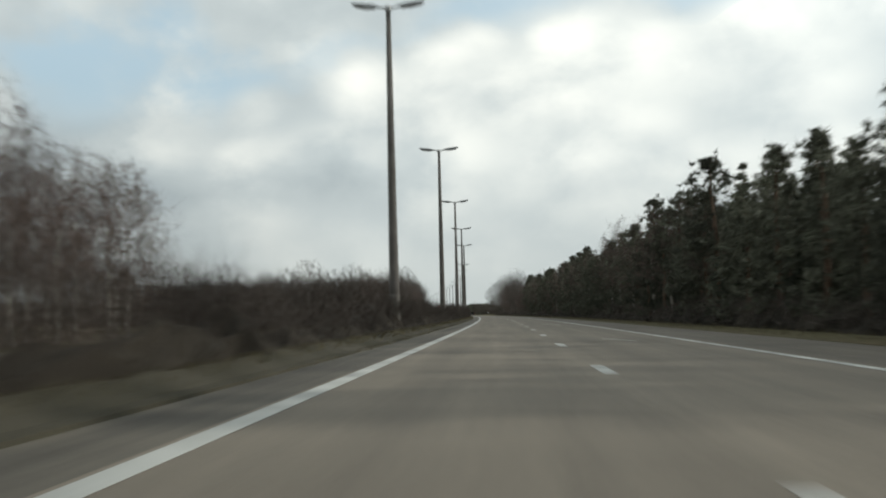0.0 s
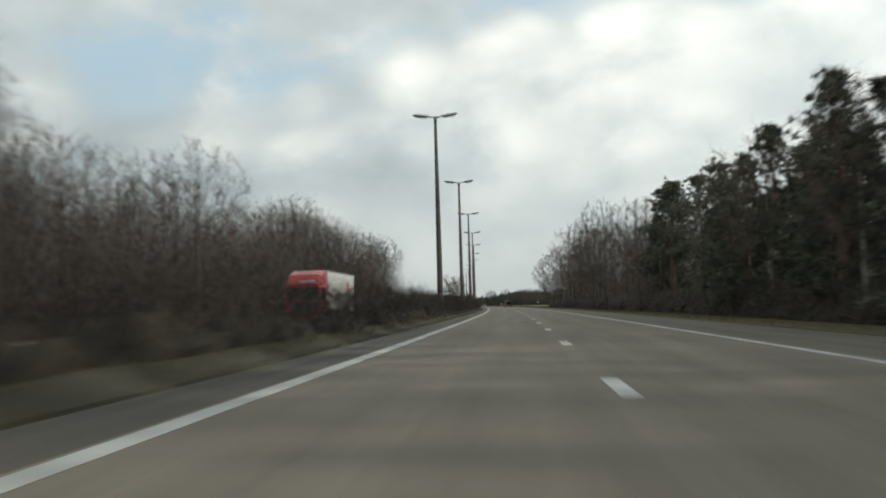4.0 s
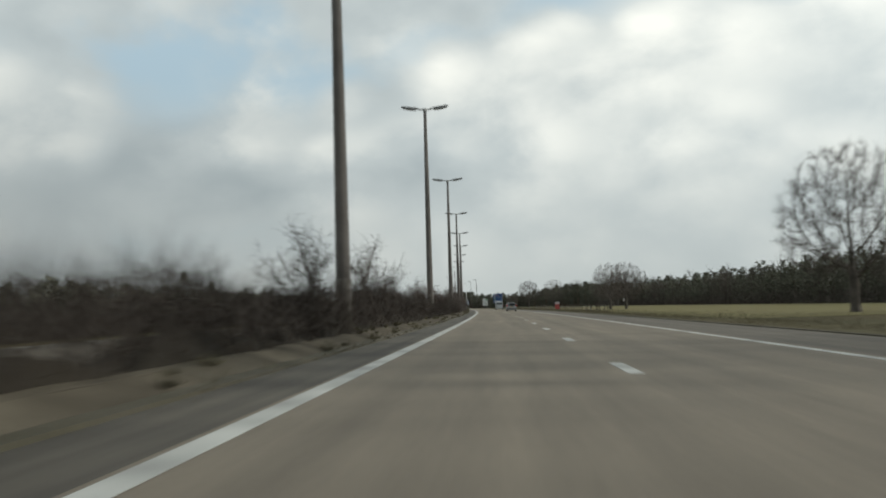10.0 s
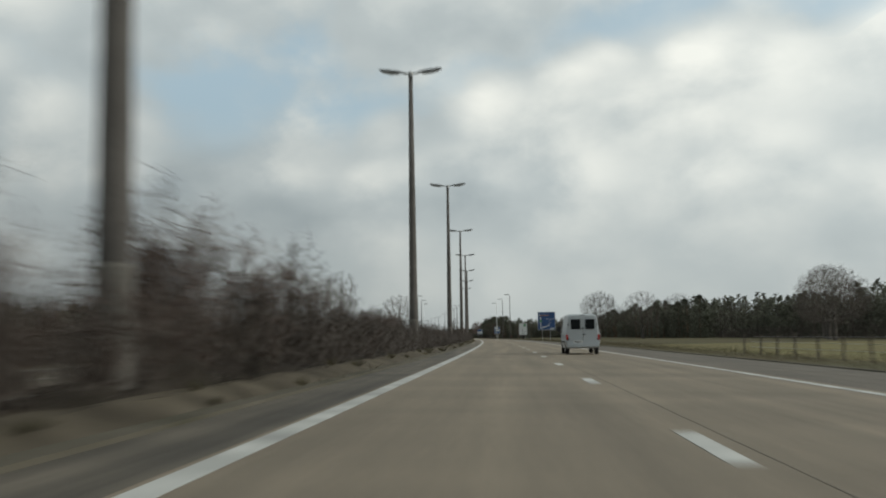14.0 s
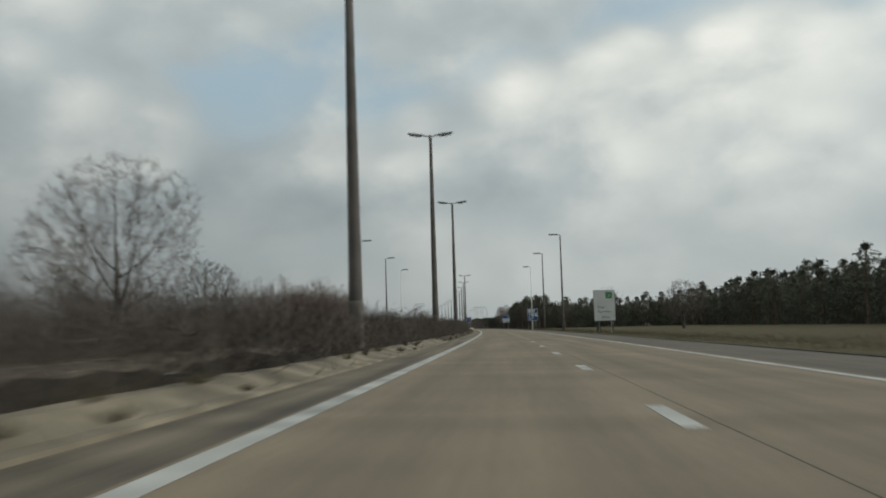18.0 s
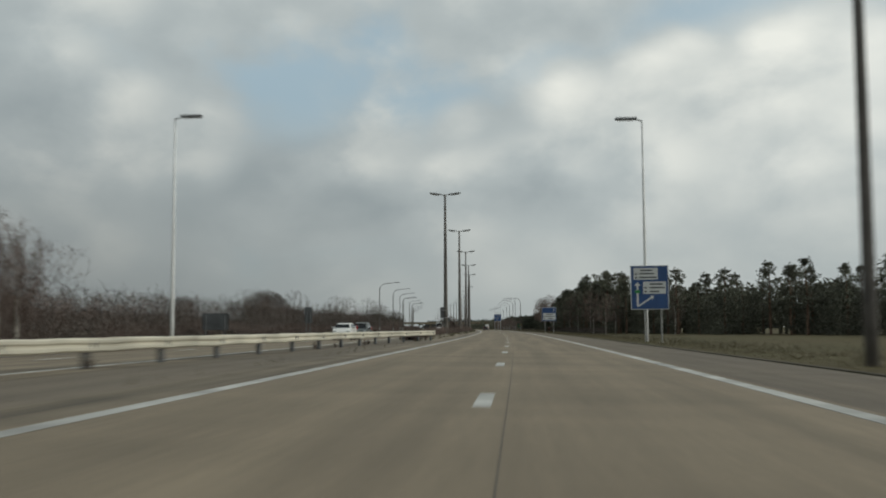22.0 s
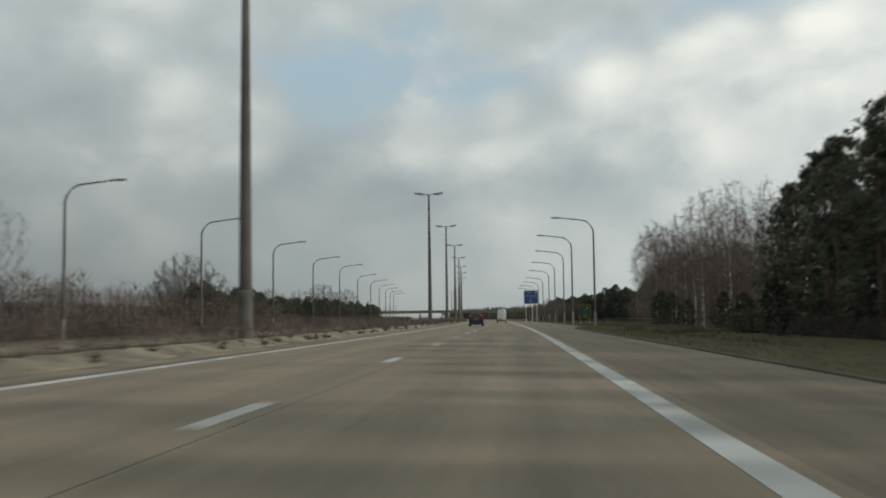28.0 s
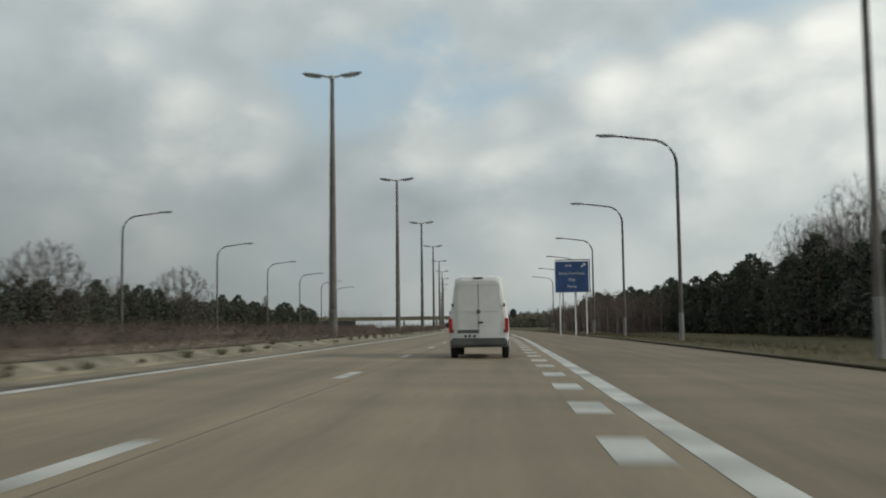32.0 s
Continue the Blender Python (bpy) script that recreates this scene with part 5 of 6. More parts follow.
lab = "straight grey lamp post with a single luminaire beside the road"
a = side_lamp(stand(1090.9, 13.7, -0.2, 0, 0.93), M_POST, lab)
copy_thing(a, stand(1133.6, 13.5, -0.2))
copy_thing(a, stand(1090.9, -20.0, -0.2, 180))
# post colour is white all over, to paint in the sunlight on it
w = side_lamp(stand(1178.5, 13.8, -0.2, 0, 0.923), M_WHITEPOLE, "straight lamp post, whitened as in sunlight, with a single luminaire beside the road", 0.72)
copy_thing(a, stand(1133.4, -19.6, -0.2, 180))
copy_thing(w, stand(1174.8, -19.3, -0.2, 180))


def curved_lamp(m):
    t = thing("curved_lamp", m, "steel lamp post with a long curved arm over the road", "street lamp", "curved lamps")
    pts = [(0, 0, -0.5), (0, 0, 1.6), (0, 0, 1.7), (0, 0, 6), (0, 0, 10.0)]
    rad = [0.125, 0.122, 0.115, 0.105, 0.09]
    for i in range(1, 8):
        a = math.pi / 2 * i / 7
        pts.append((-1.5 * (1 - math.cos(a)), 0, 10.0 + 1.5 * math.sin(a)))
        rad.append(0.088 - 0.003 * i)
    pts.append((-3.6, 0, 11.75))
    rad.append(0.055)
    part("post", tube(pts, rad, 10), M_POST, t, smooth=True)
    part("foot", tube([(0, 0, -0.4), (0, 0, 1.5)], [0.142, 0.138], 10), M_PALEFOOT, t, "paler painted foot")
    head = bmesh.new()
    rings = []
    for x, wd, h in ((3.35, 0.07, 0.09), (3.6, 0.15, 0.13), (4.1, 0.17, 0.13), (4.6, 0.12, 0.08)):
        zc = 11.70 + (x - 3.3) * 0.06
        rings.append([head.verts.new((-x, y, zc + z)) for y, z in ((-wd, 0), (-wd * 0.8, h * 0.7), (0, h), (wd * 0.8, h * 0.7), (wd, 0), (0, -0.04))])
    for p, q in zip(rings, rings[1:]):
        for k in range(6):
            head.faces.new((p[k], p[(k + 1) % 6], q[(k + 1) % 6], q[k]))
    head.faces.new(rings[0])
    head.faces.new(rings[-1])
    bmesh.ops.recalc_face_normals(head, faces=head.faces[:])
    hd = part("luminaire", head, M_HEAD, t, "grey cobra luminaire")
    part("lens", box(0.75, 0.2, 0.05, -4.05, 0, 11.68, 0.015), M_LENS, hd)
    return t


c = curved_lamp(stand(1468, 15.9, -0.1, 0, 0.995))
for s, o, tall in ((1501.3, 16.0, 1.07), (1538.5, 17.5, 1.095), (1571.5, 18.2, 1.08), (1604, 19.2, 1.06), (1636, 19.9, 1.02), (1669, 21.0, 1.02), (1702, 22.0, 1.02), (1735, 23.0, 1.02)):
    copy_thing(c, stand(s, o, -0.1, rt.uniform(-3, 3), tall))
for s, o, tall in ((1323, -22.1, 0.953), (1357, -22.1, 0.953), (1392, -23.0, 0.96), (1427.5, -24.6, 0.955), (1465, -26.4, 1.04), (1496.6, -25.8, 1.03), (1530, -26.25, 1.025),
                   (1566, -27.0, 1.075), (1600.5, -27.5, 1.03), (1635.5, -28.0, 1.03), (1669.5, -28.7, 1.02), (1704, -29.4, 1.02), (1738, -30.1, 1.02), (1772, -30.8, 1.02)):
    copy_thing(c, stand(s, o, -0.3, 180 + rt.uniform(-3, 3), tall))


# ---- signs ----
def panel(t, w, z0, z1, mat, y=0.0, border=M_SIGNWHITE, rim=0.07, x=0.0):
    h = z1 - z0
    p = part("panel", box(w, 0.06, h, x, y + 0.03, z0, 0.012), border, t, "pale bordered sign plate")
    part("face", box(w - 2 * rim, 0.012, h - 2 * rim, x, y - 0.008, z0 + rim, 0.003), mat, p)
    part("back_rail", box(w * 0.95, 0.05, 0.08, x, y + 0.09, z0 + h * 0.25), M_STEEL, p)
    part("back_rail", box(w * 0.95, 0.05, 0.08, x, y + 0.09, z0 + h * 0.75), M_STEEL, p)
    return p


def legs(t, xs, top, mat=M_STEEL, r=0.06):
    for x in xs:
        part("leg", tube([(x, 0.14, -0.4), (x, 0.14, top)], [r, r], 8), mat, t)


def bar(t, x, z, w, h, mat=M_SIGNWHITE, y=-0.02, name="text_bar"):
    return part(name, box(w, 0.008, h, x + w / 2, y, z), mat, t)


def arrow(t, pts, width, mat, head, y=-0.022, hw=None):
    """A flat arrow along pts (x, z) with a pointed head."""
    bm = bmesh.new()
    for (x0, z0), (x1, z1) in zip(pts, pts[1:]):
        d = Vector((x1 - x0, 0, z1 - z0)).normalized()
        nrm = Vector((-d.z, 0, d.x)) * width / 2
        a, b = Vector((x0, y, z0)), Vector((x1, y, z1))
        bm.faces.new([bm.verts.new(v) for v in (a + nrm, a - nrm, b - nrm, b + nrm)])
    d = Vector((pts[-1][0] - pts[-2][0], 0, pts[-1][1] - pts[-2][1])).normalized()
    e = Vector((pts[-1][0], y, pts[-1][1]))
    nrm = Vector((-d.z, 0, d.x)) * (hw or width * 1.5)
    bm.faces.new([bm.verts.new(v) for v in (e + nrm, e - nrm, e + d * head)])
    got = bmesh.ops.extrude_face_region(bm, geom=bm.faces[:])
    bmesh.ops.translate(bm, vec=(0, 0.008, 0), verts=[v for v in got["geom"] if isinstance(v, bmesh.types.BMVert)])
    return part("arrow", bm, mat, t)


# advance direction sign
t = thing("direction_sign", stand(942, 14.0, -0.15, -4), "large blue motorway direction sign with white lettering on two steel legs", "road sign")
legs(t, (-0.9, 0.75), 6.0)
panel(t, 3.75, 2.25, 6.1, M_BLUE)
words("Eindhoven", 0.34, M_SIGNWHITE, t, -1.68, -0.02, 5.58)
bar(t, -1.62, 5.22, 0.26, 0.24)
bar(t, -1.28, 5.25, 1.75, 0.17, material("dull orange lettering", (0.42, 0.2, 0.12), 0.5))
arrow(t, [(-1.25, 2.5), (-1.25, 4.65)], 0.15, M_SIGNWHITE, 0.32, hw=0.3)
arrow(t, [(-1.25, 2.6), (0.45, 3.2)], 0.13, M_SIGNWHITE, 0.22, hw=0.2)
part("route_plate", box(0.7, 0.012, 0.34, -1.25, -0.032, 3.95), M_GREEN, t, "green route number plate")
words("E34", 0.3, M_SIGNWHITE, t, -1.25, -0.045, 4.0, "CENTER")
words("Oud-Turnhout", 0.3, M_SIGNWHITE, t, 0.75, -0.02, 4.45, "CENTER")
words("Mol", 0.3, M_SIGNWHITE, t, 0.75, -0.02, 4.05, "CENTER")
words("Retie", 0.3, M_SIGNWHITE, t, 0.75, -0.02, 3.65, "CENTER")
part("route_plate", box(0.55, 0.012, 0.24, -0.4, -0.034, 2.78), M_SIGNWHITE, t)
bar(t, 0.75, 2.42, 0.85, 0.22)

# white exit sign
t = thing("exit_sign", stand(1044, 14.95, -0.25, -3), "white exit sign with green route plate and dark lettering", "road sign")
legs(t, (-0.7, 0.75), 4.7, M_STEEL)
panel(t, 2.55, 1.42, 5.1, M_SIGNWHITE, border=M_SIGNGREY, rim=0.04)
part("route_plate", box(0.75, 0.012, 0.75, 0.55, -0.02, 4.1), M_GREEN, t, "green route number plate")
words("25", 0.4, M_SIGNWHITE, t, 0.55, -0.03, 4.32, "CENTER")
words("Oud-", 0.42, M_SIGNBLACK, t, -0.85, -0.02, 2.9)
words("Turnhout", 0.42, M_SIGNBLACK, t, -0.85, -0.02, 2.4)
words("400 m", 0.36, M_SIGNBLACK, t, -0.35, -0.02, 1.75)

# blue sign with two white fields, on the pale lamp post's verge
t = thing("tourist_sign", stand(1176.1, 13.74, -0.15, -3, 1.03), "blue information sign with white fields and an arrow diagram", "road sign")
legs(t, (-0.25, 0.75), 4.6)
panel(t, 2.5, 2.15, 5.1, M_BLUE, rim=0.05)
part("white_field", box(1.6, 0.012, 0.78, -0.25, -0.02, 4.15, 0.003), M_SIGNWHITE, t)
part("white_field", box(1.5, 0.012, 0.82, 0.32, -0.02, 3.2, 0.003), M_SIGNWHITE, t)
for x, z, w_ in ((-0.6, 4.72, 0.8), (-0.68, 4.5, 1.0), (-0.68, 4.25, 1.15), (0.0, 3.8, 0.85), (0.0, 3.56, 1.0), (0.0, 3.3, 0.6)):
    bar(t, x, z, w_, 0.1, M_SIGNGREY, -0.03)
for x, z in ((-0.95, 4.48), (-0.95, 4.23), (-0.33, 3.56), (-0.33, 3.3)):
    bar(t, x, z, 0.14, 0.1, M_SIGNBLACK, -0.03, "symbol")
arrow(t, [(-0.8, 2.35), (-0.8, 3.75)], 0.13, M_SIGNWHITE, 0.22, hw=0.22)
arrow(t, [(-0.8, 2.35), (0.1, 2.95)], 0.1, M_SIGNWHITE, 0.2, hw=0.16)
part("route_plate", box(0.34, 0.012, 0.2, -0.8, -0.034, 3.25), M_GREEN, t)

# second blue sign
t = thing("tourist_sign", stand(1315, 14.2, -0.2, -3), "blue information sign with a white field and a small arrow", "road sign")
legs(t, (-0.85, 0.95), 5.0)
panel(t, 3.0, 2.4, 5.25, M_BLUE, rim=0.05)
part("white_field", box(2.55, 0.012, 1.4, 0.05, -0.02, 2.65, 0.003), M_SIGNWHITE, t)
for x, z, w_ in ((-0.6, 3.75, 1.4), (-0.65, 3.3, 1.8), (-0.2, 2.85, 1.1)):
    bar(t, x, z, w_, 0.14, M_SIGNGREY, -0.03)
for z in (3.28, 2.83):
    bar(t, -1.08, z, 0.22, 0.14, M_SIGNBLACK, -0.03, "symbol")
arrow(t, [(0.75, 4.4), (1.0, 4.72)], 0.12, M_SIGNWHITE, 0.22, hw=0.2)
t = thing("delineator_post", stand(1313, 14.0, -0.2), "short rusty brown marker post with a white head", "marker post", "delineator posts")
part("post", box(0.11, 0.07, 1.15, 0, 0, -0.2, 0.015), material("rusty red brown paint", (0.17, 0.075, 0.05), 0.8, vary=0.3), t)
part("head", box(0.15, 0.09, 0.2, 0, 0, 0.95, 0.02), M_PALEFOOT, t, "white head")
part("reflector", box(0.07, 0.02, 0.16, 0, -0.04, 0.8), M_TAIL, t)
for s, o in ((1120, 16.0), (1522, 18.6)):
    copy_thing(t, stand(s, o, -0.15 if o > 0 else 0.2))

# overhead board on tall legs before the exit
t = thing("exit_board", stand(1616, 15.4, -0.2, -4), "blue exit board with white lettering on tall white legs", "road sign")
legs(t, (-1.3, 0.3, 1.5), 7.9, M_WHITEPOLE, 0.07)
p = panel(t, 3.6, 4.5, 7.85, M_BLUE, rim=0.05)
part("frame", box(3.75, 0.4, 0.08, 0.1, 0.25, 7.95, 0.01), M_SIGNGREY, t)
part("frame", box(0.08, 0.4, 3.4, 1.9, 0.25, 4.5, 0.01), M_SIGNGREY, t)
words("N18", 0.36, M_SIGNWHITE, t, -0.35, -0.02, 7.25, "CENTER")
words("Oud-Turnhout", 0.46, M_SIGNWHITE, t, 0, -0.02, 6.4, "CENTER")
words("Mol", 0.46, M_SIGNWHITE, t, 0, -0.02, 5.7, "CENTER")
words("Retie", 0.46, M_SIGNWHITE, t, 0, -0.02, 5.0, "CENTER")
arrow(t, [(1.0, 7.2), (1.3, 7.45)], 0.14, M_SIGNWHITE, 0.24, hw=0.22)

M_OCHRE = material("dull yellow sheeting", (0.27, 0.19, 0.03), 0.5)
t = thing("exit_number_sign", stand(1494.6, 17.1, -0.3, -3), "dark green sign with yellow arrow and number before the hedge", "road sign")
legs(t, (-0.6, 0.6), 2.6)
panel(t, 1.6, 0.9, 2.75, material("dark green sheeting", (0.010, 0.050, 0.036), 0.5), border=M_OCHRE, rim=0.05)
words("25", 0.62, M_OCHRE, t, 0, -0.02, 1.1, "CENTER")
arrow(t, [(-0.1, 1.9), (0.3, 2.3)], 0.12, M_OCHRE, 0.22, hw=0.2)

# backs of signs that face the other carriageway
t = thing("sign_seen_from_behind", stand(443.5, -3.7, 0.1, 180), "dark back of a rectangular sign on two posts in the median", "road sign")
legs(t, (-0.5, 0.62), 2.9, M_SIGNGREY)
part("panel", box(1.75, 0.06, 1.25, 0, 0.02, 2.0, 0.03), M_SIGNGREY, t)
t = thing("sign_seen_from_behind", stand(1219.5, -18.6, -0.2, 180), "dark back of a tall narrow sign", "road sign")
legs(t, (-0.2, 0.2), 3.0, M_SIGNGREY)
part("panel", box(0.85, 0.06, 1.8, 0, 0.02, 1.75, 0.03), M_SIGNGREY, t)
t = thing("sign_seen_from_behind", stand(1220.6, -3.36, 0.0, 180), "dark back of a tall sign strapped to a lamp post", "road sign")
part("panel", box(0.42, 0.06, 1.25, 0, 0.02, 2.0, 0.03), M_SIGNGREY, t)
part("panel", box(0.26, 0.06, 0.42, -0.78, 0.02, 1.62, 0.03), M_SIGNGREY, t, "small dark box")
part("strap", tube([(-0.75, 0.1, 2.9), (0.1, 0.1, 2.9)], [0.03, 0.03], 6), M_STEEL, t)
part("strap", tube([(-0.75, 0.1, 2.05), (0.1, 0.1, 2.05)], [0.03, 0.03], 6), M_STEEL, t)
t = thing("marker_board", stand(1063.2, 16.3, -0.4, 170), "narrow dark board standing upright in the field grass", "board")
legs(t, (-0.12, 0.12), 2.05, M_SIGNGREY, 0.04)
part("panel", box(0.48, 0.08, 2.10, 0, 0.02, 0.02, 0.03), M_TYRE, t)
t = thing("sign_seen_from_behind", stand(1198, -23.1, -0.2, 180), "dark back of a wide low sign", "road sign")
legs(t, (-0.9, 0.9), 2.4, M_SIGNGREY)
part("panel", box(2.5, 0.06, 1.55, 0, 0.02, 1.0, 0.03), M_SIGNGREY, t)

# ---- field fence and boards ----
f0 = thing("fence_post", stand(650, 15.2, -0.45), "grey weathered wooden fence post at the field edge", "fence post", "field fence posts")
part("post", tube([(0, 0, -0.3), (0.01, 0, 1.2), (0.01, 0, 1.25)], [0.055, 0.048, 0.04], 7), M_WOOD, f0)
for i in range(1, 44):
    m = stand(650 + 3.1 * i + rt.uniform(-0.2, 0.2), 15.2 + rt.uniform(-0.12, 0.12), -0.45 + rt.uniform(-0.06, 0.05), rt.uniform(0, 90))
    copy_thing(f0, m @ Matrix.Rotation(radians(rt.uniform(-4, 4)), 4, "X"))
f1 = thing("fence_post", stand(1448, 19.4, -0.45), "grey weathered wooden fence post at the field edge", "fence post", "field fence posts")
part("post", tube([(0, 0, -0.3), (0.01, 0, 1.0), (0.01, 0, 1.04)], [0.055, 0.048, 0.04], 7), M_WOOD, f1)
for i in range(1, 30):
    copy_thing(f1, stand(1448 + 2.45 * i + rt.uniform(-0.15, 0.15), 19.4 + rt.uniform(-0.1, 0.1), -0.45 + rt.uniform(-0.08, 0.04), rt.uniform(0, 90)) @ Matrix.Rotation(radians(rt.uniform(-4, 4)), 4, "X"))
fence = tagged(new("fence_wire"), "thin steel wires strung along the field fence", "fence", "", "stuff")
for z in (0.15, 0.42, 0.68):
    link_mesh("wire", tube([W(1448 + 6 * i, 19.4, z - 0.1) for i in range(13)], [0.005] * 13, 3), M_STEEL, fence)
    link_mesh("wire", tube([W(650 + 6 * i, 15.2, z) for i in range(23)], [0.006] * 23, 3), M_STEEL, fence)
t = thing("field_board", stand(711, 14.2, -0.35, -74, 0.7), "red and white advertising board on posts in the field", "board")
legs(t, (-1.1, 1.1), 2.2, M_WOOD, 0.07)
part("panel", box(2.9, 0.06, 1.25, 0, 0.05, 0.55, 0.02), M_REDSIGN, t)
part("panel", box(2.9, 0.06, 0.5, 0, 0.05, 1.85, 0.02), M_SIGNWHITE, t, "white upper strip")
for x, w_ in ((-1.1, 0.7), (-0.2, 0.5), (0.5, 0.7)):
    bar(t, x, 2.02, w_, 0.16, M_REDSIGN, 0.01)
for s, o in ((826, 45),):
    t = thing("small_board", stand(s, o, -0.4, -5), "small white board on a post in the field", "board", "small field boards")
    legs(t, (0.0,), 2.2, M_WOOD, 0.05)
    part("panel", box(1.1, 0.05, 0.7, 0, 0.05, 1.6, 0.02), M_SIGNWHITE, t)
    bar(t, -0.4, 1.9, 0.8, 0.14, M_REDSIGN, 0.01)

# ---- guardrail across the opening ----
rail = thing("guardrail", Matrix.Identity(4), "cream painted double-sided steel guardrail in the median opening", "guardrail")
rail.scale = (1, 1, 1)


def rail_line(s):
    """The rail crosses the opening at a slant, from the far kerb to the near one."""
    return float(np.interp(s, (1095, 1128, 1137, 1147, 1167, 1178), (-5.7, -5.6, -4.9, -4.2, -2.9, -1.4)))


def rail_beam(side, label):
    prof = [(0.00, 0.38), (0.05, 0.42), (0.05, 0.48), (0.0, 0.52), (0.0, 0.555), (0.05, 0.60), (0.05, 0.66), (0.0, 0.70)]
    verts, faces = [], []
    n = 72
    for i in range(n + 1):
        s = 1098 + (1178.2 - 1098) * i / n
        dent = 0.012 * math.sin(s * 1.9) + 0.008 * math.sin(s * 4.7 + side)
        for d0 in (0.0, -0.03):
            for d, z in prof:
                verts.append(W(s, rail_line(s) + side * (0.16 + d + d0), z + dent))
    m = 2 * len(prof)
    for i in range(n):
        for j in range(m):
            a, b = i * m + j, i * m + (j + 1) % m
            faces.append((a, b, b + m, a + m))
    me = bpy.data.meshes.new("beam")
    me.from_pydata(verts, [], faces)
    return tagged(link_mesh("beam", me, M_RAIL, rail), label)


rail_beam(1, "cream corrugated steel beam")
rail_beam(-1, "cream corrugated steel beam")
rp = random.Random(61)
for i in range(20):
    s = 1101.4 + 4.0 * i
    q = W(s, rail_line(s), 0)
    part("post", box(0.12 * K, 0.15 * K, 0.66 * K, q.x, q.y, -0.02), M_SIGNGREY, rail, "rusty steel post")
    for o in (-0.14, 0.14):
        q = W(s, rail_line(s) + o, 0)
        part("spacer", box(0.14 * K, 0.08 * K, 0.2 * K, q.x, q.y, 0.44 * K), M_SIGNGREY, rail, "steel spacer block")
    if rp.random() < 0.6:
        SHRUBS[2].plant(s + rp.uniform(-0.6, 0.6), rail_line(s) + rp.uniform(-0.4, 0.2), 0.0, rp.uniform(0.1, 0.2))
# ---- vehicles (nose towards +y, origin on the road under the middle) ----
def loft(rings, close=True):
    bm = bmesh.new()
    made = [[bm.verts.new(p) for p in r] for r in rings]
    n = len(made[0])
    for a, b in zip(made, made[1:]):
        for k in range(n):
            bm.faces.new((a[k], a[(k + 1) % n], b[(k + 1) % n], b[k]))
    if close:
        bm.faces.new(made[0][::-1])
        bm.faces.new(made[-1])
    bmesh.ops.recalc_face_normals(bm, faces=bm.faces[:])
    return bm


def wheel(t, x, y, r, w=0.2):
    side = 1 if x > 0 else -1
    ty = part("wheel", tube([(x - w / 2, y, r), (x - w / 2 + 0.03, y, r), (x + w / 2 - 0.03, y, r), (x + w / 2, y, r)], [r * 0.9, r, r, r * 0.9], 20), M_TYRE, t, "black tyre")
    part("rim", tube([(x + side * (w / 2 - 0.02), y, r), (x + side * (w / 2 + 0.012), y, r)], [r * 0.64, r * 0.6], 14), M_RIM, ty, "dull metal rim")


def quad(t, name, pts, mat, thick=0.012, label=""):
    """A thin plate over four corners, set proud of the body."""
    bm = bmesh.new()
    f = bm.faces.new([bm.verts.new(p) for p in pts])
    f.normal_update()
    n = f.normal.copy()
    got = bmesh.ops.extrude_face_region(bm, geom=[f])
    bmesh.ops.translate(bm, vec=n * thick, verts=[v for v in got["geom"] if isinstance(v, bmesh.types.BMVert)])
    bmesh.ops.recalc_face_normals(bm, faces=bm.faces[:])
    return part(name, bm, mat, t, label)


def car_body(t, stations, mat, name="body"):
    """stations: (y, half width, sill, belt, roof, roof half width)."""
    rings = []
    for y, w, sill, belt, roof, wr in stations:
        rings.append([(-w * 0.93, y, sill), (-w, y, sill + (belt - sill) * 0.4), (-w * 0.985, y, belt), (-(w + wr) / 2 * 0.985, y, (belt + roof) / 2), (-wr, y, roof - 0.06), (-wr * 0.8, y, roof),
                      (wr * 0.8, y, roof), (wr, y, roof - 0.06), ((w + wr) / 2 * 0.985, y, (belt + roof) / 2), (w * 0.985, y, belt), (w, y, sill + (belt - sill) * 0.4), (w * 0.93, y, sill)])
    bm = loft(rings)
    bmesh.ops.bevel(bm, geom=[e for e in bm.edges if len(e.link_faces) == 2 and e.calc_face_angle(0) > 0.7], offset=0.03, segments=2, affect="EDGES")
    return part(name, bm, mat, t)


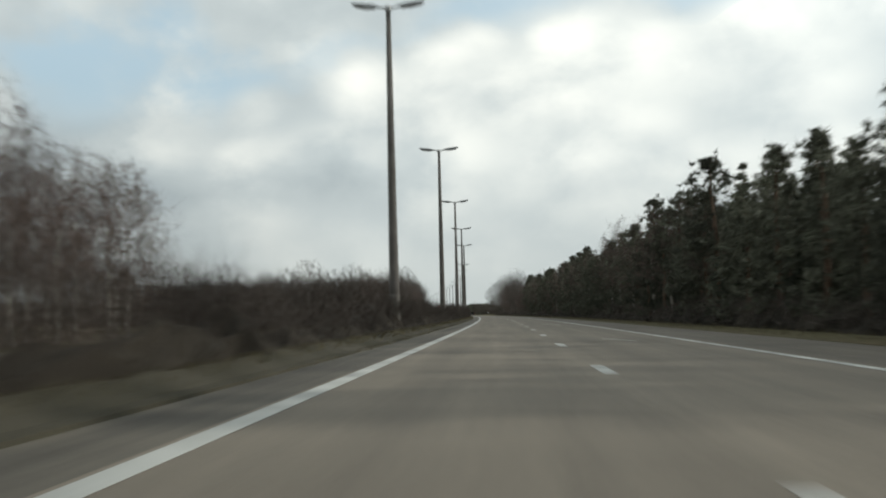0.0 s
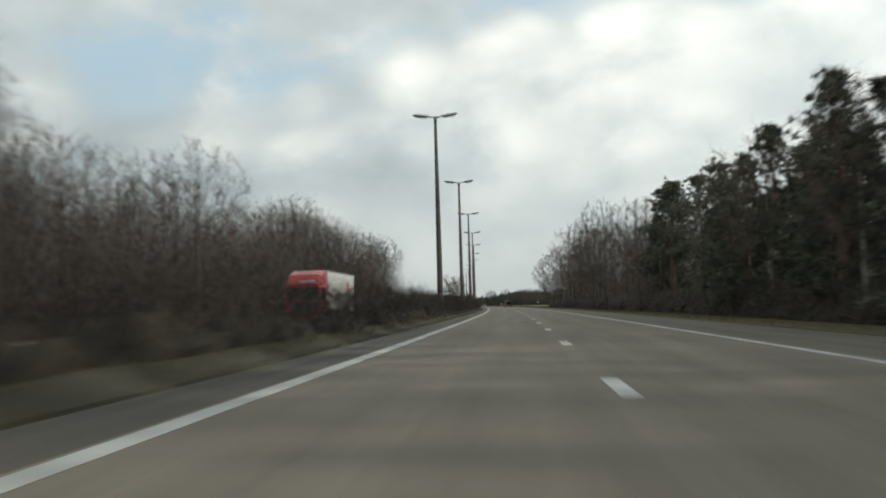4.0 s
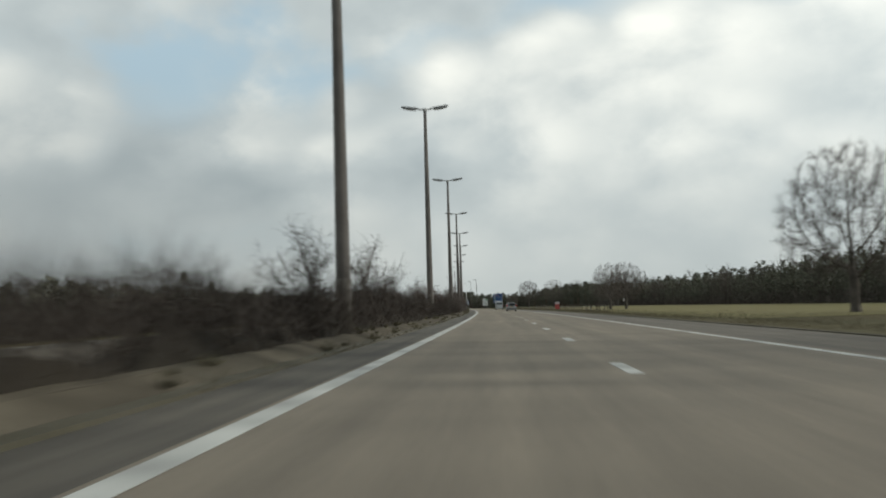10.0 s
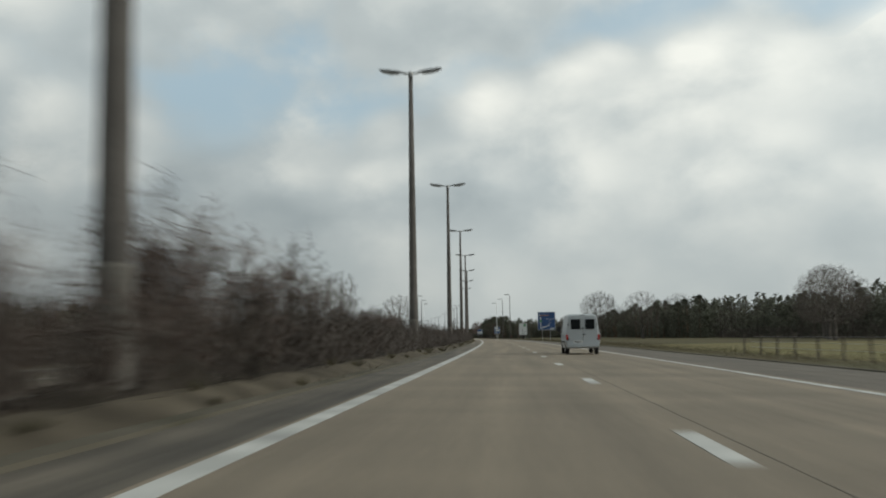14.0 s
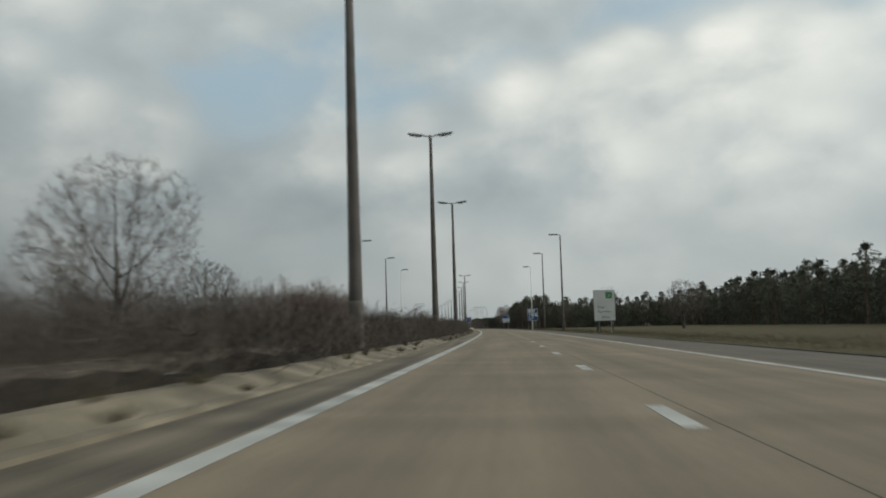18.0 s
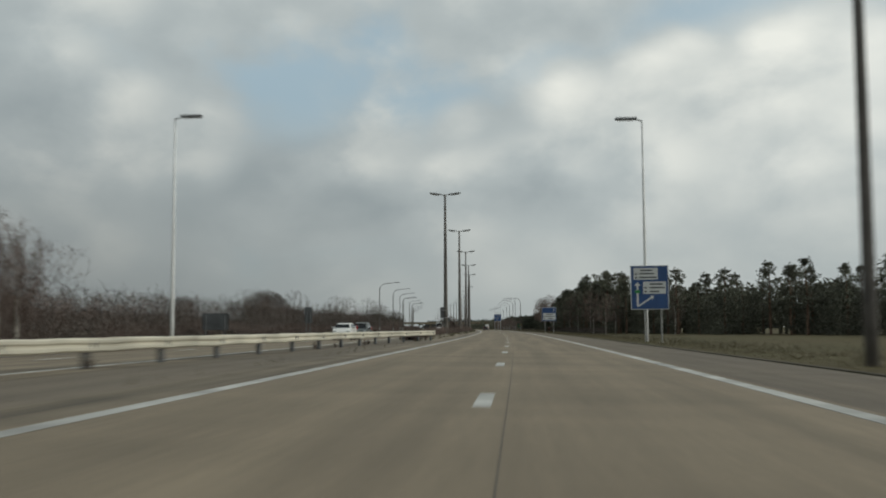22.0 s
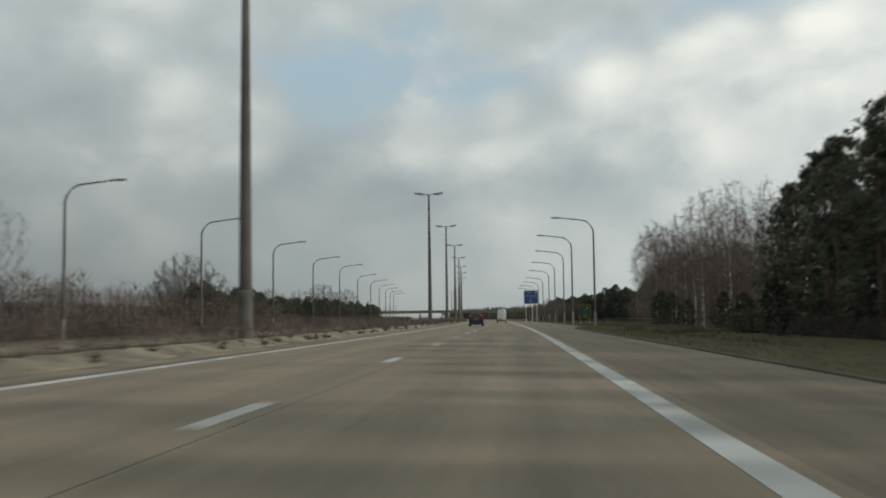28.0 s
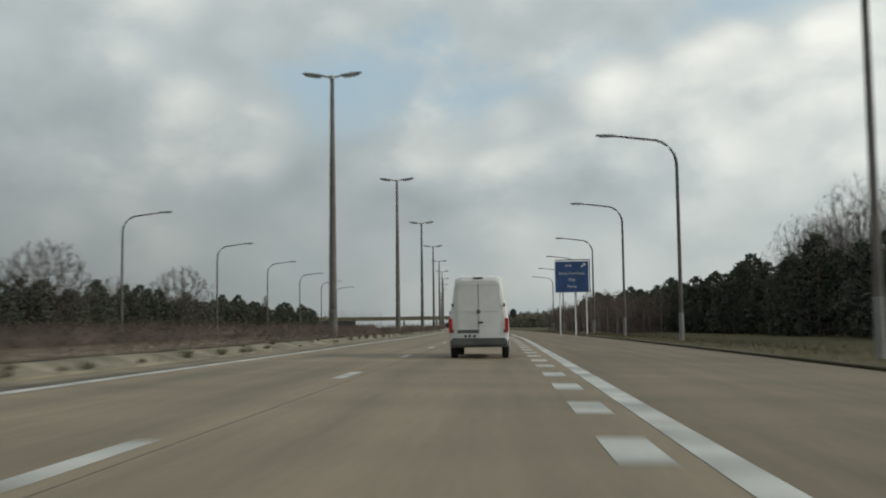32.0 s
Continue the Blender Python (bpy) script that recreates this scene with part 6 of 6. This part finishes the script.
def passenger_car(m, mat, label, L=4.1, w=0.84, H=1.47, estate=True, plate=M_PLATE_Y, rear_lamp_z=0.95):
    """Hatchback or estate."""
    t = thing("car", m, label, "car")
    y0, y1 = -L / 2, L / 2
    back = 0.12 if estate else 0.45
    st = [(y0, w * 0.90, 0.34, 0.86, 0.93, w * 0.74), (y0 + 0.05, w * 0.96, 0.28, 0.92, 1.0, w * 0.78), (y0 + 0.10 + back, w, 0.24, 0.95, H - 0.10, w * 0.67), (y0 + 0.55 + back, w, 0.22, 0.96, H, w * 0.69),
          (0.25, w, 0.2, 0.95, H, w * 0.70), (0.75, w, 0.2, 0.94, H - 0.13, w * 0.72), (1.35 * L / 4.1, w, 0.21, 0.92, 0.98, w * 0.80), (y1 - 0.35, w * 0.96, 0.23, 0.80, 0.85, w * 0.8), (y1 - 0.06, w * 0.84, 0.27, 0.62, 0.68, w * 0.7), (y1, w * 0.76, 0.32, 0.52, 0.56, w * 0.62)]
    car_body(t, st, mat)
    ya, yb = y0 + 0.03, y0 + 0.10 + back
    quad(t, "rear_window", [(-w * 0.82, ya + 0.0, 0.98), (w * 0.82, ya + 0.0, 0.98), (w * 0.63, yb - 0.03, H - 0.12), (-w * 0.63, yb - 0.03, H - 0.12)], M_GLASS, 0.035, "dark rear window")
    part("roof_spoiler", box(w * 1.22, 0.2, 0.05, 0, yb + 0.0, H - 0.09, 0.02), mat, t)
    quad(t, "windscreen", [(w * 0.74, 1.33 * L / 4.1, 1.0), (-w * 0.74, 1.33 * L / 4.1, 1.0), (-w * 0.66, 0.80, H - 0.13), (w * 0.66, 0.80, H - 0.13)], M_GLASS, 0.03, "dark windscreen")
    for sd in (-1, 1):
        for a, b, top in ((-0.12, 0.98, 0.62), (-1.15, -0.18, -1.1)):
            pts = [(sd * w * 0.985, a, 0.98), (sd * w * 0.985, b, 0.98), (sd * w * 0.75, (b - 0.38 if b > 0 else b), H - 0.12), (sd * w * 0.75, a, H - 0.12)]
            quad(t, "side_window", pts if sd > 0 else pts[::-1], M_GLASS, 0.015)
        part("mirror", box(0.2, 0.12, 0.14, sd * (w + 0.1), 0.72, 0.95, 0.03), mat, t)
        shape = ((0.70, -0.04), (0.985, -0.15), (1.012, 0.02), (0.99, 0.17), (0.90, 0.25), (0.80, 0.10))
        ring = lambda y, g: [(sd * w * (0.88 + (a - 0.88) * g), y + 0.1 * max(0.0, a - 0.85), rear_lamp_z + c * g) for a, c in shape]
        part("tail_lamp", loft([ring(y0 - 0.035, 0.86), ring(y0 - 0.005, 1.0), ring(y0 + 0.3, 1.0)]), M_TAIL, t, "wedge-shaped red tail lamp")
        part("headlamp", box(0.32, 0.3, 0.16, sd * w * 0.66, y1 - 0.22, 0.6, 0.05), M_LAMPCLEAR, t)
        for y in (y0 + 0.78, y1 - 0.82):
            wheel(t, sd * (w - 0.11), y, 0.30)
    bp = part("rear_bumper", box(w * 1.92, 0.24, 0.40, 0, y0 + 0.03, 0.28, 0.08), mat, t)
    part("bumper_strip", box(w * 1.86, 0.08, 0.17, 0, y0 - 0.075, 0.40, 0.03), M_TRIM, bp, "dark grey plastic strip")
    part("valance", box(w * 1.3, 0.1, 0.1, 0, y0 + 0.02, 0.2, 0.02), M_TRIM, bp, "dark lower valance")
    part("front_bumper", box(w * 1.6, 0.14, 0.2, 0, y1 - 0.07, 0.3, 0.05), M_TRIM, t)
    part("number_plate", box(0.5, 0.02, 0.12, 0, y0 - 0.02, 0.74, 0.004), plate, t)
    for x in (-0.16, 0.0, 0.15):
        part("plate_bar", box(0.1, 0.006, 0.07, x, y0 - 0.035, 0.765), M_SIGNBLACK, t)
    part("tailgate_trim", box(0.62, 0.02, 0.035, 0, y0 - 0.01, 0.9, 0.008), M_TRIM, t)
    part("aerial", tube([(0, -0.4, H - 0.02), (0, -0.62, H + 0.28)], [0.012, 0.006], 5), M_TRIM, t)
    if estate:
        for sd in (-1, 1):
            part("roof_rail", tube([(sd * w * 0.68, -1.3, H + 0.0), (sd * w * 0.68, -1.2, H + 0.045), (sd * w * 0.68, 0.3, H + 0.045), (sd * w * 0.68, 0.4, H - 0.01)], [0.018] * 4, 6), M_TRIM, t)
    return t


def van(m, mat, label, L=5.2, w=0.9, H=2.35, windows=True, plate=M_PLATE_W, dark_bumper=True, tall_lamps=True, nose=1.0, tailgate=False):
    """Panel van or minibus with two rear doors."""
    t = thing("van", m, label, "van")
    y0, y1 = -L / 2, L / 2
    b = 1.08
    st = [(y0, w * 0.96, 0.42, b, H - 0.10, w * 0.80), (y0 + 0.06, w, 0.36, b, H - 0.02, w * 0.84), (y0 + 0.5, w, 0.32, b, H, w * 0.85), (y1 - 1.9 * nose, w, 0.3, b, H, w * 0.85), (y1 - 1.45 * nose, w, 0.3, b, H - 0.08, w * 0.84),
          (y1 - 0.72 * nose, w * 0.99, 0.3, b, 1.2, w * 0.85), (y1 - 0.14, w * 0.92, 0.34, 0.85, 0.95, w * 0.8), (y1, w * 0.82, 0.4, 0.66, 0.72, w * 0.7)]
    if not windows:          # high roof that leans in towards the top
        st[0:3] = [(y0, w * 0.95, 0.42, b, H - 0.16, w * 0.68), (y0 + 0.07, w, 0.36, b, H - 0.05, w * 0.75), (y0 + 0.5, w, 0.32, b, H, w * 0.79)]
    car_body(t, st, mat)
    zw0, zw1 = b + (H - b) * 0.22, H - 0.28
    if tailgate:
        d = part("tailgate", box(w * 1.62, 0.03, H - 0.62, 0, y0 - 0.008, 0.48, 0.015), mat, t)
        part("rear_window", box(w * 1.42, 0.02, (H - 0.16) - 1.05, 0, y0 - 0.03, 1.05, 0.03), M_GLASS, d, "wide dark rear window")
        part("rear_wiper", box(0.5, 0.012, 0.025, 0.1, y0 - 0.045, 1.1), M_TRIM, d)
    for sd in (-1, 1):
        if tailgate:
            continue
        d = part("rear_door", box(w * (0.80 if windows else 0.70), 0.03, H - 0.74, sd * w * (0.415 if windows else 0.36), y0 - 0.008, 0.5, 0.012), mat, t)
        if windows:
            part("door_window", box(w * 0.56, 0.02, (zw1 - zw0), sd * w * 0.42, y0 - 0.03, zw0, 0.02), M_GLASS, d, "dark rear door window")
        part("hinge", box(0.05, 0.05, 0.1, sd * w * 0.86, y0 - 0.02, 1.5, 0.01), M_TRIM, d)
        part("hinge", box(0.05, 0.05, 0.1, sd * w * 0.86, y0 - 0.02, 0.75, 0.01), M_TRIM, d)
    for sd in (-1, 1):
        z = 0.72
        part("tail_lamp", box(0.10, 0.1, 0.44 if tall_lamps else 0.3, sd * (w * 0.93), y0 + 0.02, z + 0.02, 0.025), M_TAIL, t, "red tail lamp")
        part("mirror", box(0.22, 0.14, 0.3, sd * (w + 0.13), y1 - 1.15 * nose, 1.2, 0.05), M_TRIM, t, "black door mirror")
        pts = [(sd * w * 0.985, y1 - 1.75 * nose, b + 0.06), (sd * w * 0.985, y1 - 0.95 * nose, b + 0.06), (sd * w * 0.88, y1 - 1.35 * nose, min(H - 0.3, 1.75)), (sd * w * 0.88, y1 - 1.75 * nose, min(H - 0.3, 1.75))]
        quad(t, "side_window", pts if sd > 0 else pts[::-1], M_GLASS, 0.012)
        part("headlamp", box(0.3, 0.3, 0.22, sd * w * 0.7, y1 - 0.2, 0.66, 0.05), M_LAMPCLEAR, t)
        part("side_rub_strip", box(0.03, L * 0.66, 0.09, sd * (w + 0.004), -0.15, 0.62, 0.01), M_TRIM, t)
        for y in (y0 + 0.95, y1 - 0.9):
            wheel(t, sd * (w - 0.11), y, 0.32)
    quad(t, "windscreen", [(w * 0.80, y1 - 0.72 * nose, 1.2), (-w * 0.80, y1 - 0.72 * nose, 1.2), (-w * 0.76, y1 - 1.42 * nose, min(H - 0.12, H - 0.1)), (w * 0.76, y1 - 1.42 * nose, H - 0.12)], M_GLASS, 0.02)
    part("rear_bumper", box(w * 1.88, 0.16, 0.24, 0, y0 - 0.02, 0.36, 0.05), M_BUMPER if dark_bumper else mat, t, "grey plastic bumper")
    part("number_plate", box(0.46, 0.02, 0.12, -0.25, y0 - 0.04, 0.6, 0.004), plate, t)
    for x in (-0.38, -0.26, -0.12):
        part("plate_bar", box(0.08, 0.006, 0.07, x, y0 - 0.055, 0.625), M_SIGNBLACK, t)
    part("door_handle", box(0.16, 0.04, 0.05, 0.06, y0 - 0.04, 1.02, 0.012), M_TRIM, t)
    part("badge", tube([(0, y0 - 0.02, 1.36), (0, y0 - 0.045, 1.36)], [0.065, 0.055], 12), M_SIGNGREY, t)
    if not tailgate:
        part("door_gap", box(0.006, 0.008, H - 0.78, 0.0, y0 - 0.024, 0.52), M_SEAM, t)
    if not windows:
        for z in (H * 0.56, H - 0.3):
            part("door_crease", box(w * 1.36, 0.01, 0.01, 0, y0 - 0.024, z), M_SEAM, t)
        part("lower_skirt", box(w * 1.9, 0.1, 0.22, 0, y0 + 0.02, 0.34, 0.04), M_BUMPER, t, "grey lower skirt")
        # flat dark strip set on the doors above the number plate
        part("dirt_patch", box(0.62, 0.006, 0.1, -0.3, y0 - 0.026, 0.74), M_BUMPER, t, "flat dark strip above the number plate")
    part("brake_lamp", box(0.3, 0.05, 0.04, 0, y0 + 0.03, H - 0.1, 0.012), M_BUMPER, t, "dark high brake lamp")
    return t


def lorry(m, cab_mat, label, L=13.5, w=1.1, H=3.55):
    """Articulated lorry, nose towards +y."""
    t = thing("lorry", m, label, "lorry")
    y1 = L / 2
    cab = loft([[(x * w, y, z) for x, z in ((-0.96, 0.45), (-1, 0.9), (-1, 2.2), (-0.95, h - 0.1), (-0.8, h), (0.8, h), (0.95, h - 0.1), (1, 2.2), (1, 0.9), (0.96, 0.45))] for y, h in ((y1 - 2.1, H - 0.05), (y1 - 1.6, H - 0.05), (y1 - 0.7, H - 0.3), (y1 - 0.1, 2.6), (y1, 2.4))])
    c = part("cab", cab, cab_mat, t)
    part("windscreen", box(w * 1.75, 0.06, 0.8, 0, y1 + 0.01, 1.65, 0.03), M_GLASS, c, "dark windscreen")
    part("sun_visor", box(w * 1.8, 0.28, 0.16, 0, y1 + 0.12, 2.48, 0.03), cab_mat, c)
    part("name_board", box(w * 0.9, 0.03, 0.14, -0.3, y1 + 0.02, 2.75, 0.01), M_SIGNWHITE, c)
    part("grille", box(w * 1.4, 0.06, 0.75, 0, y1 + 0.01, 0.78, 0.03), M_TRIM, c, "dark slatted grille")
    part("front_bumper", box(w * 1.98, 0.3, 0.42, 0, y1 - 0.03, 0.32, 0.06), cab_mat, c)
    for sd in (-1, 1):
        part("headlamp", box(0.4, 0.06, 0.18, sd * w * 0.72, y1 + 0.1, 0.5, 0.03), M_LAMPCLEAR, c)
        part("mirror", box(0.12, 0.18, 0.62, sd * (w + 0.2), y1 - 0.12, 1.75, 0.04), M_TRIM, c, "tall black mirror")
        pts = [(sd * w * 1.005, y1 - 1.25, 1.65), (sd * w * 1.005, y1 - 0.25, 1.65), (sd * w * 1.005, y1 - 0.4, 2.35), (sd * w * 1.005, y1 - 1.25, 2.35)]
        quad(t, "side_window", pts if sd > 0 else pts[::-1], M_GLASS, 0.012)
        for y in (y1 - 1.1, y1 - 3.9, y1 - 9.4, y1 - 10.5, y1 - 11.6):
            wheel(t, sd * (w - 0.18), y, 0.44, 0.3)
        part("side_skirt", box(0.04, 4.2, 0.4, sd * (w - 0.04), y1 - 6.9, 0.5, 0.01), M_TRIM, t)
    tr = part("trailer", box(w * 2.02, L - 2.5, H - 0.95, 0, -1.25, 0.98, 0.03), M_TARP, t, "white tarpaulin trailer")
    for i in range(9):
        for sd in (-1, 1):
            part("strap", box(0.012, 0.05, H - 1.2, sd * w * 1.014, -1.25 - (L - 2.9) / 2 + i * (L - 2.9) / 8, 1.0), M_SIGNGREY, tr)
    for sd in (-1, 1):
        part("logo", box(0.012, 1.1, 0.7, sd * w * 1.016, -3.6, 2.2), cab_mat, tr, "faded coloured emblem")
        part("top_rail", box(0.06, L - 2.5, 0.12, sd * w * 0.99, -1.25, H - 0.1, 0.015), M_SIGNGREY, tr)
    part("chassis", box(0.9, L - 1.2, 0.25, 0, -0.5, 0.7), M_TRIM, t)
    return t


z_at = lambda o: -FALL * max(0, o)
van(stand(519.6, 6.8, z_at(6.8), 1), M_BLACKVAN, "blackish grey van with a wide dark rear window and red lamps", 4.6, 0.88, 1.78, True, M_PLATE_W, True, False, 0.9, True)
passenger_car(stand(702.6, 5.75, z_at(5.8), 0), M_SILVER, "silver estate car with red tail lamps and yellow plate", 3.9, 0.84, 1.47, True, M_PLATE_Y)
van(stand(782.6, 6.2, z_at(6.2), 0), M_GREYWHITE, "grey white minibus with two rear door windows", 5.0, 0.87, 2.1, True, M_PLATE_W, False, False)
van(stand(1541.6, 6.34, z_at(6.3), -1), M_VANWHITE, "dusty white high-roof panel van with windowless rear doors", 5.4, 0.87, 2.42, False, M_PLATE_W, True, True)
passenger_car(stand(1466.3, 3.1, z_at(3.1), 1), M_DARKBLUE, "dark blue hatchback with yellow number plate", 3.6, 0.78, 1.38, False, M_PLATE_Y)
lorry(stand(548, -10.2, -0.14, 180), M_CABBLUE, "lorry with violet blue cab and white tarpaulin trailer")
van(stand(86, -10.2, -0.14, 180), M_GREYCAR, "dark grey van on the opposite carriageway", 5.0, 0.87, 2.1, False)
lorry(stand(293, -10.2, -0.14, 180), M_CABRED, "lorry with red cab and white box trailer")
van(stand(436, -8.2, -0.05, 180), M_YELLOWVAN, "yellow delivery van on the opposite carriageway", 4.8, 0.86, 2.1, False)
passenger_car(stand(1187, -9.2, -0.05, 180), M_VANWHITE, "white hatchback on the opposite carriageway", 3.6, 0.78, 1.38, False, M_PLATE_W)
passenger_car(stand(1209, -11.0, -0.1, 180), M_GREYCAR, "dark grey people carrier on the opposite carriageway", 4.0, 0.84, 1.6, True, M_PLATE_W)
passenger_car(stand(1003, -9.0, -0.05, 180), M_SILVER, "silver hatchback on the opposite carriageway", 3.8, 0.8, 1.42, False, M_PLATE_W)
passenger_car(stand(662, -9.6, -0.05, 180), M_DARKRED, "dark red people carrier on the opposite carriageway", 4.0, 0.84, 1.6, True, M_PLATE_W)
van(stand(1330, -9.3, -0.05, 180), M_VANWHITE, "white van on the opposite carriageway", 4.8, 0.86, 2.1, False)

# ---- distance: low viaduct and woods on the horizon ----
def far_wood(name, s0, s1, o_of, height, seed, mat, label):
    """A distant tree line: many upright clumps in one mesh."""
    rg = np.random.default_rng(seed)
    n = int((s1 - s0) * 0.5)
    ss = rg.uniform(s0, s1, n)
    oo = np.array([o_of(v) for v in ss]) + rg.uniform(-25, 25, n)
    base, tip, r = [], [], []
    for a, b in zip(ss, oo):
        h = height * rg.uniform(0.7, 1.15)
        for _ in range(14):
            x, y = rg.normal() * 2.2, rg.normal() * 2.2
            z = rg.uniform(0, 0.7) * h
            base.append(W(a + x, b + y, z - 0.6))
            tip.append(W(a + x * 1.3, b + y * 1.3, min(h, z + h * rg.uniform(0.3, 0.5))))
            r.append(rg.uniform(0.7, 1.5) * K)
    return tagged(link_mesh(name, spikes(name, base, tip, r, mat), mat), label, "woods", "", "stuff")


# grey base colour that holds the haze over the far woods
M_FARWOOD = material("distant bare wood with haze in its colour", (0.075, 0.078, 0.075), 0.95, vary=0.2, scale=0.2, fine=1)
far_wood("far_woods_left", 0, 3000, lambda s: -230, 13, 1, M_FARWOOD, "distant grey tree line across the fields")
far_wood("far_woods_right", 0, 3000, lambda s: 190, 13, 2, M_FARWOOD, "distant grey tree line across the fields")
far_wood("far_woods_ahead", 2250, 2500, lambda s: 75 - (s - 2250) * 0.1, 11, 3, M_FARWOOD, "distant grey woods beside the far road")
far_wood("far_woods_ahead", 2200, 2500, lambda s: -110 + (s - 2200) * 0.1, 9, 4, M_FARWOOD, "distant grey woods beside the far road")
POPLAR = Kind("poplar", bare_tree_meshes(131, 13, 1.5, 0.12, 300, 0.5, up=0.8, thick=0.012, shell=0.2), M_BARK, "slim upright bare poplar in a far row", "tree", "far poplar row")
for i in range(17):
    POPLAR.plant(2250 + rt.uniform(-4, 4), -79 + i * 2.7 + rt.uniform(-0.5, 0.5), 2.0, rt.uniform(0.85, 1.1))
bridge = thing("overpass", stand(2060, 0, 0), "distant pale concrete overpass across the motorway", "bridge")
part("deck", box(150, 9, 1.1, 0, 0, 4.6, 0.1), M_PLINTH, bridge)
part("parapet", box(150, 0.25, 0.9, 0, -4.4, 5.7, 0.05), M_PLINTH, bridge)
part("parapet", box(150, 0.25, 0.9, 0, 4.4, 5.7, 0.05), M_PLINTH, bridge)
for x in (-21, -3, 15):
    part("pier", box(0.9, 7, 4.7, x, 0, -0.3, 0.1), M_PLINTH, bridge)
